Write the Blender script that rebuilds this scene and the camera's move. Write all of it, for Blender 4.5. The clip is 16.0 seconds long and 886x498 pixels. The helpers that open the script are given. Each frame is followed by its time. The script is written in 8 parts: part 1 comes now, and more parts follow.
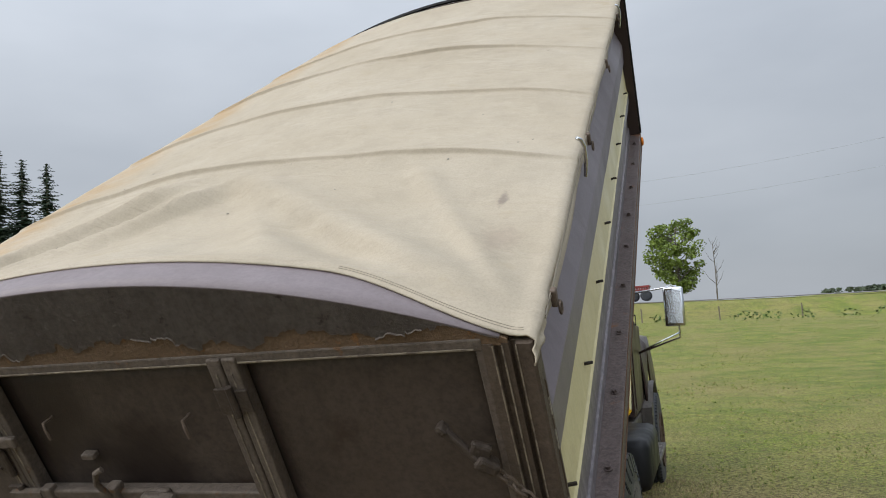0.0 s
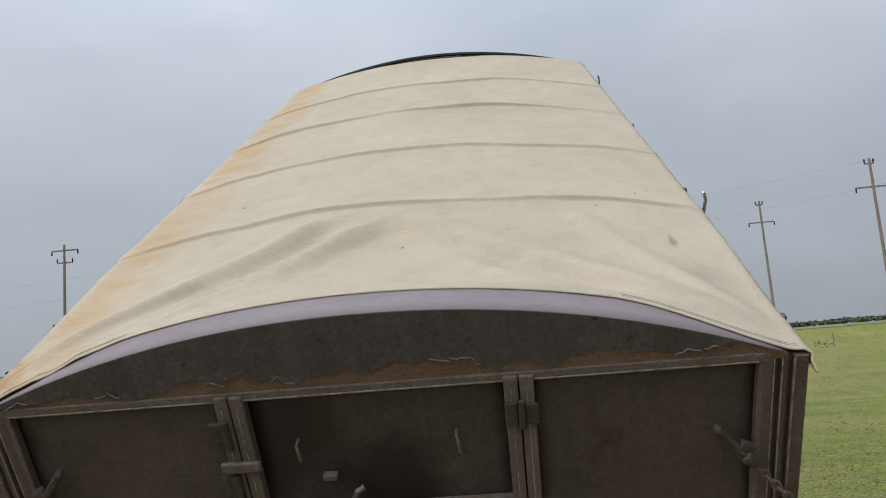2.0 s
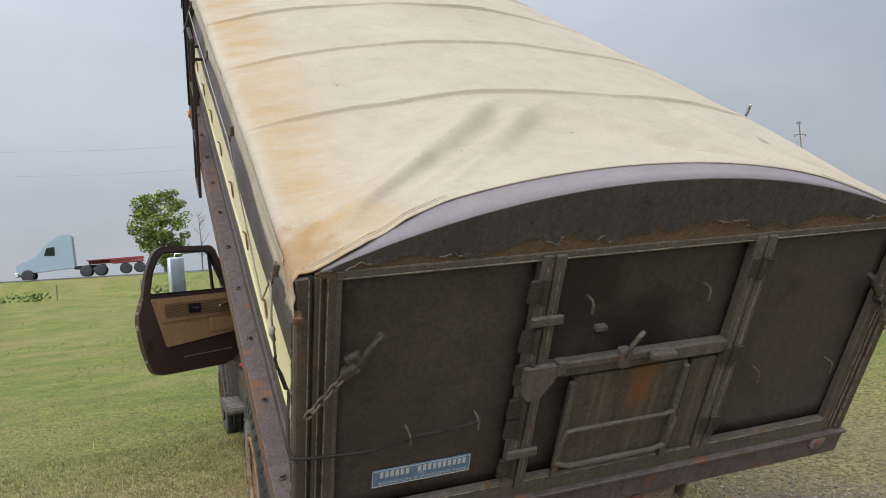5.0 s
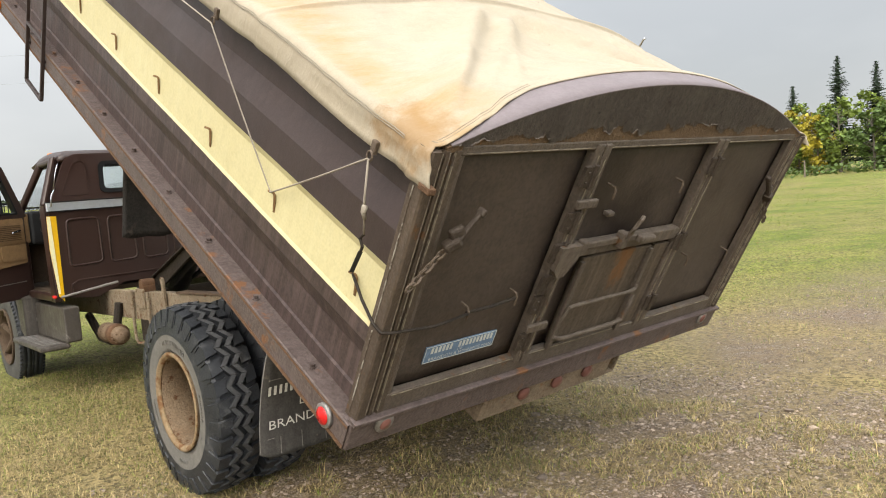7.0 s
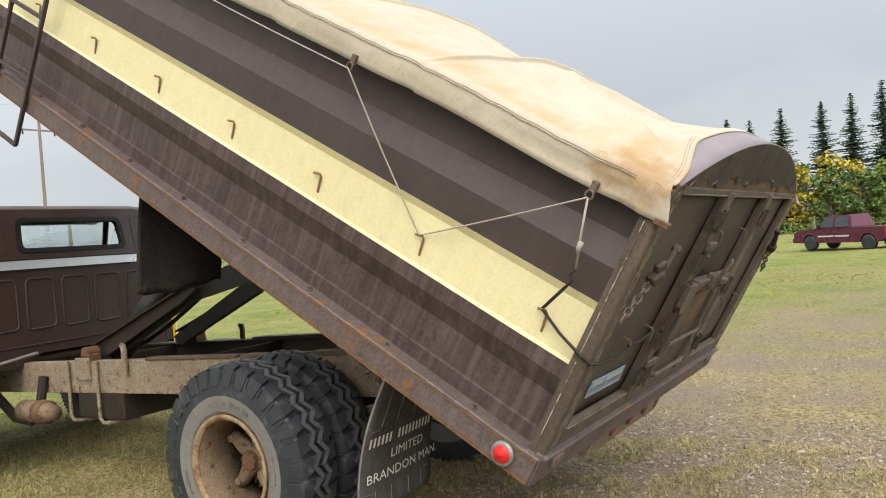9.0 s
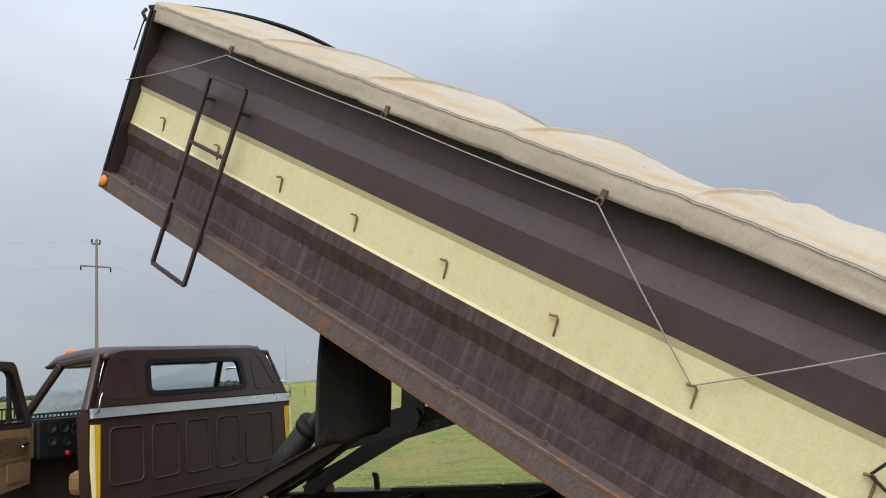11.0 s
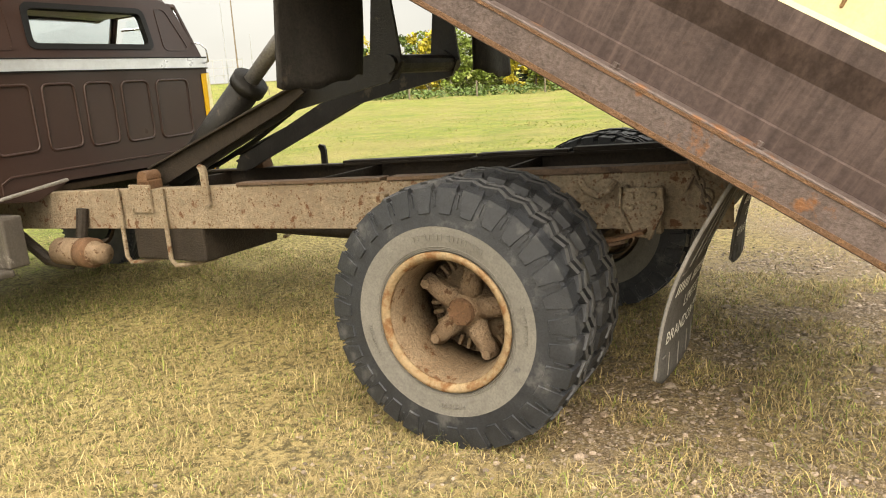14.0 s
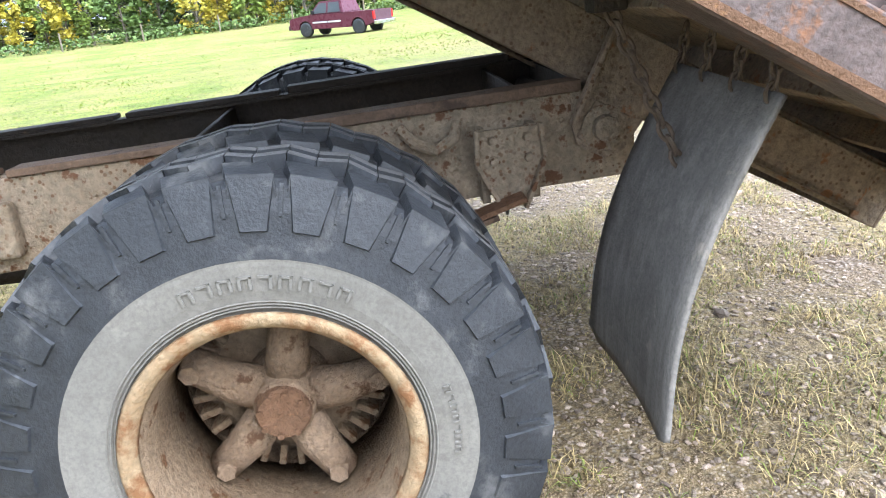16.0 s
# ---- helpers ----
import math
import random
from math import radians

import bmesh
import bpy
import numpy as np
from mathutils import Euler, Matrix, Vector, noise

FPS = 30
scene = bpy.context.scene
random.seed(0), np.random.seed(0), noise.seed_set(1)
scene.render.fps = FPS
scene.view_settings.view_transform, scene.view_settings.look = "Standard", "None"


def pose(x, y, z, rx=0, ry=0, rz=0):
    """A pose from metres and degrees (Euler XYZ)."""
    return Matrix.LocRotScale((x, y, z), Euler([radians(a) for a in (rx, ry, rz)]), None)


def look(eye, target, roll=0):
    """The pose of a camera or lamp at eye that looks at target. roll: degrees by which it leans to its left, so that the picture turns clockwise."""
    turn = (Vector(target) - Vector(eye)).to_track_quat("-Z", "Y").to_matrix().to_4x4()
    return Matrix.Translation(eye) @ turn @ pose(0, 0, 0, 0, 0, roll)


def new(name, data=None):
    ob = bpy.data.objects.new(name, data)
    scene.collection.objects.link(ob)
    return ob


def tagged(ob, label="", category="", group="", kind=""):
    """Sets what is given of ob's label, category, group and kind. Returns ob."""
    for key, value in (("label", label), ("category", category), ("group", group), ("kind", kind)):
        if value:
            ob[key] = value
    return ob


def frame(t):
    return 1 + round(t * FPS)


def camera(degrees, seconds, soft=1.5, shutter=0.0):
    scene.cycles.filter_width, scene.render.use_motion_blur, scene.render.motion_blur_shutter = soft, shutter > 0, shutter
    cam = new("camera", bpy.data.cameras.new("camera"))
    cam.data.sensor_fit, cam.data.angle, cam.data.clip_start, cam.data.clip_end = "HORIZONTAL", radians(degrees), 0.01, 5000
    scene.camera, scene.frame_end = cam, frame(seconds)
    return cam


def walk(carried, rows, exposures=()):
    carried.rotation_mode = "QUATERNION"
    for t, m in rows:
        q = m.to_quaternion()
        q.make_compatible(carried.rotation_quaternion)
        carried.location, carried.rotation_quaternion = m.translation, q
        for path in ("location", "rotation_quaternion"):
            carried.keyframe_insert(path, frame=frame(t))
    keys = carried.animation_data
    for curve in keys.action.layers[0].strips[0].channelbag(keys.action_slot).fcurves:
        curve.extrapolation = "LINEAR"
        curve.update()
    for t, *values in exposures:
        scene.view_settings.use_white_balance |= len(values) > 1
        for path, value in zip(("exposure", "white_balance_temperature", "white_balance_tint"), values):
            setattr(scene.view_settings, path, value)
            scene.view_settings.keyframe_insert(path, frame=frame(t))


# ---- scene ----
cam = camera(60.4, 16.0, soft=1.0)
PATH = [
    (0, (1.585, -3.863, 1.676), (0.959, -1.974, 1.869), -4.14),
    (0.5, (1.320, -4.074, 1.678), (0.818, -2.155, 1.932), -4.50),
    (1, (1.006, -4.177, 1.697), (0.647, -2.230, 1.976), -4.83),
    (1.5, (0.694, -4.325, 1.710), (0.456, -2.360, 1.996), -4.84),
    (2, (0.412, -4.391, 1.694), (0.265, -2.416, 1.975), -4.69),
    (2.5, (0.093, -4.387, 1.717), (0.039, -2.405, 1.976), -4.82),
    (3, (-0.242, -4.449, 1.704), (-0.193, -2.463, 1.933), -5.33),
    (3.5, (-0.551, -4.449, 1.703), (-0.370, -2.467, 1.900), -5.89),
    (4, (-0.879, -4.369, 1.713), (-0.542, -2.404, 1.874), -6.03),
    (4.5, (-1.230, -4.345, 1.704), (-0.724, -2.412, 1.799), -5.66),
    (5, (-1.549, -4.314, 1.670), (-0.859, -2.437, 1.679), -5.17),
    (5.2, (-1.653, -4.275, 1.629), (-0.891, -2.426, 1.598), -4.98),
    (7.3, (-2.860, -3.778, 1.547), (-1.486, -2.337, 1.361), -4.14),
    (7.5, (-3.006, -3.710, 1.537), (-1.591, -2.307, 1.362), -4.05),
    (8, (-3.311, -3.514, 1.550), (-1.800, -2.213, 1.395), -3.90),
    (8.2, (-3.399, -3.420, 1.536), (-1.853, -2.159, 1.397), -4.05),
    (10.3, (-3.791, -2.194, 1.590), (-2.037, -1.246, 1.747), -4.48),
    (10.5, (-3.816, -2.151, 1.615), (-2.103, -1.142, 1.831), -4.49),
    (11, (-3.872, -2.095, 1.660), (-2.260, -0.953, 1.976), -4.22),
    (11.5, (-3.896, -2.074, 1.654), (-2.364, -0.824, 1.954), -3.61),
    (12, (-3.896, -2.000, 1.587), (-2.412, -0.666, 1.729), -2.86),
    (12.5, (-3.904, -1.923, 1.533), (-2.432, -0.570, 1.477), -2.43),
    (13, (-3.817, -1.781, 1.453), (-2.303, -0.494, 1.226), -2.18),
    (13.5, (-3.606, -1.532, 1.393), (-2.006, -0.387, 1.032), -2.52),
    (14, (-3.445, -1.248, 1.361), (-1.738, -0.308, 0.912), -3.21),
    (14.5, (-3.244, -0.954, 1.347), (-1.445, -0.247, 0.833), -3.78),
    (15, (-2.929, -0.662, 1.291), (-1.061, -0.219, 0.731), -3.97),
    (15.5, (-2.650, -0.406, 1.245), (-0.748, -0.248, 0.647), -4.40),
    (16, (-2.340, -0.225, 1.220), (-0.452, -0.363, 0.576), -5.40),
]
GROUND_TILT = pose(0, 0, 0, -1.2, 0.23)   # the parking ground falls gently towards the truck's nose
walk(cam, [(t, look(eye, target, roll)) for t, eye, target, roll in PATH],
     [(0.0, 0.15, 7150, 10), (2.5, 0.02, 7050, 10), (4.0, 0.17, 7150, 10), (5.0, 0.32, 7100, 10), (7.4, 0.92, 8050, 10), (8.2, 0.88, 7850, 10), (10.4, 0.58, 7250, 10), (11.0, 0.36, 7050, 10),
      (12.0, 0.58, 7400, 10), (12.5, 0.88, 8000, 10), (13.0, 1.10, 8800, 10), (14.0, 1.38, 9700, 10), (14.6, 1.53, 9400, 10), (15.4, 1.8, 6650, 10), (16.0, 2.05, 6300, 10)])

# ---- light: an overcast late-summer sky ----
world = bpy.data.worlds.new("sky")
scene.world = world
world.use_nodes = True
wn, wl = world.node_tree.nodes, world.node_tree.links
wn.clear()
w_out = wn.new("ShaderNodeOutputWorld")
w_bg = wn.new("ShaderNodeBackground")
w_sky = wn.new("ShaderNodeTexSky")
w_sky.sky_type = "NISHITA"
w_sky.sun_disc = False
w_sky.sun_elevation, w_sky.sun_rotation = radians(42), radians(242)
w_coord = wn.new("ShaderNodeTexCoord")
w_map = wn.new("ShaderNodeMapping")
w_map.inputs["Scale"].default_value = (1.0, 1.0, 2.6)
w_noise = wn.new("ShaderNodeTexNoise")
w_noise.inputs["Scale"].default_value = 1.5
w_noise.inputs["Detail"].default_value = 5
w_noise.inputs["Roughness"].default_value = 0.5
w_ramp = wn.new("ShaderNodeValToRGB")
w_ramp.color_ramp.elements[0].position, w_ramp.color_ramp.elements[0].color = 0.3, (5.2, 6.1, 7.6, 1)
w_ramp.color_ramp.elements[1].position, w_ramp.color_ramp.elements[1].color = 0.72, (7.7, 8.8, 10.6, 1)
w_mix = wn.new("ShaderNodeMix")
w_mix.data_type = "RGBA"
w_mix.inputs["Factor"].default_value = 0.9
wl.new(w_coord.outputs["Generated"], w_map.inputs["Vector"])
wl.new(w_map.outputs["Vector"], w_noise.inputs["Vector"])
# the cloud is thicker and bluer towards one side of the sky
w_side = wn.new("ShaderNodeVectorMath")
w_side.operation = "DOT_PRODUCT"
w_side.inputs[1].default_value = (-0.17, 0.0, 0.0)
wl.new(w_coord.outputs["Generated"], w_side.inputs[0])
w_add = wn.new("ShaderNodeMath")
wl.new(w_noise.outputs["Fac"], w_add.inputs[0])
wl.new(w_side.outputs["Value"], w_add.inputs[1])
wl.new(w_add.outputs["Value"], w_ramp.inputs["Fac"])
wl.new(w_sky.outputs["Color"], w_mix.inputs["A"])
wl.new(w_ramp.outputs["Color"], w_mix.inputs["B"])
# an overcast sky is about three times brighter overhead than at the horizon
w_sep = wn.new("ShaderNodeSeparateXYZ")
w_up = wn.new("ShaderNodeMapRange")
w_up.inputs["From Min"].default_value, w_up.inputs["From Max"].default_value = 0.0, 1.0
w_up.inputs["To Min"].default_value, w_up.inputs["To Max"].default_value = 0.053, 0.25
w_pow = wn.new("ShaderNodeMath")
w_pow.operation = "MULTIPLY"
wl.new(w_coord.outputs["Generated"], w_sep.inputs["Vector"])
wl.new(w_sep.outputs["Z"], w_pow.inputs[0])
wl.new(w_sep.outputs["Z"], w_pow.inputs[1])
wl.new(w_pow.outputs["Value"], w_up.inputs["Value"])
# the cloud thins out behind the truck's near rear corner, where the day's brighter light comes from
w_glow = wn.new("ShaderNodeVectorMath")
w_glow.operation = "DOT_PRODUCT"
w_glow.inputs[1].default_value = (-0.38, -0.925, 0.0)
wl.new(w_coord.outputs["Generated"], w_glow.inputs[0])
w_thin = wn.new("ShaderNodeMapRange")
w_thin.interpolation_type = "SMOOTHSTEP"
w_thin.inputs["From Min"].default_value, w_thin.inputs["From Max"].default_value = -0.1, 1.0
w_thin.inputs["To Min"].default_value, w_thin.inputs["To Max"].default_value = 1.0, 2.9
wl.new(w_glow.outputs["Value"], w_thin.inputs["Value"])
w_all = wn.new("ShaderNodeMath")
w_all.operation = "MULTIPLY"
wl.new(w_up.outputs["Result"], w_all.inputs[0])
wl.new(w_thin.outputs["Result"], w_all.inputs[1])
wl.new(w_all.outputs["Value"], w_bg.inputs["Strength"])
wl.new(w_mix.outputs["Result"], w_bg.inputs["Color"])
wl.new(w_bg.outputs["Background"], w_out.inputs["Surface"])

sun_data = bpy.data.lights.new("sun", "SUN")
sun_data.energy, sun_data.angle, sun_data.color = 1.0, radians(40), (1.0, 0.95, 0.88)
sun = new("sun", sun_data)
sun.matrix_world = look((-66, -34, 66), (0, 0, 0))


# ---- materials ----
def surface(name, base, second=None, amount=0.5, scale=6.0, rough=0.7, metal=0.0, bump=0.15, grain=90.0,
            spots=None, spot_scale=14.0, spot_at=0.62, spot_soft=0.08, stretch=(1, 1, 1), island=0.0, coat=0.0, rough_var=0.15, streak=0.0, pits=0.0, mot=1.0, gloss=0.25):
    """A worn surface: base colour, a second colour in large patches, spots (rust, dirt) with an edge of their own, fine bump."""
    m = bpy.data.materials.new(name)
    m.use_nodes = True
    n, l = m.node_tree.nodes, m.node_tree.links
    bsdf = n["Principled BSDF"]
    co = n.new("ShaderNodeTexCoord")
    mp = n.new("ShaderNodeMapping")
    mp.inputs["Scale"].default_value = stretch
    l.new(co.outputs["Object"], mp.inputs["Vector"])

    def noise_node(sc, detail=4.0, rough_=0.6):
        t = n.new("ShaderNodeTexNoise")
        t.inputs["Scale"].default_value, t.inputs["Detail"].default_value, t.inputs["Roughness"].default_value = sc, detail, rough_
        l.new(mp.outputs["Vector"], t.inputs["Vector"])
        return t

    def mixed(fac, a, b):
        x = n.new("ShaderNodeMix")
        x.data_type = "RGBA"
        l.new(fac, x.inputs["Factor"])
        for sock, v in ((x.inputs["A"], a), (x.inputs["B"], b)):
            if isinstance(v, tuple):
                sock.default_value = (*v, 1)
            else:
                l.new(v, sock)
        return x.outputs["Result"]

    def ranged(sock, lo, hi, a=0.0, b=1.0):
        r = n.new("ShaderNodeMapRange")
        r.inputs["From Min"].default_value, r.inputs["From Max"].default_value = lo, hi
        r.inputs["To Min"].default_value, r.inputs["To Max"].default_value = a, b
        l.new(sock, r.inputs["Value"])
        return r.outputs["Result"]

    second = second or tuple(c * 0.7 for c in base)
    big, fine = noise_node(scale), noise_node(grain, 3.0)
    colour = mixed(ranged(big.outputs["Fac"], 0.5 - 0.25, 0.5 + 0.25, 0.0, amount), base, second)
    mottle = noise_node(scale * 4.5, 9.0, 0.75)
    colour = mixed(ranged(mottle.outputs["Fac"], 0.47, 0.66, 0.0, 0.6 * mot), colour, tuple(c * 0.58 for c in base))
    light = noise_node(scale * 3.1 + 1.7, 9.0, 0.75)
    colour = mixed(ranged(light.outputs["Fac"], 0.56, 0.74, 0.0, 0.5 * mot), colour, tuple(min(0.8, c * 1.45 + 0.01) for c in base))
    colour = mixed(ranged(fine.outputs["Fac"], 0.42, 0.66, 0.0, 0.5 * mot), colour, tuple(c * 0.5 for c in base))
    if streak:
        # runs of dirt and wash marks that follow the fall of the water
        ms = n.new("ShaderNodeMapping")
        ms.inputs["Scale"].default_value = (26, 26, 1.3)
        l.new(co.outputs["Object"], ms.inputs["Vector"])
        st = n.new("ShaderNodeTexNoise")
        st.inputs["Scale"].default_value, st.inputs["Detail"].default_value, st.inputs["Roughness"].default_value = 1.0, 6.0, 0.65
        l.new(ms.outputs["Vector"], st.inputs["Vector"])
        colour = mixed(ranged(st.outputs["Fac"], 0.50, 0.66, 0.0, streak), colour, tuple(min(0.8, c * 2.1 + 0.012) for c in base))
        colour = mixed(ranged(st.outputs["Fac"], 0.46, 0.34, 0.0, streak), colour, tuple(c * 0.45 for c in base))
    if pits:
        vo = n.new("ShaderNodeTexVoronoi")
        vo.inputs["Scale"].default_value = 62
        l.new(mp.outputs["Vector"], vo.inputs["Vector"])
        where = noise_node(9.0, 3.0)
        both = n.new("ShaderNodeMath")
        both.operation = "MULTIPLY"
        l.new(ranged(vo.outputs["Distance"], 0.34, 0.22), both.inputs[0])
        l.new(ranged(where.outputs["Fac"], 0.42, 0.56, 0.0, pits), both.inputs[1])
        colour = mixed(both.outputs["Value"], colour, tuple(c * f for c, f in zip(base, (0.42, 0.30, 0.22))))
    if spots:
        sp = noise_node(spot_scale, 6.0, 0.65)
        colour = mixed(ranged(sp.outputs["Fac"], spot_at, spot_at + spot_soft), colour, spots)
    if island:
        geo = n.new("ShaderNodeNewGeometry")
        hsv = n.new("ShaderNodeHueSaturation")
        l.new(ranged(geo.outputs["Random Per Island"], 0, 1, 1 - island, 1 + island), hsv.inputs["Value"])
        l.new(colour, hsv.inputs["Color"])
        colour = hsv.outputs["Color"]
    l.new(colour, bsdf.inputs["Base Color"])
    l.new(ranged(big.outputs["Fac"], 0.25, 0.75, rough - rough_var, min(1.0, rough + rough_var)), bsdf.inputs["Roughness"])
    bsdf.inputs["Metallic"].default_value = metal
    bsdf.inputs["Specular IOR Level"].default_value = gloss
    bsdf.inputs["Coat Weight"].default_value = coat
    if bump:
        b = n.new("ShaderNodeBump")
        b.inputs["Strength"].default_value, b.inputs["Distance"].default_value = min(1.0, bump * 1.6), 0.01
        l.new(fine.outputs["Fac"], b.inputs["Height"])
        b2 = n.new("ShaderNodeBump")
        b2.inputs["Strength"].default_value, b2.inputs["Distance"].default_value = min(1.0, bump), 0.03
        l.new(mottle.outputs["Fac"], b2.inputs["Height"])
        l.new(b.outputs["Normal"], b2.inputs["Normal"])
        l.new(b2.outputs["Normal"], bsdf.inputs["Normal"])
    return m


def stained(m, name, centre, radii, colour, strength=0.9, scale=6.0):
    """A copy of a material with one stain of uneven outline at a place of its own."""
    m = m.copy()
    m.name = name
    n, l = m.node_tree.nodes, m.node_tree.links
    bsdf = n["Principled BSDF"]
    old = bsdf.inputs["Base Color"].links[0].from_socket
    co = n.new("ShaderNodeTexCoord")
    mp = n.new("ShaderNodeMapping")
    mp.vector_type = "TEXTURE"
    mp.inputs["Location"].default_value, mp.inputs["Scale"].default_value = centre, radii
    l.new(co.outputs["Object"], mp.inputs["Vector"])
    ln = n.new("ShaderNodeVectorMath")
    ln.operation = "LENGTH"
    l.new(mp.outputs["Vector"], ln.inputs[0])
    t = n.new("ShaderNodeTexNoise")
    t.inputs["Scale"].default_value, t.inputs["Detail"].default_value, t.inputs["Roughness"].default_value = scale, 8.0, 0.65
    l.new(co.outputs["Object"], t.inputs["Vector"])
    off = n.new("ShaderNodeMath")
    off.operation = "MULTIPLY_ADD"
    off.inputs[1].default_value, off.inputs[2].default_value = 2.6, -1.3
    l.new(t.outputs["Fac"], off.inputs[0])
    add = n.new("ShaderNodeMath")
    l.new(ln.outputs["Value"], add.inputs[0])
    l.new(off.outputs["Value"], add.inputs[1])
    r = n.new("ShaderNodeMapRange")
    r.interpolation_type = "SMOOTHSTEP"
    r.inputs["From Min"].default_value, r.inputs["From Max"].default_value = 1.35, 0.35
    r.inputs["To Max"].default_value = strength
    l.new(add.outputs["Value"], r.inputs["Value"])
    x = n.new("ShaderNodeMix")
    x.data_type = "RGBA"
    l.new(r.outputs["Result"], x.inputs["Factor"])
    l.new(old, x.inputs["A"])
    x.inputs["B"].default_value = (*colour, 1)
    l.new(x.outputs["Result"], bsdf.inputs["Base Color"])
    return m


def plain(name, base, rough=0.5, metal=0.0, glow=0.0):
    m = surface(name, base, tuple(c * 0.85 for c in base), 0.6, 5.0, rough, metal, 0.03, 60.0, mot=0.25)
    if glow:
        m.node_tree.nodes["Principled BSDF"].inputs["Emission Strength"].default_value = glow
    return m


def glass(name, tint=(0.9, 0.95, 0.95)):
    m = bpy.data.materials.new(name)
    m.use_nodes = True
    b = m.node_tree.nodes["Principled BSDF"]
    b.inputs["Base Color"].default_value = (*tint, 1)
    b.inputs["Roughness"].default_value = 0.02
    b.inputs["Transmission Weight"].default_value = 1.0
    b.inputs["IOR"].default_value = 1.05
    return m


M_BROWN = surface("brown_paint", (0.046, 0.031, 0.028), (0.060, 0.042, 0.038), 0.7, 2.5, 0.5, 0.0, 0.05, 120, (0.085, 0.066, 0.058), 5.0, 0.70, 0.2, streak=0.10, mot=0.5)
M_BROWN_LOW = surface("streaked_brown_paint", (0.052, 0.034, 0.030), (0.082, 0.058, 0.053), 0.8, 3.0, 0.5, 0.0, 0.08, 60,
                      (0.15, 0.08, 0.045), 7.0, 0.68, 0.08, streak=0.5)
# the right-hand wall gets a paler, greyer version of the browns
M_BROWN_RIGHT = surface("right_mauve_brown_paint", (0.155, 0.128, 0.138), (0.12, 0.098, 0.104), 0.7, 1.2, 0.5, 0.0, 0.05, 120, (0.10, 0.078, 0.078), 1.6, 0.55, 0.1, streak=0.08, mot=0.4)
M_BROWN_LOW_RIGHT = surface("right_grey_streaked_paint", (0.17, 0.15, 0.155), (0.125, 0.108, 0.11), 0.8, 2.0, 0.5, 0.0, 0.08, 60, (0.15, 0.08, 0.045), 7.0, 0.68, 0.08, streak=0.3)
M_CAB = surface("cab_brown_paint", (0.034, 0.0165, 0.0125), (0.042, 0.022, 0.017), 0.6, 3.0, 0.42, 0.0, 0.02, 160, mot=0.4, gloss=0.4)
M_CREAM = surface("cream_paint", (0.57, 0.50, 0.285), (0.50, 0.43, 0.235), 0.7, 3.0, 0.45, 0.0, 0.03, 90, (0.34, 0.24, 0.10), 24.0, 0.70, 0.05, mot=0.35, streak=0.05)
M_LAV = surface("faded_mauve_paint", (0.176, 0.143, 0.146), (0.150, 0.124, 0.128), 0.6, 3.0, 0.5, 0.0, 0.06, 80, (0.25, 0.15, 0.10), 4.0, 0.74, 0.06, mot=0.4)
M_GATE = surface("weathered_brown_steel", (0.052, 0.037, 0.028), (0.076, 0.056, 0.044), 0.8, 2.2, 0.55, 0.0, 0.10, 70, (0.030, 0.018, 0.012), 3.2, 0.60, 0.12, streak=0.07, mot=1.1, gloss=0.38)
M_GATE_MID = surface("brown_gate_steel", (0.043, 0.030, 0.022), (0.060, 0.043, 0.033), 0.8, 3.0, 0.55, 0.0, 0.10, 70, (0.028, 0.016, 0.010), 4.0, 0.58, 0.1, streak=0.07, mot=1.1, gloss=0.38)
M_GATE_MID = stained(M_GATE_MID, "oil_stained_gate_steel", (0.0, 0.03, 0.765), (0.20, 0.5, 0.15), (0.013, 0.007, 0.005), 0.93, 7.0)
M_GATE_MID = stained(M_GATE_MID, "oil_stained_gate_steel", (-0.30, 0.03, 0.95), (0.20, 0.5, 0.24), (0.015, 0.009, 0.006), 0.85, 6.0)
M_CHUTE = surface("rust_streaked_steel", (0.082, 0.060, 0.042), (0.11, 0.085, 0.062), 0.8, 3.0, 0.65, 0.1, 0.16, 70, (0.04, 0.025, 0.016), 6.0, 0.60, 0.1, streak=0.3, mot=1.2)
M_CHUTE = stained(M_CHUTE, "rust_run_steel", (0.055, 0.01, 0.55), (0.055, 0.5, 0.13), (0.17, 0.07, 0.02), 0.75, 16.0)
M_EDGE = surface("worn_bright_edge", (0.33, 0.28, 0.205), (0.15, 0.118, 0.09), 1.0, 16.0, 0.6, 0.2, 0.1, 90, (0.12, 0.095, 0.075), 22.0, 0.5, 0.08)
M_GATE_FRAME = surface("worn_grey_brown_steel", (0.125, 0.098, 0.077), (0.085, 0.064, 0.049), 0.85, 7.0, 0.6, 0.1, 0.25, 80, (0.12, 0.062, 0.03), 11.0, 0.62, 0.06, streak=0.1, mot=1.3)
M_CHIP = surface("chipped_pale_paint", (0.42, 0.39, 0.33), (0.30, 0.26, 0.21), 1.0, 14.0, 0.7, 0.0, 0.1, 90, (0.10, 0.075, 0.055), 20.0, 0.47, 0.06)
M_HINGE = surface("dark_worn_hinge_steel", (0.070, 0.052, 0.039), (0.045, 0.032, 0.024), 0.85, 9.0, 0.55, 0.2, 0.3, 80, (0.13, 0.10, 0.075), 16.0, 0.64, 0.06, mot=1.3)
M_POST = surface("scuffed_brown_post_paint", (0.10, 0.073, 0.053), (0.065, 0.046, 0.034), 0.85, 7.0, 0.6, 0.1, 0.25, 80, (0.13, 0.062, 0.028), 9.0, 0.62, 0.06, streak=0.15, mot=1.2)
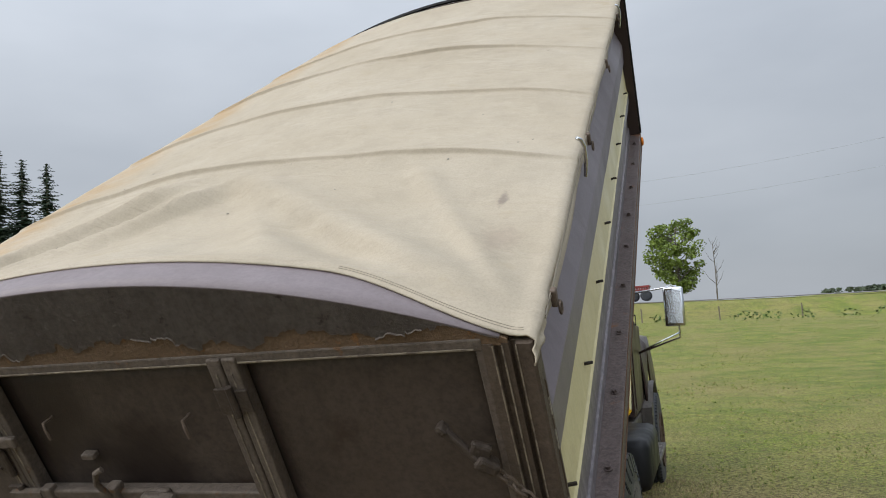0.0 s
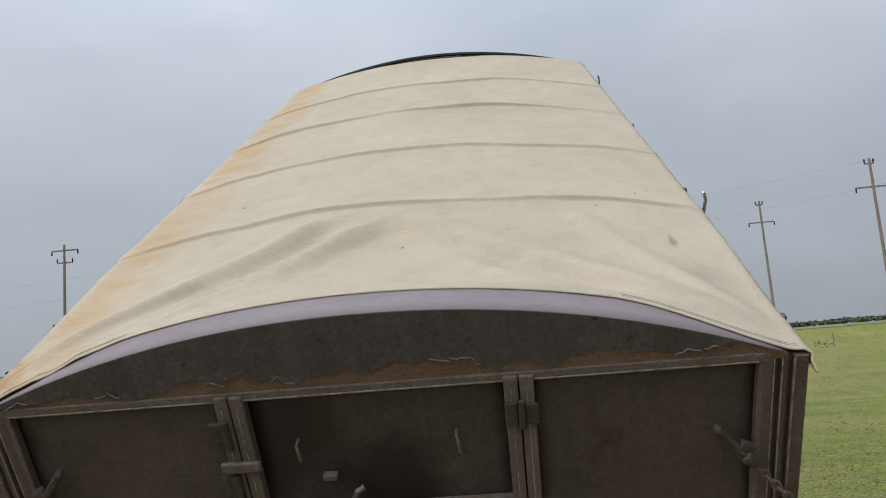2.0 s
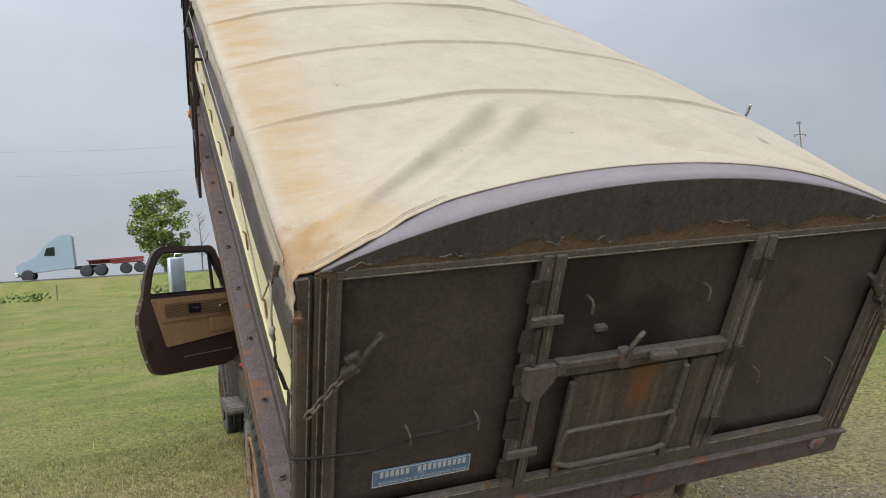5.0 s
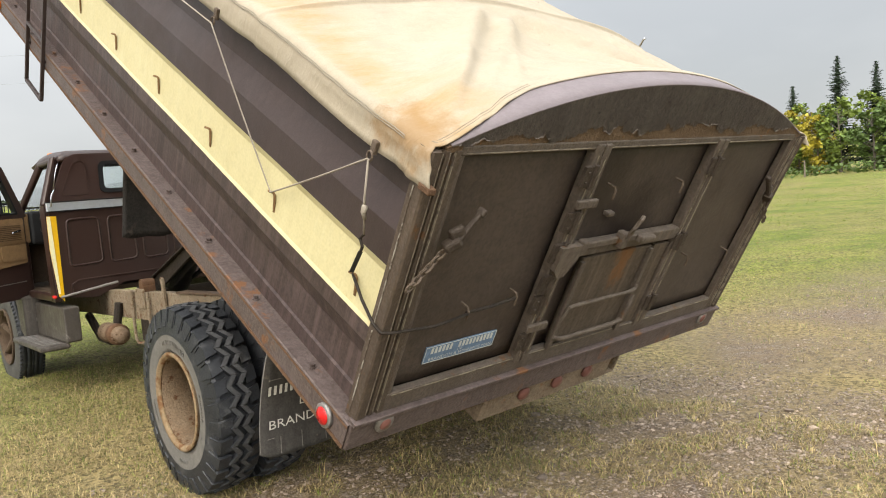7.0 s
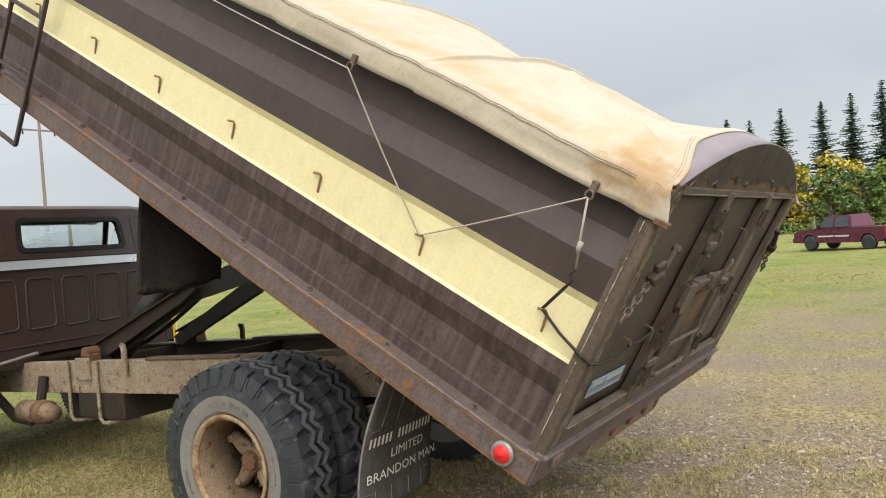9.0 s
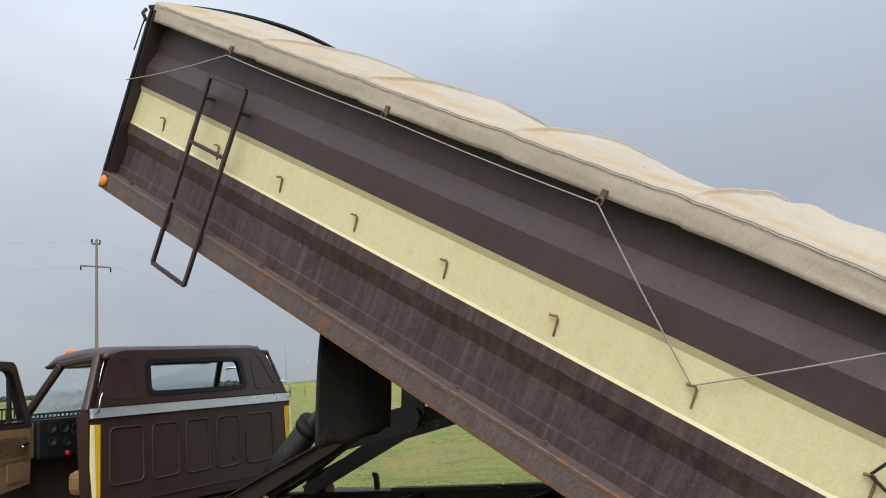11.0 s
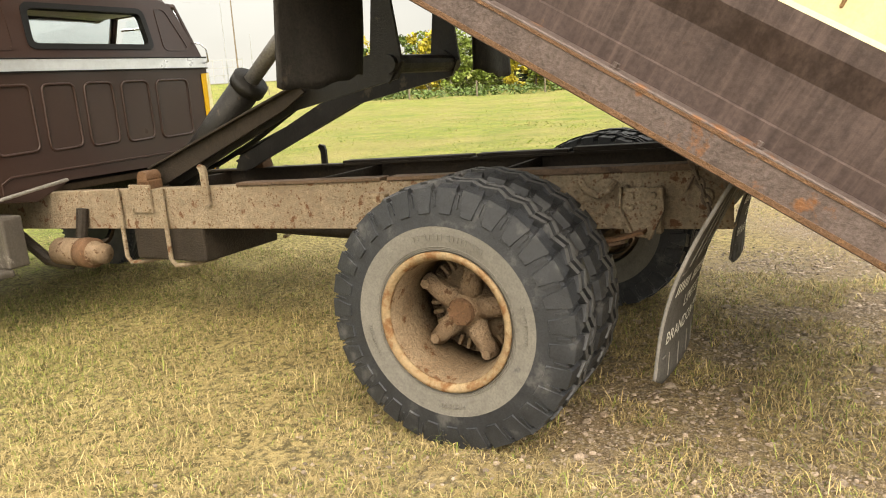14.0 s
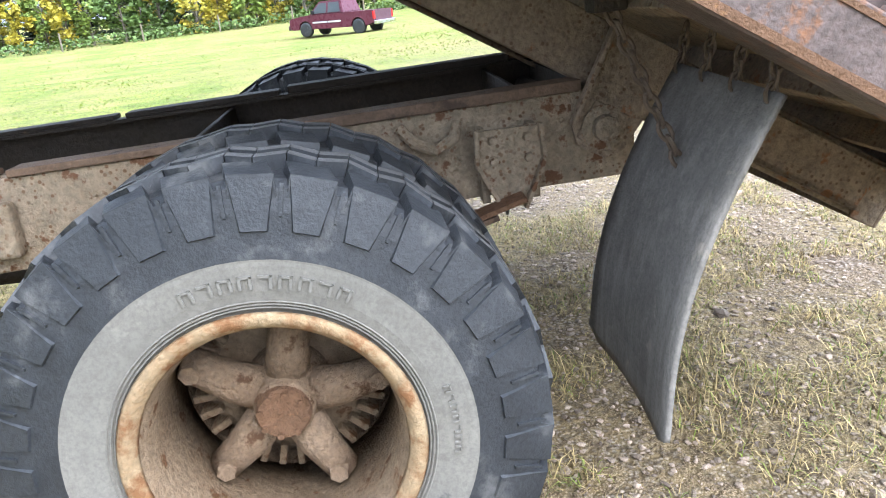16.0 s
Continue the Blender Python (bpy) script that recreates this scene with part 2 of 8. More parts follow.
M_PEEL = surface("peeling_brown_paint", (0.155, 0.126, 0.104), (0.105, 0.084, 0.070), 0.9, 5.0, 0.66, 0.0, 0.35, 60, (0.05, 0.035, 0.03), 9.0, 0.60, 0.05, streak=0.08, mot=1.2)
M_PAINT_EDGE = surface("pale_curled_paint", (0.125, 0.10, 0.082), (0.085, 0.066, 0.052), 0.9, 12.0, 0.8, 0.0, 0.2, 90)
M_RUSTPRIMER = surface("rusty_primer", (0.14, 0.086, 0.048), (0.10, 0.064, 0.038), 0.7, 7.0, 0.75, 0.0, 0.4, 90, (0.20, 0.09, 0.032), 12.0, 0.6, 0.06)
M_SILL = surface("rusted_sill_steel", (0.100, 0.072, 0.064), (0.138, 0.108, 0.100), 0.8, 4.0, 0.5, 0.1, 0.22, 70, (0.17, 0.076, 0.036), 7.0, 0.60, 0.07, streak=0.15, mot=1.2)
M_RUST = surface("rust", (0.17, 0.088, 0.047), (0.10, 0.06, 0.038), 0.8, 14.0, 0.8, 0.0, 0.4, 120, (0.27, 0.14, 0.065), 26.0, 0.62, 0.1)
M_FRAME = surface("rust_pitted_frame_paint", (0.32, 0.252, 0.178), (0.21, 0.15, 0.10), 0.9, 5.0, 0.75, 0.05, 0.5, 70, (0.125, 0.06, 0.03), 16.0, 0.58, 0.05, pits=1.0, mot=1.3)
M_FRAME_DARK = surface("dark_mottled_steel", (0.024, 0.0182, 0.0142), (0.050, 0.037, 0.027), 0.8, 6.0, 0.6, 0.1, 0.3, 80, (0.09, 0.055, 0.03), 12.0, 0.66, 0.08)
M_RAIL_CAP = surface("rust_brown_wear_strip", (0.15, 0.095, 0.062), (0.10, 0.066, 0.046), 0.8, 7.0, 0.7, 0.1, 0.3, 80, (0.055, 0.035, 0.024), 12.0, 0.56, 0.08, mot=1.2)
M_FLOOR_UNDER = surface("rusty_underbody_steel", (0.21, 0.155, 0.107), (0.27, 0.20, 0.138), 0.8, 5.0, 0.7, 0.05, 0.4, 80, (0.20, 0.095, 0.042), 14.0, 0.60, 0.06, pits=0.8, mot=1.2)
M_RUBBER = surface("weathered_tyre_rubber", (0.019, 0.0208, 0.0242), (0.034, 0.0365, 0.041), 0.8, 9.0, 0.5, 0.0, 0.12, 140, (0.072, 0.071, 0.070), 9.0, 0.56, 0.12, gloss=0.4, mot=1.1)
M_HOOK = surface("rusty_hook_steel", (0.24, 0.14, 0.065), (0.16, 0.085, 0.04), 0.8, 30.0, 0.8)
M_SIDEWALL_DARK = surface("dusty_dark_sidewall", (0.10, 0.095, 0.085), (0.06, 0.058, 0.054), 0.9, 6.0, 0.85, 0.0, 0.05, 120)
M_TREAD = surface("worn_grey_tread", (0.085, 0.086, 0.088), (0.05, 0.05, 0.052), 0.8, 12.0, 0.6, 0.0, 0.1, 120)
M_SIDEWALL = surface("dusty_tyre_sidewall", (0.168, 0.155, 0.135), (0.125, 0.118, 0.105), 0.9, 6.0, 0.85, 0.0, 0.05, 120, (0.075, 0.072, 0.07), 11.0, 0.66, 0.06, mot=0.8)
M_RIM = surface("dusty_brown_rim", (0.25, 0.18, 0.118), (0.155, 0.10, 0.06), 0.95, 8.0, 0.82, 0.0, 0.4, 90, (0.10, 0.05, 0.024), 14.0, 0.58, 0.05, gloss=0.1, mot=1.3)
M_LIP = surface("rust_flaked_cream_rim_lip", (0.32, 0.238, 0.145), (0.22, 0.135, 0.072), 0.9, 12.0, 0.8, 0.0, 0.3, 90, (0.16, 0.078, 0.036), 16.0, 0.47, 0.13, gloss=0.1)
M_HUB = surface("dusty_rusty_hub_casting", (0.29, 0.207, 0.142), (0.18, 0.114, 0.07), 0.85, 12.0, 0.85, 0.0, 0.5, 110, (0.10, 0.055, 0.032), 18.0, 0.58, 0.06, gloss=0.1, mot=1.2)
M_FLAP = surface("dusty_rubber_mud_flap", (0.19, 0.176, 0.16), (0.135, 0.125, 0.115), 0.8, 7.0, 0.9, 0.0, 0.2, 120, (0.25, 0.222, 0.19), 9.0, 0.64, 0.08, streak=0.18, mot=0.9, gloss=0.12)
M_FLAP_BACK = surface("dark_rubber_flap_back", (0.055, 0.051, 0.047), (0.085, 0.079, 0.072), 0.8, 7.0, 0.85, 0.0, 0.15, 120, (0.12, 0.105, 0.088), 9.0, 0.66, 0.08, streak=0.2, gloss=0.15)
M_SHEET = surface("black_rubber_sheet", (0.017, 0.015, 0.013), (0.034, 0.029, 0.025), 0.8, 5.0, 0.75, 0.0, 0.2, 90, (0.07, 0.055, 0.042), 8.0, 0.62, 0.1, streak=0.25, gloss=0.2)
M_FWHEEL = surface("dark_brown_cast_wheel", (0.085, 0.052, 0.033), (0.13, 0.092, 0.06), 0.8, 10.0, 0.8, 0.0, 0.3, 110, (0.045, 0.026, 0.017), 14.0, 0.58, 0.06)
M_HEADLINER_FILL = plain("pale_fill_headliner", (0.55, 0.52, 0.47), 0.9)
M_SIGNTEXT = plain("faded_sign_lettering", (0.46, 0.47, 0.44), 0.6)
M_LETTER = plain("off_white_lettering", (0.62, 0.60, 0.54), 0.6)
M_CHAIN = surface("rusty_chain_steel", (0.15, 0.11, 0.08), (0.09, 0.065, 0.05), 0.8, 20.0, 0.7, 0.2, 0.2, 120)
M_CHROME = plain("chrome_trim", (0.62, 0.63, 0.65), 0.18, 1.0)
M_SILVER = plain("brushed_aluminium_band", (0.62, 0.65, 0.68), 0.35, 0.6)
M_YELLOW = plain("yellow_stripe_paint", (0.75, 0.42, 0.02), 0.4)
M_PALE = plain("pale_yellow_stripe_paint", (0.80, 0.74, 0.45), 0.4)
M_BLACK = plain("black_plastic", (0.009, 0.009, 0.0095), 0.5)
M_BLACK_PAINT = surface("oily_black_hoist_paint", (0.012, 0.0105, 0.0092), (0.032, 0.027, 0.023), 0.7, 6.0, 0.5, 0.1, 0.2, 90, (0.075, 0.055, 0.04), 8.0, 0.62, 0.06, streak=0.15, gloss=0.4)
M_TAN = surface("tan_vinyl", (0.26, 0.155, 0.075), (0.22, 0.13, 0.06), 0.6, 5.0, 0.5, 0.0, 0.05, 200)
M_GLASS = glass("window_glass")
M_STEEL = surface("worn_bare_steel", (0.30, 0.28, 0.26), (0.2, 0.18, 0.16), 0.7, 12.0, 0.5, 0.6, 0.15, 90, (0.2, 0.11, 0.06), 12.0, 0.62, 0.1)
M_ROPE = plain("grey_cord", (0.29, 0.25, 0.20), 0.9)
M_STRAP = plain("black_rubber_strap", (0.03, 0.03, 0.03), 0.7)
M_RED = plain("red_lamp_lens", (0.55, 0.02, 0.02), 0.2)
M_RED_DULL = plain("dusty_red_reflector", (0.17, 0.07, 0.055), 0.4)
M_AMBER = plain("amber_lamp_lens", (0.75, 0.2, 0.02), 0.3)
M_SIGN = surface("blue_enamel_sign", (0.10, 0.17, 0.26), (0.15, 0.21, 0.28), 0.7, 6.0, 0.4, 0.0, 0.03, 90)
M_STEP = surface("worn_bare_step_metal", (0.095, 0.082, 0.07), (0.065, 0.054, 0.045), 0.8, 6.0, 0.5, 0.2, 0.15, 80, (0.19, 0.17, 0.15), 8.0, 0.62, 0.06, streak=0.25)


def tarp_material():
    m = surface("stained_cream_canvas", (0.372, 0.316, 0.238), (0.318, 0.266, 0.194), 0.8, 1.6, 0.8, 0.0, 0.06, 160, (0.30, 0.24, 0.155), 4.0, 0.62, 0.2, mot=0.45)
    n, l = m.node_tree.nodes, m.node_tree.links
    bsdf = n["Principled BSDF"]
    old = bsdf.inputs["Base Color"].links[0].from_socket
    co = n.new("ShaderNodeTexCoord")
    sep = n.new("ShaderNodeSeparateXYZ")
    l.new(co.outputs["Object"], sep.inputs["Vector"])
    no = n.new("ShaderNodeTexNoise")
    no.inputs["Scale"].default_value, no.inputs["Detail"].default_value = 3.4, 10.0
    no.inputs["Roughness"].default_value = 0.68
    mp = n.new("ShaderNodeMapping")
    mp.inputs["Scale"].default_value = (0.75, 1.9, 0.4)
    l.new(co.outputs["Object"], mp.inputs["Vector"])
    l.new(mp.outputs["Vector"], no.inputs["Vector"])
    # rust-coloured water stain along the canvas's one eave
    band = n.new("ShaderNodeMapRange")
    band.interpolation_type = "SMOOTHSTEP"
    band.inputs["From Min"].default_value, band.inputs["From Max"].default_value = -0.78, -1.09
    l.new(sep.outputs["X"], band.inputs["Value"])
    skirt = n.new("ShaderNodeMapRange")
    skirt.interpolation_type = "SMOOTHSTEP"
    skirt.inputs["From Min"].default_value, skirt.inputs["From Max"].default_value = -1.225, -1.15
    l.new(sep.outputs["X"], skirt.inputs["Value"])
    rise = n.new("ShaderNodeMapRange")
    rise.inputs["From Min"].default_value, rise.inputs["From Max"].default_value = 0.40, 0.60
    rise.inputs["To Min"].default_value = 0.22
    l.new(no.outputs["Fac"], rise.inputs["Value"])
    mul = n.new("ShaderNodeMath")
    mul.operation = "MULTIPLY"
    l.new(band.outputs["Result"], mul.inputs[0])
    l.new(rise.outputs["Result"], mul.inputs[1])
    mul3 = n.new("ShaderNodeMath")
    mul3.operation = "MULTIPLY"
    l.new(mul.outputs["Value"], mul3.inputs[0])
    l.new(skirt.outputs["Result"], mul3.inputs[1])
    mul2 = n.new("ShaderNodeMath")
    mul2.operation = "MULTIPLY"
    mul2.inputs[1].default_value = 0.72
    l.new(mul3.outputs["Value"], mul2.inputs[0])
    mix = n.new("ShaderNodeMix")
    mix.data_type = "RGBA"
    l.new(mul2.outputs["Value"], mix.inputs["Factor"])
    l.new(old, mix.inputs["A"])
    mix.inputs["B"].default_value = (0.315, 0.190, 0.075, 1)
    l.new(mix.outputs["Result"], bsdf.inputs["Base Color"])
    # slack creases in the cloth
    wm = n.new("ShaderNodeMapping")
    wm.inputs["Scale"].default_value, wm.inputs["Rotation"].default_value = (1.0, 2.2, 1.0), (0, 0, 0.5)
    l.new(co.outputs["Object"], wm.inputs["Vector"])
    heights = []
    for sc in (3.2, 7.0):
        t = n.new("ShaderNodeTexNoise")
        t.inputs["Scale"].default_value, t.inputs["Detail"].default_value, t.inputs["Distortion"].default_value = sc, 3.0, 0.8
        l.new(wm.outputs["Vector"], t.inputs["Vector"])
        ab = n.new("ShaderNodeMath")
        ab.operation = "SUBTRACT"
        ab.inputs[1].default_value = 0.5
        l.new(t.outputs["Fac"], ab.inputs[0])
        ab2 = n.new("ShaderNodeMath")
        ab2.operation = "ABSOLUTE"
        l.new(ab.outputs["Value"], ab2.inputs[0])
        heights.append(ab2.outputs["Value"])
    last = bsdf.inputs["Normal"].links[0].from_socket
    for hsock, dist in zip(heights, (0.05, 0.02)):
        bp = n.new("ShaderNodeBump")
        bp.inputs["Strength"].default_value, bp.inputs["Distance"].default_value = 0.3, dist
        bp.invert = True
        l.new(hsock, bp.inputs["Height"])
        l.new(last, bp.inputs["Normal"])
        last = bp.outputs["Normal"]
    l.new(last, bsdf.inputs["Normal"])
    return m


M_TARP = tarp_material()
M_TARP = stained(M_TARP, "rust_marked_canvas", (-1.19, 0.10, 1.10), (0.13, 0.17, 0.10), (0.23, 0.125, 0.045), 0.75, 9.0)
M_TARP = stained(M_TARP, "scuffed_canvas", (1.03, 0.75, 1.2), (0.016, 0.050, 0.2), (0.17, 0.135, 0.11), 0.8, 22.0)
M_TARP = stained(M_TARP, "scuffed_canvas", (1.07, 0.48, 1.2), (0.06, 0.10, 0.2), (0.24, 0.19, 0.145), 0.55, 26.0)
# colour of the side seams and of the rear hem's drawn gap shadow
M_THREAD_SHADE = plain("seam_thread_and_gap_shade", (0.24, 0.205, 0.155), 0.9)
M_LEAF = surface("green_leaf", (0.17, 0.225, 0.045), (0.11, 0.17, 0.035), 0.6, 1.0, 0.6, 0.0, 0.0, 3.0, island=0.4)
M_LEAF_YELLOW = surface("yellowing_leaf", (0.42, 0.33, 0.04), (0.24, 0.24, 0.04), 0.7, 1.0, 0.6, 0.0, 0.0, 3.0, island=0.4)
M_LEAF_DARK = surface("dark_green_leaf", (0.085, 0.135, 0.033), (0.06, 0.10, 0.026), 0.6, 1.0, 0.6, 0.0, 0.0, 3.0, island=0.4)
M_FAR = surface("far_wood_leaf", (0.04, 0.055, 0.03), (0.055, 0.07, 0.036), 0.6, 1.0, 0.7, 0.0, 0.0, 3.0, island=0.3)
M_NEEDLE = surface("spruce_needle", (0.016, 0.03, 0.014), (0.022, 0.038, 0.018), 0.6, 1.0, 0.75, 0.0, 0.0, 3.0, island=0.35)
M_BARK = surface("grey_bark", (0.16, 0.14, 0.11), (0.1, 0.085, 0.07), 0.8, 4.0, 0.9, 0.0, 0.4, 40)
M_POLE = surface("weathered_pole_timber", (0.20, 0.165, 0.125), (0.14, 0.115, 0.09), 0.8, 2.0, 0.9, 0.0, 0.2, 20, stretch=(6, 6, 0.5))
M_CABLE = plain("power_cable", (0.30, 0.32, 0.34), 0.5)
M_GALV = plain("galvanised_steel", (0.32, 0.34, 0.36), 0.5, 0.4)
M_ASPHALT = surface("asphalt", (0.16, 0.15, 0.145), (0.2, 0.19, 0.18), 0.7, 1.0, 0.9, 0.0, 0.1, 20)
M_MAROON = plain("maroon_car_paint", (0.085, 0.020, 0.034), 0.3)
M_CAR_DARK = plain("dusty_maroon_paint", (0.075, 0.035, 0.045), 0.5)
M_CAR_GLASS = plain("grey_car_glass", (0.10, 0.12, 0.13), 0.12)
M_TRAILER_RED = plain("red_trailer_paint", (0.22, 0.04, 0.035), 0.5)


def ground_material():
    m = bpy.data.materials.new("grass_and_gravel_ground")
    m.use_nodes = True
    n, l = m.node_tree.nodes, m.node_tree.links
    bsdf = n["Principled BSDF"]
    co = n.new("ShaderNodeTexCoord")

    def tex(scale, detail=5.0, rough=0.6):
        t = n.new("ShaderNodeTexNoise")
        t.inputs["Scale"].default_value, t.inputs["Detail"].default_value, t.inputs["Roughness"].default_value = scale, detail, rough
        l.new(co.outputs["Object"], t.inputs["Vector"])
        return t.outputs["Fac"]

    def ranged(sock, lo, hi, a=0.0, b=1.0, smooth=False):
        r = n.new("ShaderNodeMapRange")
        if smooth:
            r.interpolation_type = "SMOOTHSTEP"
        r.inputs["From Min"].default_value, r.inputs["From Max"].default_value = lo, hi
        r.inputs["To Min"].default_value, r.inputs["To Max"].default_value = a, b
        l.new(sock, r.inputs["Value"])
        return r.outputs["Result"]

    def mixed(fac, a, b):
        x = n.new("ShaderNodeMix")
        x.data_type = "RGBA"
        l.new(fac, x.inputs["Factor"])
        for sock, v in ((x.inputs["A"], a), (x.inputs["B"], b)):
            if isinstance(v, tuple):
                sock.default_value = (*v, 1)
            else:
                l.new(v, sock)
        return x.outputs["Result"]

    def attr(name):
        a = n.new("ShaderNodeAttribute")
        a.attribute_name = name
        return a.outputs["Fac"]

    big, mid, fine = tex(0.09, 5), tex(0.9, 8, 0.7), tex(26, 4, 0.7)
    tuft = tex(3.4, 8, 0.75)
    green = mixed(ranged(mid, 0.4, 0.6), (0.115, 0.175, 0.022), (0.235, 0.265, 0.05))
    green = mixed(ranged(big, 0.46, 0.62, 0.0, 0.8), green, (0.25, 0.22, 0.075))
    green = mixed(ranged(tuft, 0.5, 0.68, 0.0, 0.7), green, (0.05, 0.085, 0.014))
    green = mixed(ranged(tuft, 0.40, 0.28, 0.0, 0.6), green, (0.30, 0.27, 0.11))
    green = mixed(ranged(tex(0.38, 6, 0.65), 0.47, 0.62, 0.0, 0.7), green, (0.29, 0.255, 0.09))
    dry = mixed(ranged(mid, 0.3, 0.7), (0.41, 0.305, 0.142), (0.25, 0.186, 0.084))
    grass = mixed(attr("dryness"), green, dry)
    grass = mixed(ranged(fine, 0.45, 0.58, 0.0, 0.85), grass, (0.06, 0.048, 0.021))
    grass = mixed(ranged(tex(9, 8, 0.75), 0.54, 0.62, 0.0, 0.5), grass, (0.12, 0.092, 0.048))
    grass = mixed(ranged(tex(60, 3, 0.7), 0.55, 0.68, 0.0, 0.5), grass, (0.36, 0.32, 0.16))
    vor = n.new("ShaderNodeTexVoronoi")
    vor.inputs["Scale"].default_value = 75
    l.new(co.outputs["Object"], vor.inputs["Vector"])
    stones = mixed(vor.outputs["Color"], (0.16, 0.115, 0.085), (0.46, 0.36, 0.28))
    hsv = n.new("ShaderNodeHueSaturation")
    hsv.inputs["Saturation"].default_value = 0.7
    l.new(stones, hsv.inputs["Color"])
    crumb = n.new("ShaderNodeTexVoronoi")
    crumb.inputs["Scale"].default_value = 190
    l.new(co.outputs["Object"], crumb.inputs["Vector"])
    soil = mixed(ranged(crumb.outputs["Distance"], 0.2, 0.6), (0.38, 0.285, 0.205), (0.11, 0.076, 0.05))
    gravel = mixed(ranged(vor.outputs["Distance"], 0.30, 0.55), hsv.outputs["Color"], (0.12, 0.085, 0.06))
    gravel = mixed(ranged(tex(7.0, 6, 0.7), 0.44, 0.56), gravel, soil)
    both = mixed(attr("gravel"), grass, gravel)
    l.new(both, bsdf.inputs["Base Color"])
    bsdf.inputs["Roughness"].default_value = 0.95
    bsdf.inputs["Specular IOR Level"].default_value = 0.2
    b = n.new("ShaderNodeBump")
    b.inputs["Strength"].default_value, b.inputs["Distance"].default_value = 0.9, 0.05
    l.new(fine, b.inputs["Height"])
    l.new(b.outputs["Normal"], bsdf.inputs["Normal"])
    return m


M_GROUND = ground_material()


# ---- building helpers ----
def mesh_of(name, bm, material, smooth=False):
    me = bpy.data.meshes.new(name)
    bmesh.ops.recalc_face_normals(bm, faces=bm.faces[:])
    if smooth:
        for f in bm.faces:
            f.smooth = True
    bm.to_mesh(me)
    bm.free()
    for mat in material if isinstance(material, (list, tuple)) else [material]:
        me.materials.append(mat)
    return me


def part(name, bm, material, parent, label="", smooth=False, m=None):
    ob = new(name, mesh_of(name, bm, material, smooth))
    ob.parent = parent
    if m is not None:
        ob.matrix_local = m
    if label:
        ob["label"] = label
    return ob


def thing(name, m, label, category, group="", kind=""):
    ob = new(name)
    ob.empty_display_size = 0.2
    ob.matrix_world = m
    return tagged(ob, label, category, group, kind)


def solid(name, bm, material, m, label, category, group="", kind="", smooth=False):
    ob = new(name, mesh_of(name, bm, material, smooth))
    ob.matrix_world = m
    return tagged(ob, label, category, group, kind)


def box(bm, lo, hi, bevel=0.0, m=None):
    """An axis-aligned block between two corners, its edges rounded."""
    c = [(a + b) / 2 for a, b in zip(lo, hi)]
    s = [abs(b - a) for a, b in zip(lo, hi)]
    made = bmesh.ops.create_cube(bm, size=1, matrix=(m or Matrix()) @ Matrix.Translation(c) @ Matrix.Diagonal((*s, 1)))
    if bevel:
        edges = {e for v in made["verts"] for e in v.link_edges}
        bmesh.ops.bevel(bm, geom=list(edges), offset=min(bevel, min(s) * 0.45), segments=2, affect="EDGES", profile=0.5)


def beam(bm, p, q, w, h, bevel=0.0, up=(0, 0, 1), m=None):
    """A bar of cross-section w by h from p to q."""
    p, q = Vector(p), Vector(q)
    d = q - p
    y = d.normalized()
    x = y.cross(Vector(up))
    if x.length < 1e-4:
        x = y.cross(Vector((1, 0, 0)))
    x.normalize()
    z = x.cross(y)
    r = Matrix((x, y, z)).transposed().to_4x4()
    box(bm, (-w / 2, 0, -h / 2), (w / 2, d.length, h / 2), bevel, (m or Matrix()) @ Matrix.Translation(p) @ r)


def tube(bm, pts, r, seg=8, closed=False, m=None):
    """A round bar along a line of points."""
    pts = [Vector(p) for p in pts]
    rings = []
    last = None
    for i, p in enumerate(pts):
        a = pts[i - 1] if i or closed else p
        b = pts[(i + 1) % len(pts)] if i < len(pts) - 1 or closed else p
        d = (b - a).normalized()
        if last is None:
            x = d.cross(Vector((0, 0, 1)))
            if x.length < 1e-3:
                x = d.cross(Vector((0, 1, 0)))
        else:
            x = last - d * last.dot(d)
        x.normalize()
        last = x
        y = d.cross(x)
        rr = r[i] if isinstance(r, (list, tuple)) else r
        ring = []
        for k in range(seg):
            t = 2 * math.pi * k / seg
            v = p + x * (rr * math.cos(t)) + y * (rr * math.sin(t))
            ring.append(bm.verts.new((m @ v) if m else v))
        rings.append(ring)
    n = len(rings)
    for i in range(n if closed else n - 1):
        a, b = rings[i], rings[(i + 1) % n]
        for k in range(seg):
            bm.faces.new((a[k], a[(k + 1) % seg], b[(k + 1) % seg], b[k]))
    if not closed:
        bm.faces.new(rings[0][::-1])
        bm.faces.new(rings[-1])


def lathe(bm, profile, seg=48, m=None, closed=False, mat=None):
    """Turn a profile of (x, r) pairs round the x axis."""
    rings = []
    for x, r in profile:
        ring = []
        for k in range(seg):
            t = 2 * math.pi * k / seg
            v = Vector((x, r * math.cos(t), r * math.sin(t)))
            ring.append(bm.verts.new((m @ v) if m else v))
        rings.append(ring)
    n = len(rings)
    for i in range(n if closed else n - 1):
        a, b = rings[i], rings[(i + 1) % n]
        for k in range(seg):
            f = bm.faces.new((a[k], a[(k + 1) % seg], b[(k + 1) % seg], b[k]))
            if mat:
                f.material_index = mat[i]
    if not closed:
        for ring in (rings[0], rings[-1]):
            if abs(sum((v.co - ring[0].co).length for v in ring)) > 1e-4:
                bm.faces.new(ring)


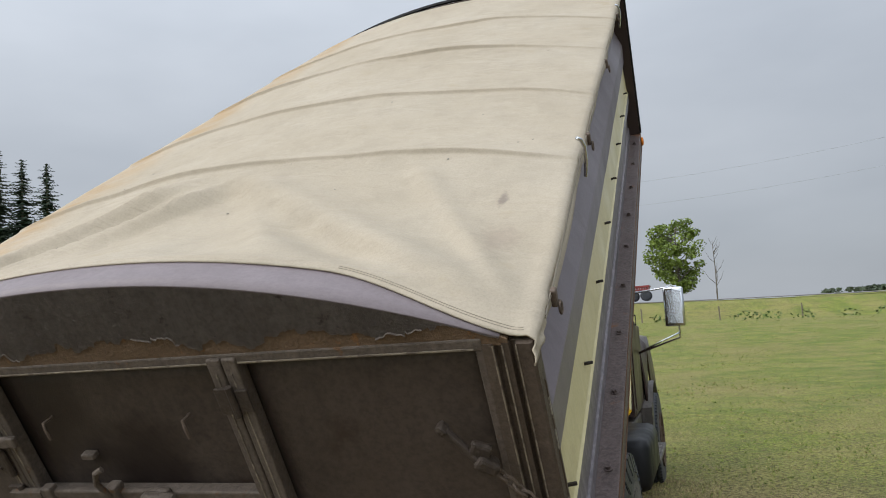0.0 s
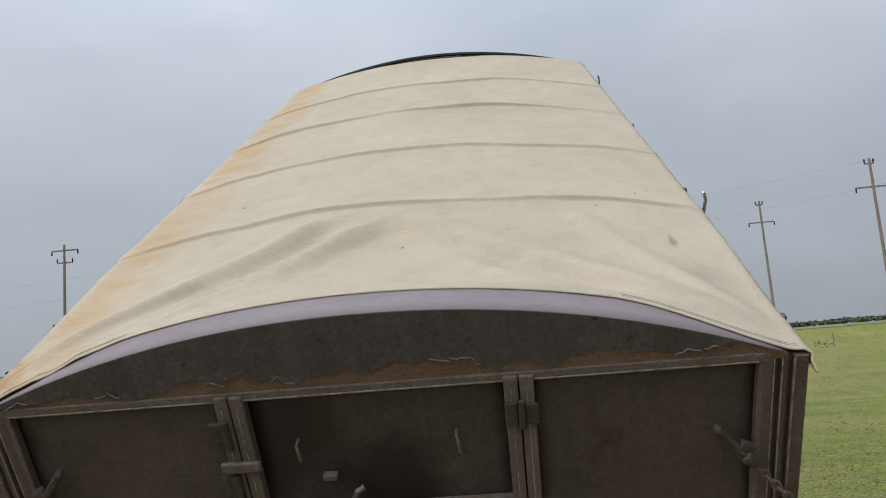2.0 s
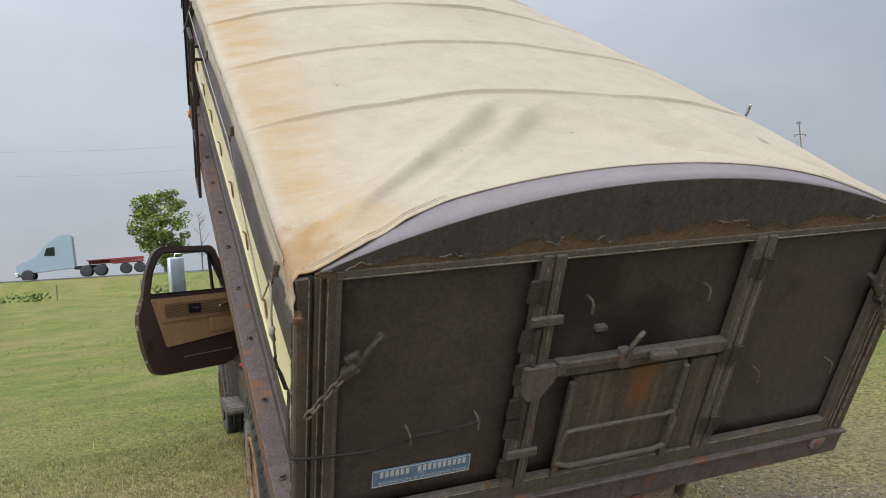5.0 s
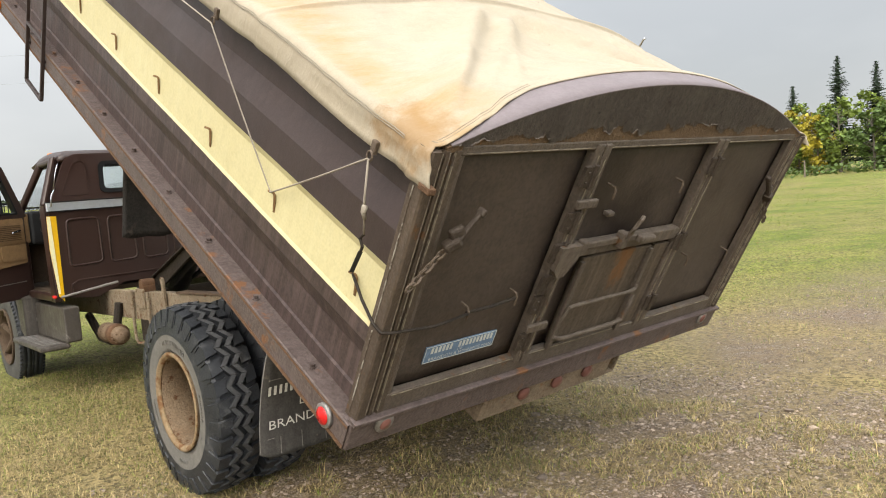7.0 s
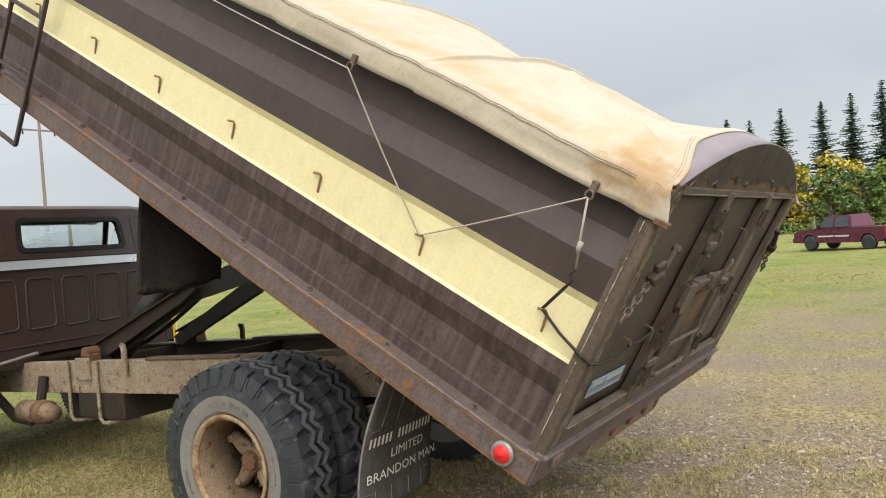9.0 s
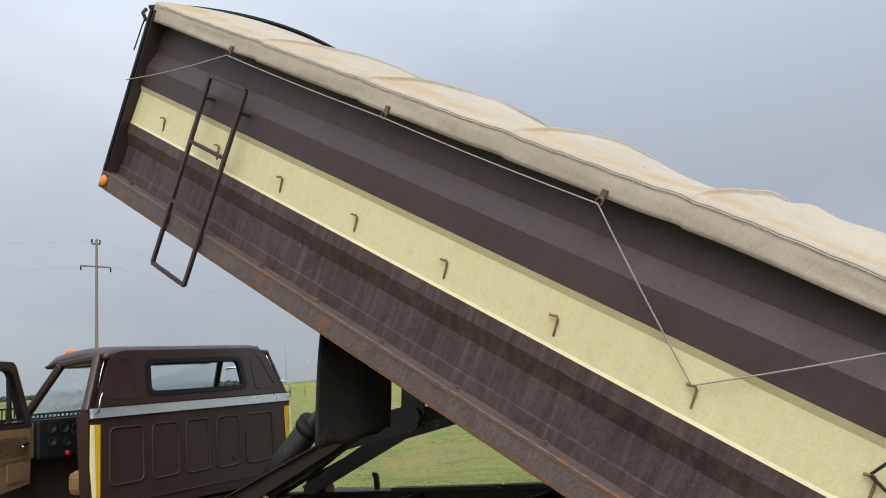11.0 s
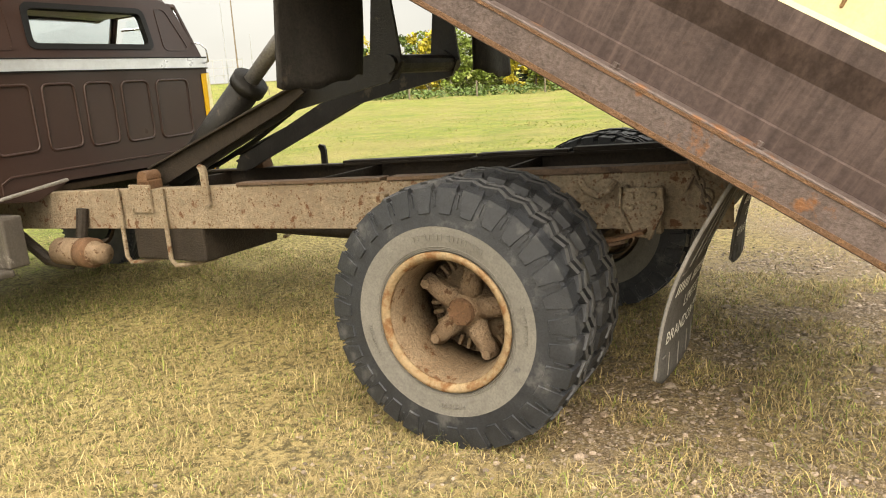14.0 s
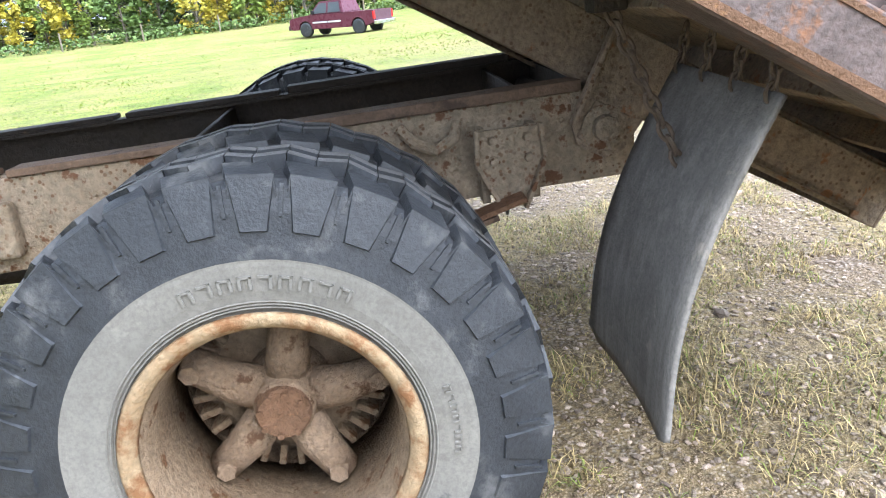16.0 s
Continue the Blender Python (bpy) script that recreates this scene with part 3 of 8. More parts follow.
def plate(bm, pts, thick, m):
    """A flat outline (x, y) given a thickness along z, placed by m."""
    top = [bm.verts.new(m @ Vector((x, y, thick / 2))) for x, y in pts]
    low = [bm.verts.new(m @ Vector((x, y, -thick / 2))) for x, y in pts]
    bm.faces.new(top)
    bm.faces.new(low[::-1])
    for i in range(len(pts)):
        j = (i + 1) % len(pts)
        bm.faces.new((top[j], top[i], low[i], low[j]))


def ring_plate(bm, outer, inner, thick, m):
    """A flat frame between two outlines with the same number of points."""
    n = len(outer)
    loops = []
    for z in (thick / 2, -thick / 2):
        for pts in (outer, inner):
            loops.append([bm.verts.new(m @ Vector((x, y, z))) for x, y in pts])
    to, ti, lo, li = loops
    for i in range(n):
        j = (i + 1) % n
        bm.faces.new((to[i], to[j], ti[j], ti[i]))
        bm.faces.new((lo[j], lo[i], li[i], li[j]))
        bm.faces.new((to[j], to[i], lo[i], lo[j]))
        bm.faces.new((ti[i], ti[j], li[j], li[i]))


def rounded(corners, radius, steps=4):
    """A polygon with its corners rounded; every corner gives steps + 1 points."""
    out = []
    n = len(corners)
    for i in range(n):
        p, a, b = (Vector(corners[k % n]) for k in (i, i - 1, i + 1))
        r = radius[i] if isinstance(radius, (list, tuple)) else radius
        d1, d2 = (a - p).normalized(), (b - p).normalized()
        s, e = p + d1 * r, p + d2 * r
        for k in range(steps + 1):
            t = k / steps
            out.append(tuple((s * (1 - t) + p * t) * (1 - t) + (p * (1 - t) + e * t) * t))
    return out


def grid_sheet(bm, f, nu, nv, thick=0.0):
    """A sheet of nu by nv cells through f(s, t); thick gives it a second face along its normals."""
    vs = [[bm.verts.new(f(i / nu, j / nv)) for j in range(nv + 1)] for i in range(nu + 1)]
    faces = []
    for i in range(nu):
        for j in range(nv):
            faces.append(bm.faces.new((vs[i][j], vs[i + 1][j], vs[i + 1][j + 1], vs[i][j + 1])))
    if thick:
        bm.normal_update()
        bmesh.ops.solidify(bm, geom=faces, thickness=thick)


def letters(bm, text, height, place):
    """Flat letters of the built-in font, their outline points put through place(x, y)."""
    cu = bpy.data.curves.new("writing", "FONT")
    cu.body, cu.size, cu.resolution_u = text, height / 0.7, 2
    ob = bpy.data.objects.new("writing", cu)
    bpy.context.scene.collection.objects.link(ob)
    me = bpy.data.meshes.new_from_object(ob.evaluated_get(bpy.context.evaluated_depsgraph_get()))
    bpy.data.objects.remove(ob)
    vs = [bm.verts.new(place(v.co.x, v.co.y)) for v in me.vertices]
    for p in me.polygons:
        bm.faces.new([vs[i] for i in p.vertices])
    bpy.data.meshes.remove(me)
    bpy.data.curves.remove(cu)


def smooth_step(a, b, v):
    t = min(1.0, max(0.0, (v - a) / (b - a)))
    return t * t * (3 - 2 * t)


# ---- the ground: one sheet to the horizon ----
def ground_height(x, y):
    z = -0.0209 * max(-12.0, min(y, 22.0)) - 0.004 * max(-8.0, min(x, 8.0))
    z += 0.75 * smooth_step(22, 66, y) + 1.75 * smooth_step(69, 76, y) + 0.3 * smooth_step(84, 140, y)
    z -= 0.46 * math.exp(-((x - 38) / 15) ** 2 - ((y - 2) / 30) ** 2)
    z -= 0.03 * max(-45.0, min(x, 15.0)) * smooth_step(22, 66, y)
    if abs(x) < 60 and abs(y) < 60:
        z += 0.05 * noise.noise((x * 0.25, y * 0.25, 0)) * smooth_step(4, 9, math.hypot(x, y - 1.5)) + 0.012 * noise.noise((x * 1.7, y * 1.7, 3))
    return z


def gravel_amount(x, y):
    n1 = noise.noise((x * 0.35, y * 0.35, 5)) + 0.5 * noise.noise((x * 1.3, y * 1.3, 9))
    d = (y + 0.1 + 0.45 * (x + 1.5) * (1 if x < -1.5 else 0.12)) / 1.5
    a = smooth_step(0.9, -0.5, d + 0.55 * n1) * smooth_step(-15, -6, y) * smooth_step(18, 4, x)
    return a * max(0.0, min(1.0, 0.62 + 0.75 * noise.noise((x * 1.4, y * 1.4, 1))))


def dry_amount(x, y):
    n1 = noise.noise((x * 0.3, y * 0.3, 21)) + 0.5 * noise.noise((x * 1.1, y * 1.1, 31))
    return max(0.0, min(1.0, smooth_step(7.5, 1.5, math.hypot((x + 0.5) * 0.75, (y + 0.5) * 0.95) + 1.6 * n1) * 0.95))


def build_ground():
    near = np.arange(-12, 12.01, 0.2)
    out = [12.3 * 1.085 ** k for k in range(70)]
    axis = sorted([-v for v in out] + list(near) + out + [60.3 + 1.5 * k for k in range(20)])
    n = len(axis)
    verts = [(x, y, ground_height(x, y)) for y in axis for x in axis]
    faces = [(j * n + i, j * n + i + 1, (j + 1) * n + i + 1, (j + 1) * n + i) for j in range(n - 1) for i in range(n - 1)]
    me = bpy.data.meshes.new("ground")
    me.from_pydata(verts, [], faces)
    for name, fn in (("gravel", gravel_amount), ("dryness", dry_amount)):
        a = me.attributes.new(name, "FLOAT", "POINT")
        a.data.foreach_set("value", [fn(x, y) if abs(x) < 40 and abs(y) < 40 else 0.0 for x, y, z in verts])
    me.polygons.foreach_set("use_smooth", [True] * len(faces))
    me.materials.append(M_GROUND)
    tagged(new("ground", me), "mown grass field with dry patches and gravel behind the truck", "ground", kind="structure")


build_ground()

# ---- the truck ----
truck = thing("grain_truck", GROUND_TILT, "brown and cream grain truck, box tipped up, one door open", "truck")
TIP = pose(0, -1.67, 0.635, 31.3)          # the tipped box: x across, y along its floor, z square to it
BOX_LEN, BOX_HALF, WALL_TOP = 4.72, 1.22, 1.107


def box_floor():
    bm = bmesh.new()
    box(bm, (-1.16, 0.03, 0.02), (1.16, BOX_LEN - 0.02, 0.055), 0.004)
    return part("grain_box", bm, M_FLOOR_UNDER, truck, "tipped steel grain box with brown and cream sides", m=TIP)


grain_box = box_floor()

# outer profile of a side wall: (distance from the middle, height); bands of paint between the bends
PROFILE = [(1.165, 0.045), (1.165, 0.12), (1.155, 0.125), (1.155, 0.262), (1.190, 0.345), (1.190, 0.407), (1.183, 0.421),
           (1.176, 0.622), (1.190, 0.655), (1.190, 0.785), (1.145, 0.89), (1.145, WALL_TOP)]
PAINT = [1, 1, 1, 1, 1, 2, 2, 2, 0, 0, 0]


def channel(bm, web, toe, z0, z1, t, y0, y1, fall=0.0):
    """A C-section bar along y: its web at x = web, its flanges reaching to x = toe."""
    d = 1 if toe > web else -1
    prof = [(toe, z0), (web + d * 0.004, z0), (web, z0 + 0.004), (web, z1 - 0.004), (web + d * 0.004, z1), (toe, z1), (toe, z1 - t), (web + d * t, z1 - t), (web + d * t, z0 + t), (toe, z0 + t)]
    ends = [[bm.verts.new((x, y, z + dz)) for x, z in prof] for y, dz in ((y0, 0.0), (y1, fall))]
    n = len(prof)
    for i in range(n):
        j = (i + 1) % n
        bm.faces.new((ends[0][i], ends[0][j], ends[1][j], ends[1][i]))
    bm.faces.new(ends[0])
    bm.faces.new(ends[1][::-1])


def side_wall(side):
    bm = bmesh.new()
    n = 24
    ys = [0.045 + (BOX_LEN - 0.065) * i / n for i in range(n + 1)]
    cols = []
    for y in ys:
        outer = [bm.verts.new((side * (x + 0.004 * noise.noise((y * 1.5, z * 4, side))), y, z)) for x, z in PROFILE]
        inner = [bm.verts.new((side * (x - 0.012), y, z)) for x, z in PROFILE]
        cols.append((outer, inner))
    k = len(PROFILE)
    for i in range(n):
        for row in (0, 1):
            a, b = cols[i][row], cols[i + 1][row]
            for j in range(k - 1):
                f = bm.faces.new((a[j], b[j], b[j + 1], a[j + 1]))
                f.material_index = PAINT[j]
        for j in (0, k - 1):
            bm.faces.new((cols[i][0][j], cols[i][1][j], cols[i + 1][1][j], cols[i + 1][0][j]))
    for c in (cols[0], cols[-1]):
        for j in range(k - 1):
            bm.faces.new((c[0][j], c[0][j + 1], c[1][j + 1], c[1][j]))
    part("side_wall", bm, [M_BROWN, M_BROWN_LOW, M_CREAM] if side < 0 else [M_BROWN_RIGHT, M_BROWN_LOW_RIGHT, M_CREAM], grain_box, "brown corrugated steel side wall with a cream band")
    # top rail
    bm = bmesh.new()
    box(bm, (side * 1.125, 0.05, WALL_TOP - 0.04), (side * 1.185, BOX_LEN, WALL_TOP + 0.004), 0.008)
    part("top_rail", bm, M_BROWN, grain_box)
    # channel-section sill with a bolted ledge
    bm = bmesh.new()
    channel(bm, side * 1.245, side * 1.13, -0.056, 0.06, 0.013, 0.0, BOX_LEN + 0.03)
    for y in (0.0, BOX_LEN + 0.024):
        box(bm, (side * 1.14, y, -0.05), (side * 1.244, y + 0.006, 0.055))
    part("sill", bm, M_SILL, grain_box, "rust-edged steel channel sill")
    bm = bmesh.new()
    box(bm, (side * 1.2455, 0.0, -0.052), (side * 1.248, BOX_LEN + 0.02, -0.036), 0.0)
    box(bm, (side * 1.2455, 0.0, 0.042), (side * 1.248, BOX_LEN + 0.02, 0.052), 0.0)
    part("rust_edge", bm, M_RUST, grain_box, "rusted sill edge")
    for i in range(10):
        bm = bmesh.new()
        y = 0.32 + i * 0.46
        bmesh.ops.create_cone(bm, cap_ends=True, segments=6, radius1=0.011, radius2=0.011, depth=0.016, matrix=Matrix.Translation((side * 1.205, y, 0.069)))
        bmesh.ops.create_cone(bm, cap_ends=True, segments=10, radius1=0.017, radius2=0.017, depth=0.004, matrix=Matrix.Translation((side * 1.205, y, 0.063)))
        part("bolt", bm, M_SILL, grain_box)
    for i in range(8):
        y = 0.215 + 0.588 * i
        bm = bmesh.new()
        x = side * 1.174
        if side < 0:
            tube(bm, [(x, y - 0.004, 0.452), (x + side * 0.010, y - 0.003, 0.458), (x + side * 0.014, y, 0.50), (x + side * 0.016, y + 0.002, 0.526), (x + side * 0.018, y + 0.010, 0.534), (x + side * 0.024, y + 0.040, 0.528)], 0.0052, 6)
        else:
            tube(bm, [(x, y, 0.50), (x + side * 0.020, y, 0.505), (x + side * 0.034, y + 0.006, 0.503)], 0.0060, 6)
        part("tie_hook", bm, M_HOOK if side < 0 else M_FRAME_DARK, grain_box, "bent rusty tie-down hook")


side_wall(-1)
side_wall(1)


def front_wall():
    bm = bmesh.new()
    arch = [(-1.24, 0.05), (1.24, 0.05), (1.24, 1.13)] + [(1.24 - 2.48 * i / 16, 1.125 + 0.222 * math.sin(math.pi * i / 16) ** 0.8) for i in range(1, 16)] + [(-1.24, 1.13)]
    plate(bm, arch, 0.03, Matrix.Translation((0, BOX_LEN, 0)) @ pose(0, 0, 0, 90))
    part("front_wall", bm, M_BROWN, grain_box, "brown steel front wall of the box")
    bm = bmesh.new()
    for s in (-1, 1):
        box(bm, (s * 1.15, BOX_LEN - 0.005, 0.06), (s * 1.255, BOX_LEN + 0.02, 1.13), 0.006)
    rim = [(1.25 - 2.5 * i / 24, BOX_LEN + 0.03, 1.135 + 0.225 * math.sin(math.pi * i / 24) ** 0.8) for i in range(25)]
    tube(bm, rim, 0.016, 6)
    part("front_frame", bm, M_BLACK, grain_box, "dark front frame and bow")
    for s in (-1, 1):
        bm = bmesh.new()
        lathe(bm, [(0, 0.0), (0.0, 0.036), (0.012, 0.034), (0.018, 0.02), (0.019, 0.0)], 20, Matrix.Translation((s * 1.247, BOX_LEN - 0.03, 0.0)) @ Matrix.Diagonal((s, 1, 1, 1)))
        part("marker_lamp", bm, M_AMBER, grain_box, "amber marker lamp", True)


front_wall()


def tailgate():
    # corner posts: folded channels
    for s in (-1, 1):
        bm = bmesh.new()
        plate(bm, [(s * x, y) for x, y in ((1.104, 0.07), (1.104, 0.0), (1.128, -0.002), (1.134, 0.014), (1.146, 0.014), (1.150, 0.0), (1.166, 0.0), (1.170, 0.016), (1.180, 0.016), (1.184, -0.004), (1.216, -0.006), (1.222, 0.0), (1.222, 0.058))], 1.105, Matrix.Translation((0, 0, 0.5525)))
        post = part("corner_post", bm, M_POST, grain_box, "worn steel corner post")
        for x in (1.129, 1.151, 1.1835):
            bm = bmesh.new()
            box(bm, (s * x - 0.0016, -0.0065 if x > 1.18 else -0.0035, 0.09), (s * x + 0.0016, 0.004, 1.10))
            part("worn_edge", bm, M_EDGE, grain_box, "paint worn to bright edge")
        for z0, z1 in ((0.08, 0.44), (0.47, 0.98)):
            bm = bmesh.new()
            box(bm, (s * 1.2235 - 0.0018, 0.0355, z0), (s * 1.2235 + 0.0018, 0.0385, z1))
            part("worn_edge", bm, M_CHIP, grain_box, "chipped pale paint line")
    # rear cross sill
    bm = bmesh.new()
    box(bm, (-1.238, -0.012, -0.058), (1.238, 0.06, 0.066), 0.008)
    box(bm, (-1.236, -0.026, 0.060), (1.236, 0.02, 0.076), 0.004)
    part("rear_sill", bm, M_SILL, grain_box, "scuffed rusty rear sill")
    for s, mat in ((-1, M_RED_DULL), (1, M_RED_DULL)):
        bm = bmesh.new()
        lathe(bm, [(0, 0.0), (0, 0.042), (0.006, 0.042), (0.012, 0.034)], 22, Matrix.Translation((s * 1.09, -0.012, 0.030)) @ pose(0, 0, 0, 0, 0, -90))
        lamp = part("reflector", bm, M_STEEL, grain_box, "round reflector in a metal rim", True)
        bm = bmesh.new()
        lathe(bm, [(0.004, 0.034), (0.016, 0.02), (0.018, 0.0)], 22, Matrix.Translation((s * 1.09, -0.012, 0.030)) @ pose(0, 0, 0, 0, 0, -90))
        part("lens", bm, mat, lamp, "red lens", True)
        bm = bmesh.new()
        mm = Matrix.Translation((s * 1.247, 0.125, 0.002)) @ Matrix.Diagonal((s, 1, 1, 1))
        lathe(bm, [(0, 0.0), (0, 0.047), (0.012, 0.047), (0.016, 0.04)], 22, mm)
        lamp = part("marker_lamp", bm, M_STEEL, grain_box, "round red side lamp", True)
        bm = bmesh.new()
        lathe(bm, [(0.010, 0.039), (0.022, 0.03), (0.03, 0.0)], 22, mm)
        part("lens", bm, M_RED, lamp, "bright red lens", True)
    # header: arched plate with peeling paint over primer, and a mauve cap
    def arch(x):
        return 1.113 + 0.228 * (1 - (abs(x) / 1.17) ** 2.1)

    bm = bmesh.new()
    xs = [-1.165 + 2.33 * i / 40 for i in range(41)]
    plate(bm, [(-1.165, 1.10)] + [(x, 1.10) for x in xs[1:-1:8]] + [(1.165, 1.10)] + [(x, arch(x)) for x in xs[::-1]], 0.02, Matrix.Translation((0, 0.012, 0)) @ pose(0, 0, 0, 90))
    header = part("header", bm, M_RUSTPRIMER, grain_box, "arched header with rusty primer showing under peeling paint")
    bm = bmesh.new()
    rng = random.Random(4)
    N = 620
    lows = []
    for i in range(N + 1):
        x = -1.15 + 2.3 * i / N
        base = 1.152 + 0.030 * smooth_step(0.0, 0.12, x) * smooth_step(0.32, 0.2, x) - 0.018 * smooth_step(-0.5, -0.9, x) + 0.036 * noise.noise((x * 5, 0, 2)) + 0.034 * noise.noise((x * 12, 0, 3)) + 0.012 * noise.noise((x * 41, 0, 5)) + 0.004 * noise.noise((x * 110, 0, 8))
        step = 0.016 if noise.noise((x * 9.0, 4.0, 0)) > 0.1 else 0.0
        edge = min(base + step, arch(x) - 0.004)
        lows.append((x, max(1.123, edge)))
    prev = None
    for x, z in lows:
        row = [bm.verts.new((x, 0.0 - 0.004 * (0.5 + 0.5 * noise.noise((x * 20, 1, 1))), z)), bm.verts.new((x, -0.001, max(z + 0.002, arch(x) - 0.002)))]
        if prev:
            bm.faces.new((prev[0], row[0], row[1], prev[1]))
        prev = row
    bmesh.ops.solidify(bm, geom=bm.faces[:], thickness=0.0025)
    part("peeling_paint", bm, M_PEEL, header, "flaking dark brown paint")
    # curled pale rim of the flaking paint
    bm = bmesh.new()
    for (xa, za), (xb, zb) in zip(lows[:-1], lows[1:]):
        if noise.noise((xa * 6, 3, 3)) > 0.12 and za > 1.124:
            v = [bm.verts.new(c) for c in ((xa, -0.0075, za - 0.0005), (xb, -0.0075, zb - 0.0005), (xb, -0.0045, zb + 0.0026), (xa, -0.0045, za + 0.0026))]
            bm.faces.new(v)
    bmesh.ops.remove_doubles(bm, verts=bm.verts[:], dist=0.0002)
    bmesh.ops.solidify(bm, geom=bm.faces[:], thickness=0.001)
    part("paint_edge", bm, M_PAINT_EDGE, header, "curled pale edge of the flaking paint")["kind"] = "stuff"
    bm = bmesh.new()
    grid_sheet(bm, lambda s, t: Vector((-1.150 + 2.30 * s, -0.001 + 0.16 * t, arch((-1.150 + 2.30 * s)) + 0.003)), 48, 3, 0.006)
    part("header_cap", bm, M_LAV, grain_box, "arched mauve painted steel cap", True)
    # fixed frame rails
    for z0, z1 in ((1.088, 1.121), (0.076, 0.156)):
        bm = bmesh.new()
        box(bm, (-1.105, -0.002, z0), (1.105, 0.03, z1), 0.005)
        part("gate_rail", bm, M_GATE_FRAME, grain_box)
        bm = bmesh.new()
        zw = z0 + 0.006 if z0 > 1 else z1 - 0.010
        box(bm, (-1.085, -0.005, zw), (1.085, 0.0, zw + 0.0035))
        part("worn_edge", bm, M_EDGE, grain_box, "paint worn to bright edge")
    # panels
    for x0, x1 in ((-1.105, -0.44), (-0.39, 0.40), (0.45, 1.105)):
        bm = bmesh.new()
        grid_sheet(bm, lambda s, t: Vector((x0 + (x1 - x0) * s, 0.034 + 0.003 * noise.noise((s * 3 + x0, t * 4, 0)), 0.15 + 0.945 * t)), 12, 14, 0.006)
        part("gate_panel", bm, M_GATE_MID if -0.5 < x0 < 0 else M_GATE, grain_box, "flat weathered steel gate panel", True)
    # upright dividers: two bars with a gap between
    for xc in (-0.412, 0.427):
        for dx in (-0.0255, 0.0195):
            bm = bmesh.new()
            box(bm, (xc + dx - 0.0205, -0.012, 0.13), (xc + dx + 0.0205, 0.032, 1.112), 0.005)
            part("gate_upright", bm, M_GATE_FRAME, grain_box)
            bm = bmesh.new()
            box(bm, (xc + dx - 0.0016, -0.0146, 0.16), (xc + dx + 0.0016, -0.011, 1.07))
            part("worn_edge", bm, M_EDGE, grain_box, "paint worn to bright edge")
    for x in (-1.0955, 1.0955):
        bm = bmesh.new()
        box(bm, (x - 0.009, 0.0, 0.156), (x + 0.009, 0.03, 1.088), 0.003)
        part("gate_upright", bm, M_GATE_FRAME, grain_box)
    # hinges and clasps on the uprights
    for z in (0.988, 0.80, 0.665, 0.52, 0.43, 0.247):
        bm = bmesh.new()
        plate(bm, [(-0.496, z - 0.036), (-0.436, z - 0.044), (-0.436, z + 0.044), (-0.490, z + 0.040)], 0.014, Matrix.Translation((0, -0.016, 0)) @ pose(0, 0, 0, 90))
        tube(bm, [(-0.437, -0.022, z - 0.048), (-0.437, -0.022, z + 0.048)], 0.0105, 10)
        for dz in (-0.02, 0.02):
            bmesh.ops.create_cone(bm, cap_ends=True, segments=6, radius1=0.006, radius2=0.006, depth=0.006, matrix=Matrix.Translation((-0.470, -0.026, z + dz)) @ pose(0, 0, 0, 90))
        part("hinge", bm, M_HINGE, grain_box, "thick dark steel hinge")
    for z in (0.99, 0.61, 0.27):
        bm = bmesh.new()
        for side_x, half in ((-0.030, 0.040), (0.030, 0.034)):
            box(bm, (0.427 + side_x - 0.018, -0.022, z - half), (0.427 + side_x + 0.018, -0.013, z + half), 0.003)
        tube(bm, [(0.427, -0.022, z - 0.046), (0.427, -0.022, z + 0.046)], 0.010, 10)
        part("hinge", bm, M_HINGE, grain_box, "worn steel hinge")
    for z in (0.879, 0.315):
        bm = bmesh.new()
        box(bm, (-0.475, -0.034, z - 0.018), (-0.355, -0.016, z + 0.018), 0.006)
        part("clasp", bm, M_GATE_FRAME, grain_box)
    bm = bmesh.new()
    plate(bm, [(-0.47, 0.70), (-0.35, 0.70), (-0.35, 0.64), (-0.40, 0.565), (-0.44, 0.565), (-0.47, 0.60)], 0.024, Matrix.Translation((0, -0.03, 0)) @ pose(0, 0, 0, 90))
    part("latch_bracket", bm, M_GATE_FRAME, grain_box, "cast latch bracket")
    # the latch bar across the middle gate
    bm = bmesh.new()
    box(bm, (-0.373, -0.012, 0.623), (0.392, 0.03, 0.680), 0.006)
    part("latch_rail", bm, M_GATE_FRAME, grain_box)
    bm = bmesh.new()
    box(bm, (-0.36, -0.03, 0.668), (0.10, -0.008, 0.698), 0.006)
    box(bm, (-0.10, -0.05, 0.652), (-0.06, -0.006, 0.722), 0.006)
    box(bm, (-0.35, -0.04, 0.652), (-0.31, -0.006, 0.712), 0.006)
    tube(bm, [(-0.082, -0.05, 0.70), (-0.088, -0.066, 0.76), (-0.07, -0.07, 0.80), (-0.05, -0.062, 0.808)], 0.009, 8)
    part("latch_bar", bm, M_GATE_FRAME, grain_box, "sliding steel latch bar")
    bm = bmesh.new()
    beam(bm, (0.02, -0.04, 0.685), (0.13, -0.045, 0.681), 0.034, 0.034, 0.01)
    part("latch_handle", bm, M_GATE_FRAME, grain_box, "rusty latch handle")
    bm = bmesh.new()
    box(bm, (-0.190, 0.008, 0.780), (-0.145, 0.036, 0.799), 0.004)
    part("catch", bm, M_GATE_FRAME, grain_box, "brass-coloured catch")
    # small grain chute door below the bar
    bm = bmesh.new()
    box(bm, (-0.24, 0.002, 0.165), (0.245, 0.03, 0.60), 0.006)
    box(bm, (0.262, 0.0, 0.16), (0.375, 0.026, 0.60), 0.004)
    part("chute_door", bm, M_CHUTE, grain_box, "small sliding chute door")
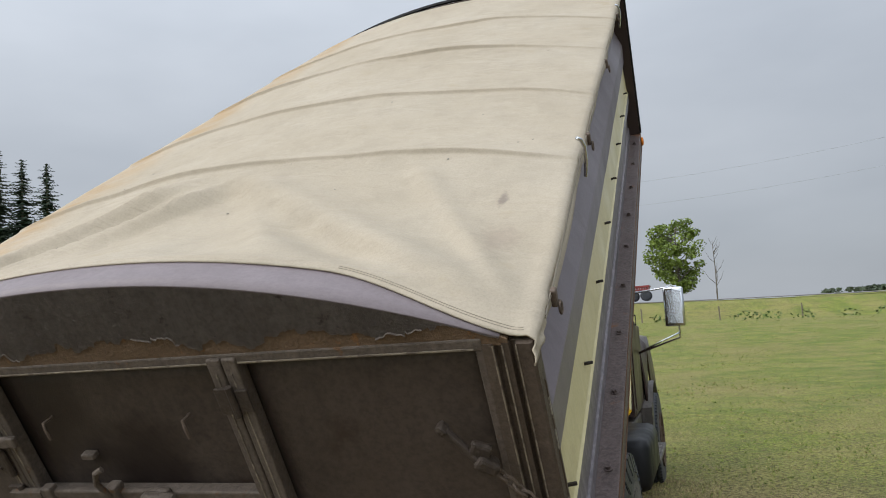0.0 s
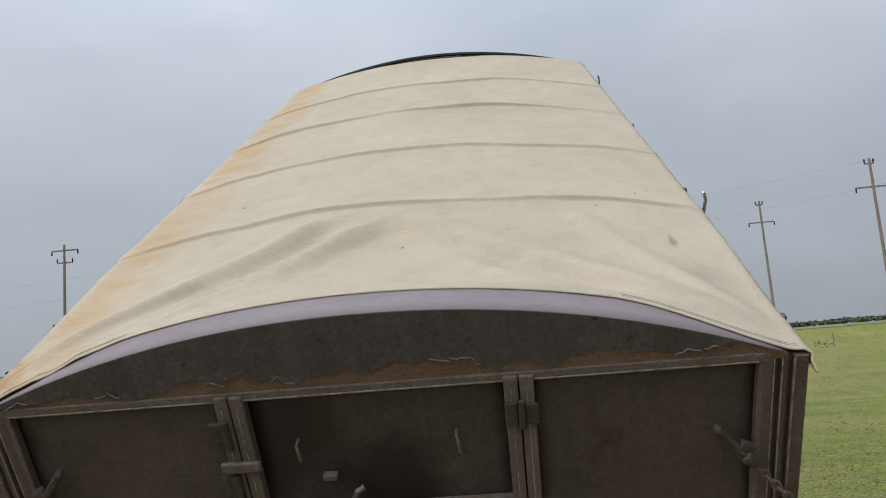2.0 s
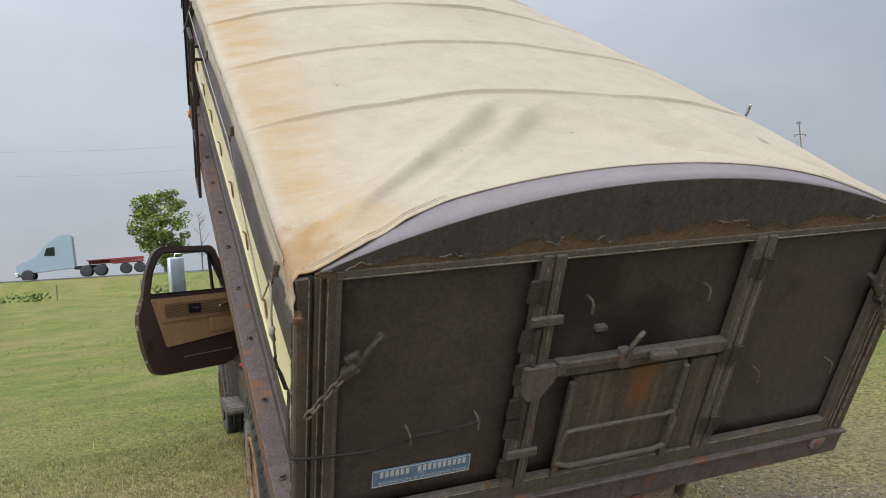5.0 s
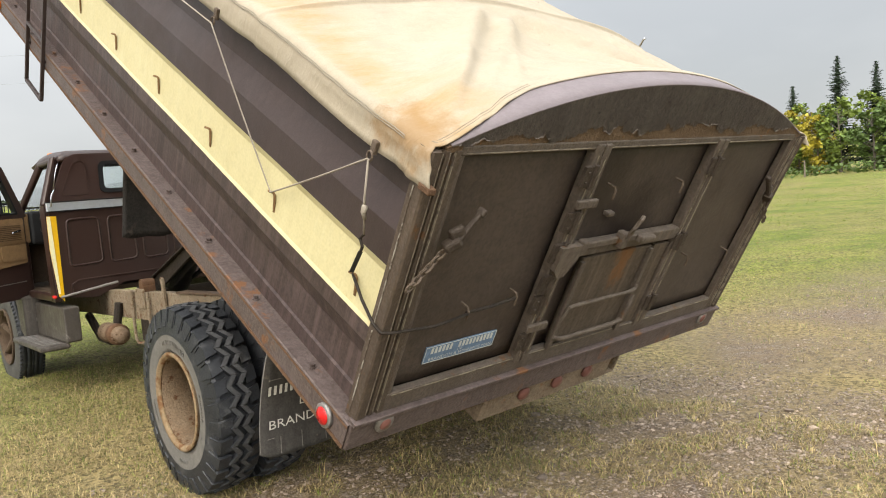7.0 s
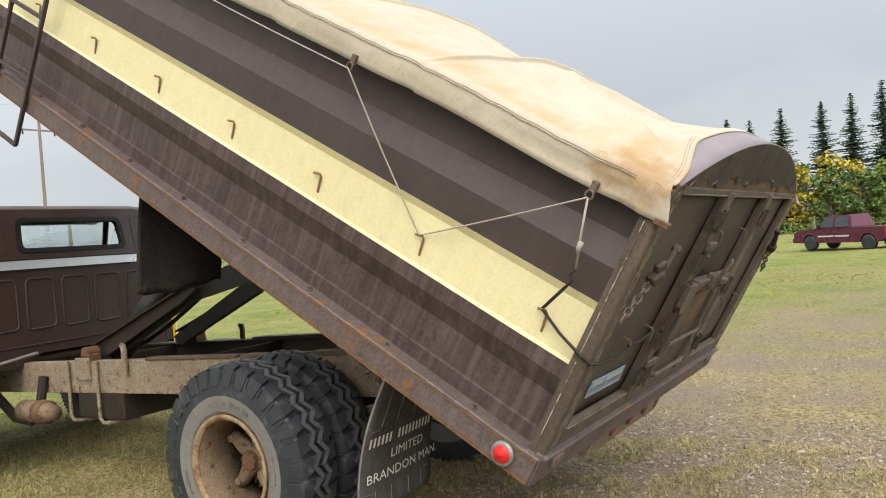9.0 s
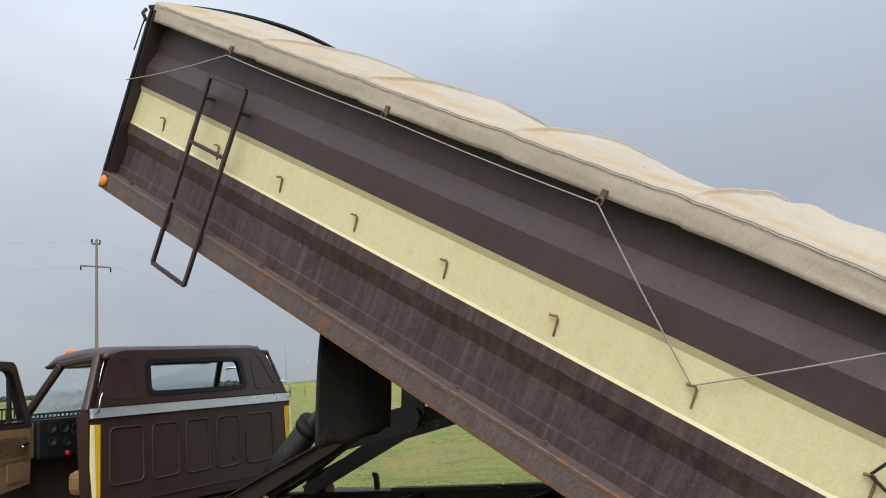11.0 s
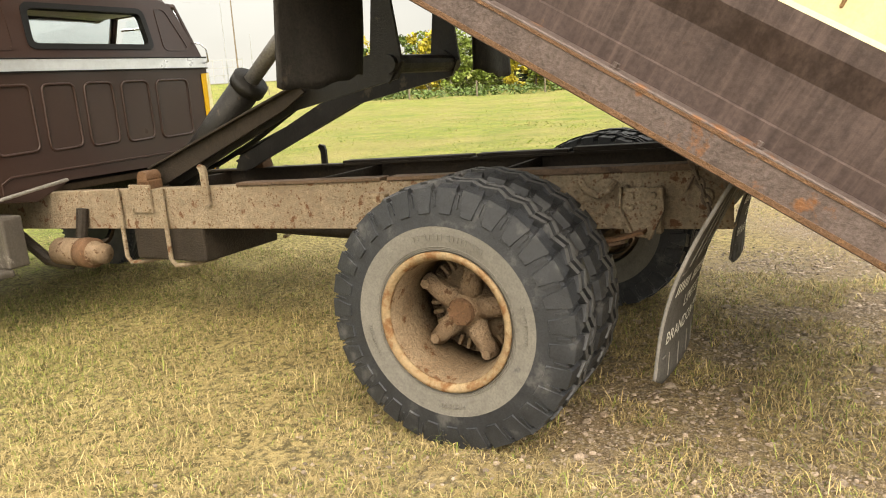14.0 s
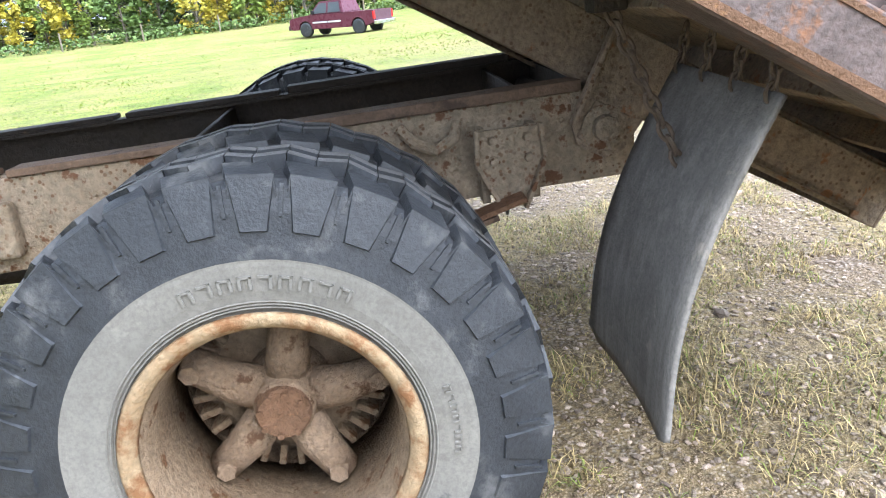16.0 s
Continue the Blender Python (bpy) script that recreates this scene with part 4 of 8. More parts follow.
    for x0, x1 in ((0.218, 0.245), (-0.262, -0.236)):
        bm = bmesh.new()
        box(bm, (x0, -0.016, 0.142), (x1, 0.004, 0.590), 0.004)
        part("chute_guide", bm, M_GATE_FRAME, grain_box, "worn upright guide bar of the chute door")
    bm = bmesh.new()
    tube(bm, [(-0.25, -0.016, 0.31), (-0.24, -0.026, 0.378), (-0.20, -0.026, 0.380), (0.18, -0.026, 0.380), (0.215, -0.024, 0.388), (0.222, -0.022, 0.408)], 0.009, 8)
    part("chute_handle", bm, M_GATE_FRAME, grain_box, "bent rod handle")
    bm = bmesh.new()
    tube(bm, [(-0.26, -0.014, 0.22), (-0.20, -0.02, 0.20), (0.16, -0.02, 0.20), (0.225, -0.02, 0.215), (0.235, -0.02, 0.30), (0.25, -0.01, 0.34)], 0.011, 8)
    part("chute_lever", bm, M_GATE_FRAME, grain_box)
    # loose hook pins on the panels
    for x, z in ((-0.245, 0.905), (0.232, 0.90), (0.99, 0.455), (0.602, 0.473), (-0.845, 0.465), (-0.60, 0.48)):
        bm = bmesh.new()
        tube(bm, [(x, 0.03, z + 0.02), (x, -0.006, z + 0.022), (x + 0.004, -0.012, z + 0.006), (x + 0.006, -0.012, z - 0.03)], 0.0048, 7)
        part("hook_pin", bm, M_CHAIN, grain_box, "short bent steel hook")
    bm = bmesh.new()
    tube(bm, [(-0.845, -0.008, 0.465), (-0.72, -0.01, 0.468), (-0.60, -0.008, 0.482)], 0.007, 7)
    part("tie_rod", bm, M_FRAME_DARK, grain_box)
    # over-centre load binders with chains
    for s in (-1, 1):
        bm = bmesh.new()
        beam(bm, (s * 1.055, -0.045, 0.80), (s * 0.974, -0.036, 0.902), 0.021, 0.022, 0.006)
        beam(bm, (s * 0.982, -0.037, 0.891), (s * 0.964, -0.035, 0.914), 0.034, 0.024, 0.008)
        beam(bm, (s * 1.085, -0.03, 0.778), (s * 1.040, -0.045, 0.818), 0.044, 0.036, 0.010)
        beam(bm, (s * 1.075, -0.028, 0.822), (s * 1.030, -0.040, 0.850), 0.026, 0.040, 0.009)
        binder = part("load_binder", bm, M_HINGE, grain_box, "worn steel over-centre binder")
        for i in range(7):
            c = Vector((s * (1.072 + 0.018 * i), -0.03, 0.780 - 0.022 * i))
            d = Vector((s * 0.018, 0, -0.022)).normalized()
            side = Vector((0, 1, 0)) if i % 2 else d.cross(Vector((0, 1, 0)))
            bm = bmesh.new()
            tube(bm, [c + d * (0.02 * math.cos(a)) + side * (0.011 * math.sin(a)) for a in [2 * math.pi * k / 10 for k in range(10)]], 0.0045, 6, True)
            part("chain_link", bm, M_CHAIN, binder)
    # maker's plate
    bm = bmesh.new()
    box(bm, (-0.950, 0.026, 0.229), (-0.588, 0.031, 0.305), 0.002)
    sign = part("maker_plate", bm, M_SIGN, grain_box, "faded blue maker's plate")
    bm = bmesh.new()
    for x0, count in ((-0.922, 6), (-0.785, 10)):
        for k in range(count):
            x = x0 + 0.0185 * k
            box(bm, (x, 0.0245, 0.270), (x + 0.0115, 0.0256, 0.296))
    for x0, x1, z0, z1 in ((-0.948, -0.590, 0.301, 0.3035), (-0.948, -0.590, 0.2305, 0.233), (-0.949, -0.9465, 0.2305, 0.3035), (-0.5915, -0.589, 0.2305, 0.3035)):
        box(bm, (x0, 0.0245, z0), (x1, 0.0256, z1))
    letters(bm, "LTD.", 0.010, lambda x, y: (-0.785 + x, 0.0248, 0.2565 + y))
    letters(bm, "BRANDON & WINNIPEG MAN.", 0.0135, lambda x, y: (-0.925 + x * 1.25, 0.0248, 0.238 + y))
    part("lettering", bm, M_SIGNTEXT, sign, "worn white lettering on the plate")["kind"] = "stuff"


tailgate()


def ladder():
    x = -1.262
    for y in (3.57, 3.915):
        bm = bmesh.new()
        beam(bm, (x, y, -0.26), (x, y + 0.0, 0.885), 0.022, 0.022, 0.003, up=(1, 0, 0))
        part("ladder_rail", bm, M_BROWN, grain_box, "brown ladder side rail")
    for z in (-0.26, 0.135, 0.497, 0.885):
        bm = bmesh.new()
        beam(bm, (x, 3.57, z), (x, 3.915, z), 0.022, 0.022, 0.003)
        part("ladder_rung", bm, M_BROWN, grain_box)
    for y in (3.57, 3.915):
        for z, xe in ((0.76, -1.19), (0.0, -1.24)):
            bm = bmesh.new()
            beam(bm, (x, y, z), (xe, y, z), 0.018, 0.018)
            part("ladder_bracket", bm, M_BROWN, grain_box)


ladder()


def box_understructure():
    for s in (-1, 1):
        bm = bmesh.new()
        x = s * 0.43
        channel(bm, x + s * 0.035, x - s * 0.04, -0.20, -0.041, 0.012, 0.02, 4.5)
        part("long_beam", bm, M_FLOOR_UNDER, grain_box, "rusty long beam under the box")
        bm = bmesh.new()
        plate(bm, [(0.76, -0.04), (0.95, -0.04), (0.935, -0.30), (0.90, -0.338), (0.82, -0.338), (0.79, -0.30)], 0.02, Matrix.Translation((s * 0.535, 0, 0)) @ pose(0, 0, 0, 90, 0, 90))
        beam(bm, (s * 0.552, 0.955, -0.04), (s * 0.552, 0.938, -0.30), 0.034, 0.012, 0.003)
        box(bm, (s * 0.543, 0.815, -0.322), (s * 0.551, 0.913, -0.222), 0.003)
        part("hinge_plate", bm, M_FLOOR_UNDER, grain_box, "steel tipping hinge plate")
        bm = bmesh.new()
        lathe(bm, [(-0.02, 0.0), (-0.02, 0.055), (0.0, 0.055), (0.004, 0.032), (0.03, 0.03), (0.032, 0.0)], 14, Matrix.Translation((s * 0.553, 0.864, -0.272)) @ Matrix.Diagonal((s, 1, 1, 1)))
        part("hinge_pin", bm, M_FRAME, grain_box)
    for i in range(12):
        y = 0.25 + 0.38 * i
        bm = bmesh.new()
        box(bm, (-1.13, y - 0.02, -0.042), (1.13, y + 0.02, 0.022), 0.003)
        part("cross_beam", bm, M_FLOOR_UNDER, grain_box)
    # rear lamp board and grain chute spout under the sill
    bm = bmesh.new()
    box(bm, (-0.50, 0.022, -0.208), (0.40, 0.034, -0.056), 0.004)
    box(bm, (-0.50, 0.034, -0.208), (-0.488, 0.11, -0.056), 0.003)
    box(bm, (0.388, 0.034, -0.198), (0.40, 0.22, -0.048), 0.003)
    board = part("lamp_board", bm, M_FLOOR_UNDER, grain_box, "steel board with small lamps under the rear sill")
    for x in (-0.246, -0.019, 0.204):
        bm = bmesh.new()
        lathe(bm, [(0, 0), (0, 0.034), (0.01, 0.034), (0.016, 0.026), (0.018, 0.0)], 18, Matrix.Translation((x, 0.022, -0.122)) @ pose(0, 0, 0, 0, 0, -90))
        part("reflector", bm, M_RED_DULL, board, "dusty round reflector", True)
    # skid box seen behind the mud flap
    bm = bmesh.new()
    box(bm, (-0.52, 0.12, -0.19), (-0.30, 0.78, -0.17), 0.004)
    box(bm, (-0.52, 0.12, -0.19), (-0.50, 0.78, -0.06), 0.004)
    part("underrun_channel", bm, M_FLOOR_UNDER, grain_box)


box_understructure()


def rails():
    slope = -0.026

    def zt(y):
        return 0.922 + slope * y

    for s in (-1, 1):
        bm = bmesh.new()
        x = s * 0.50
        y0, y1 = -0.88, 5.3
        channel(bm, x + s * 0.006, x - s * 0.075, zt(y0) - 0.228, zt(y0), 0.012, y0, y1, zt(y1) - zt(y0))
        # the right-hand rail and its caps take the much darker steel colour
        rail = part("chassis_rail", bm, M_FRAME if s < 0 else M_FRAME_DARK, truck, "rust-pitted steel chassis rail" if s < 0 else "dark steel chassis rail")
        for y0, y1, h in ((-0.75, 0.05, 0.026), (0.08, 0.62, 0.018), (0.66, 1.55, 0.016)):
            bm = bmesh.new()
            beam(bm, (s * 0.475, y0, zt(y0) + h / 2), (s * 0.475, y1, zt(y1) + h / 2), 0.085, h, 0.003)
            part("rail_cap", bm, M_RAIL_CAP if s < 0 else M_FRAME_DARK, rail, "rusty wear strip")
        rng = random.Random(11)
        bm = bmesh.new()
        for i in range(46):
            y = -0.7 + 3.6 * rng.random()
            z = zt(y) - 0.03 - 0.17 * rng.random()
            bmesh.ops.create_icosphere(bm, subdivisions=1, radius=0.008, matrix=Matrix.Translation((x + s * 0.008, y, z)) @ Matrix.Diagonal((0.6, 1, 1, 1)))
        rv = part("rivet_row", bm, M_FRAME, rail)
        rv["kind"] = "stuff"
        # rear spring hanger and front spring hanger
        bm = bmesh.new()
        plate(bm, [(-0.63, 0.88), (-0.48, 0.88), (-0.47, 0.80), (-0.53, 0.685), (-0.58, 0.685), (-0.64, 0.80)], 0.014, Matrix.Translation((s * 0.552, 0, 0)) @ pose(0, 0, 0, 90, 0, 90))
        box(bm, (s * 0.505, -0.625, 0.70), (s * 0.552, -0.605, 0.885), 0.004)
        box(bm, (s * 0.505, -0.50, 0.70), (s * 0.552, -0.48, 0.885), 0.004)
        # raised flanges down both edges and riveted bolts
        for ya, za, yb, zb in ((-0.632, 0.885, -0.638, 0.80), (-0.638, 0.80, -0.582, 0.682), (-0.478, 0.885, -0.472, 0.80), (-0.472, 0.80, -0.528, 0.682)):
            beam(bm, (s * 0.566, ya, za), (s * 0.566, yb, zb), 0.030, 0.011, 0.003)
        for ya, za in ((-0.600, 0.855), (-0.515, 0.855), (-0.600, 0.805), (-0.515, 0.805), (-0.555, 0.705)):
            bmesh.ops.create_cone(bm, cap_ends=True, segments=8, radius1=0.013, radius2=0.010, depth=0.016, matrix=Matrix.Translation((s * 0.565, ya, za)) @ pose(0, 0, 0, 0, s * 90, 0))
        part("spring_hanger", bm, M_FRAME, rail, "cast spring hanger")
        bm = bmesh.new()
        box(bm, (s * 0.506, 0.62, 0.72), (s * 0.555, 0.74, 0.855), 0.012)
        part("spring_hanger", bm, M_FRAME, rail)
        bm = bmesh.new()
        tube(bm, [(s * 0.515, -0.44, 0.90), (s * 0.545, -0.425, 0.87), (s * 0.545, -0.38, 0.845), (s * 0.545, -0.33, 0.87), (s * 0.52, -0.30, 0.905)], 0.014, 8)
        part("tow_hook", bm, M_FRAME, rail, "forged rope hook")
        # leaf springs
        for i in range(6):
            bm = bmesh.new()
            L = 0.575 - 0.07 * i
            pts = [(s * 0.60, -L + 2 * L * k / 10, 0.72 - 0.016 * i - 0.09 * (1 - ((-L + 2 * L * k / 10) / 0.575) ** 2)) for k in range(11)]
            for p, q in zip(pts[:-1], pts[1:]):
                beam(bm, p, q, 0.065, 0.012)
            part("leaf_spring", bm, M_RAIL_CAP if i else M_RUST, rail)
        # stake hook, U-bolts, mounting plate
        bm = bmesh.new()
        yh = 1.76
        plate(bm, [(yh - 0.022, 0.78), (yh + 0.022, 0.78), (yh + 0.018, 0.95), (yh + 0.035, 0.985), (yh + 0.02, 1.0), (yh - 0.012, 0.99), (yh - 0.022, 0.96)], 0.018, Matrix.Translation((s * 0.525, 0, 0)) @ pose(0, 0, 0, 90, 0, 90))
        part("guide_hook", bm, M_FRAME if s < 0 else M_BLACK_PAINT, rail, "upright box guide hook")
        for yb in (2.09, 2.45):
            bm = bmesh.new()
            tube(bm, [(s * 0.53, yb, 0.87), (s * 0.53, yb, 0.47), (s * 0.52, yb - 0.02, 0.435), (s * 0.48, yb - 0.05, 0.43), (s * 0.30, yb - 0.12, 0.43)], 0.013, 8)
            part("u_bolt", bm, M_FRAME, rail, "long rusty U-bolt")
        bm = bmesh.new()
        box(bm, (s * 0.507, 2.19, 0.73), (s * 0.525, 2.36, 0.89), 0.004)
        for dy, dz in ((2.21, 0.75), (2.34, 0.75), (2.21, 0.87), (2.34, 0.87)):
            bmesh.ops.create_icosphere(bm, subdivisions=1, radius=0.01, matrix=Matrix.Translation((s * 0.527, dy, dz)))
        part("mounting_plate", bm, M_FRAME, rail)
    for i, y in enumerate((-0.80, -0.62, 0.30, 1.35, 2.6)):
        bm = bmesh.new()
        z = zt(y) - 0.10
        if i in (0, 3):
            tube(bm, [(-0.46, y, z), (0.46, y, z)], 0.035, 12)
        box(bm, (-0.495, y - 0.05, z - 0.08), (0.495, y - 0.035, z + 0.08), 0.004)
        part("cross_member", bm, M_FRAME_DARK, truck)
    # drive shaft, axle with differential
    bm = bmesh.new()
    tube(bm, [(0, 3.4, 0.60), (0, 1.9, 0.57), (0, 0.3, 0.52)], 0.045, 12)
    part("drive_shaft", bm, M_FRAME_DARK, truck, smooth=True)
    bm = bmesh.new()
    lathe(bm, [(-0.95, 0.0), (-0.95, 0.06), (-0.45, 0.07), (-0.22, 0.10), (-0.14, 0.19), (0.14, 0.19), (0.22, 0.10), (0.45, 0.07), (0.95, 0.06), (0.95, 0)], 20, Matrix.Translation((0, 0, 0.49)))
    part("rear_axle", bm, M_FRAME_DARK, truck, smooth=True)
    # exhaust silencer, battery tray, air tank
    bm = bmesh.new()
    lathe(bm, [(0, 0.04), (0.0, 0.082), (0.30, 0.085), (0.32, 0.06), (0.36, 0.058), (0.40, 0.06)], 18, Matrix.Translation((-0.60, 2.95, 0.50)) @ pose(0, 0, 0, 0, 0, -90))
    part("silencer", bm, M_HUB, truck, "rusty exhaust silencer", True)
    bm = bmesh.new()
    lathe(bm, [(0, 0.088), (0.05, 0.09), (0.10, 0.088)], 18, Matrix.Translation((-0.60, 2.74, 0.50)) @ pose(0, 0, 0, 0, 0, -90))
    part("clamp_band", bm, M_RUST, truck, smooth=True)
    bm = bmesh.new()
    box(bm, (-0.50, 1.85, 0.455), (0.1, 2.4, 0.69), 0.012)
    part("tool_tray", bm, M_FRAME_DARK, truck, "dark steel tray under the chassis")
    bm = bmesh.new()
    tube(bm, [(-0.62, 3.35, 0.62), (-0.62, 3.05, 0.44), (-0.60, 2.88, 0.42), (-0.56, 2.80, 0.55), (-0.53, 2.78, 0.75)], 0.035, 10)
    part("bracket_arm", bm, M_FRAME_DARK, truck)


rails()


def hoist():
    # scissor arms, apron plate and cylinder that lift the box
    for s in (-1, 1):
        bm = bmesh.new()
        plate(bm, [(2.36, 0.87), (2.30, 0.98), (1.20, 1.37), (1.16, 1.33), (1.30, 1.25), (2.26, 0.86)], 0.02, Matrix.Translation((s * 0.36, 0, 0)) @ pose(0, 0, 0, 90, 0, 90))
        box(bm, (s * 0.36 - 0.045, 0, 0), (s * 0.36 + 0.045, 1.21, 0.012), 0.003, pose(0, 1.18, 1.365, -19.6) @ Matrix.Translation((0, 0, 0)))
        part("hoist_arm", bm, M_BLACK_PAINT if s > 0 else M_FRAME_DARK, truck, "dark lower hoist arm")
        bm = bmesh.new()
        plate(bm, [(2.20, 0.86), (1.30, 1.24), (0.66, 1.36), (0.62, 1.44), (0.70, 1.50), (0.95, 1.46), (1.40, 1.33), (2.28, 0.93)], 0.02, Matrix.Translation((s * 0.28, 0, 0)) @ pose(0, 0, 0, 90, 0, 90))
        plate(bm, [(0.62, 1.44), (0.70, 1.34), (0.80, 1.40), (0.75, 1.80), (0.66, 1.76)], 0.02, Matrix.Translation((s * 0.30, 0, 0)) @ pose(0, 0, 0, 90, 0, 90))
        part("hoist_link", bm, M_BLACK_PAINT, truck, "black hoist link")
        bm = bmesh.new()
        lathe(bm, [(-0.05, 0.0), (-0.05, 0.042), (0.05, 0.042), (0.05, 0.0)], 16, Matrix.Translation((s * 0.47, 2.24, 0.925)))
        box(bm, (s * 0.47 - 0.05, 2.19, 0.86), (s * 0.47 + 0.05, 2.29, 0.915), 0.008)
        part("hoist_pivot", bm, M_RUST, truck, "rusty hoist pivot")
    bm = bmesh.new()
    tube(bm, [(-0.34, 0.68, 1.43), (0.34, 0.68, 1.43)], 0.045, 12)
    part("hoist_pin", bm, M_BLACK_PAINT, truck)
    bm = bmesh.new()
    tube(bm, [(-0.2, 2.30, 0.86), (-0.2, 1.66, 1.40)], 0.085, 18)
    lathe(bm, [(-0.03, 0.0), (-0.03, 0.10), (0.03, 0.10), (0.03, 0.0)], 18, pose(-0.2, 1.665, 1.395, 0, 0, 0) @ pose(0, 0, 0, 0, 0, 90) @ pose(0, 0, 0, 0, 43.4, 0))
    part("hoist_cylinder", bm, M_BLACK_PAINT, truck, "black hydraulic cylinder", True)
    bm = bmesh.new()
    tube(bm, [(-0.2, 1.66, 1.40), (-0.2, 1.22, 1.77)], 0.042, 16)
    part("cylinder_rod", bm, M_STEEL, truck, "steel cylinder rod", True)
    bm = bmesh.new()
    tube(bm, [(-0.1, 2.3, 0.9), (-0.16, 2.0, 0.96), (-0.18, 1.7, 1.08), (-0.16, 1.3, 1.3), (-0.05, 1.1, 1.5)], 0.016, 8)
    part("hydraulic_hose", bm, M_BLACK, truck, "black hydraulic hose", True)


hoist()


def hanging_sheets():
    """Black rubber sheets that hang crosswise from the box floor in front of the rear wheels."""
    for s in (-1, 1):
        bm = bmesh.new()

        def f(u, v):
            x = 1.05 + 0.085 * v - (0.53 + 0.03 * v) * u
            y = 0.655 + 0.02 * v + 0.022 * math.sin(u * 5.5 + 0.8) * v + 0.012 * math.sin(v * 4 + u * 2)
            z = 2.035 - (0.672 + 0.024 * math.sin(u * 4.2 + 0.4) + 0.006 * math.sin(u * 19)) * v
            return Vector((s * x, y, z))

        grid_sheet(bm, f, 22, 18, 0.01)
        part("rubber_sheet", bm, M_SHEET, truck, "black rubber sheet hanging from the box floor", True)


hanging_sheets()


def tyre_bmesh(R=0.497, half=0.122, bead=0.249, lugs=31, lug_h=0.018):
    bm = bmesh.new()
    r0 = R - lug_h
    prof = [(half * 0.80, bead - 0.01), (half * 0.88, bead + 0.012), (half * 0.97, bead + 0.03), (half * 1.0, bead + 0.050), (half * 1.03, bead + 0.094), (half * 1.03, bead + 0.101),
            (half * 1.035, bead + 0.105), (half * 0.97, r0 - 0.05), (half * 0.90, r0 - 0.012), (half * 0.75, r0 - 0.002), (0.0, r0)]
    full = prof + [(-x, r) for x, r in prof[-2::-1]]
    mats = [1] * 6 + [0] * (len(full) - 13) + [1] * 6
    lathe(bm, full, 76, closed=False, mat=mats)
    bm.faces.ensure_lookup_table()
    for f in [f for f in bm.faces if len(f.verts) > 8]:
        bm.faces.remove(f)

    casing = bm
    bm = bmesh.new()

    def P(x, r, a):
        return Vector((x, r * math.cos(a), r * math.sin(a)))

    def hexa(p, worn=False):
        v = [bm.verts.new(q) for q in p]
        for a in ((0, 1, 2, 3), (7, 6, 5, 4), (0, 4, 5, 1), (1, 5, 6, 2), (2, 6, 7, 3), (3, 7, 4, 0)):
            f = bm.faces.new([v[k] for k in a])
            if worn and a == (2, 6, 7, 3):
                f.material_index = 2

    da = 2 * math.pi / lugs
    for side in (-1, 1):
        for k in range(lugs):
            a = da * (k + (0.5 if side > 0 else 0))
            w0, w1, sk = da * 0.42, da * 0.38, side * da * 0.16
            # over the tread
            hexa([P(side * half * 0.42, r0 - 0.004, a - w1 + sk), P(side * half * 0.42, r0 - 0.004, a + w1 + sk), P(side * half * 0.42, R, a + w1 * 0.9 + sk), P(side * half * 0.42, R, a - w1 * 0.9 + sk),
                  P(side * half * 0.93, r0 - 0.03, a - w0), P(side * half * 0.93, r0 - 0.03, a + w0), P(side * half * 0.90, R - 0.008, a + w0 * 0.88), P(side * half * 0.90, R - 0.008, a - w0 * 0.88)])
            # down the shoulder
            hexa([P(side * half * 0.80, r0 - 0.03, a - w0), P(side * half * 0.80, r0 - 0.03, a + w0), P(side * half * 0.905, R - 0.009, a + w0 * 0.88), P(side * half * 0.905, R - 0.009, a - w0 * 0.88),
                  P(side * half * 0.92, r0 - 0.085, a - w0 * 0.8), P(side * half * 0.92, r0 - 0.085, a + w0 * 0.8), P(side * half * 1.045, r0 - 0.078, a + w0 * 0.58), P(side * half * 1.045, r0 - 0.078, a - w0 * 0.58)])
            # thin bar between two lugs
            b = a + da * 0.5
            w = da * 0.030
            hexa([P(side * half * 0.88, r0 - 0.02, b - w), P(side * half * 0.88, r0 - 0.02, b + w), P(side * half * 0.95, r0 - 0.004, b + w), P(side * half * 0.95, r0 - 0.004, b - w),
                  P(side * half * 0.94, r0 - 0.06, b - w), P(side * half * 0.94, r0 - 0.06, b + w), P(side * half * 1.01, r0 - 0.055, b + w), P(side * half * 1.01, r0 - 0.055, b - w)])
    # zigzag centre ribs
    for x0 in (-0.028, 0.028):
        for k in range(lugs * 2):
            a, b = da * k / 2, da * (k + 1) / 2
            z0, z1 = (0.019 if k % 2 else -0.019), (-0.019 if k % 2 else 0.019)
            w = 0.016
            hexa([P(x0 + z0 - w, r0 - 0.003, a), P(x0 + z0 + w, r0 - 0.003, a), P(x0 + z0 + w * 0.9, R + 0.007, a), P(x0 + z0 - w * 0.9, R + 0.007, a),
                  P(x0 + z1 - w, r0 - 0.003, b - da * 0.02), P(x0 + z1 + w, r0 - 0.003, b - da * 0.02), P(x0 + z1 + w * 0.9, R + 0.007, b - da * 0.02), P(x0 + z1 - w * 0.9, R + 0.007, b - da * 0.02)], True)
    return casing, bm


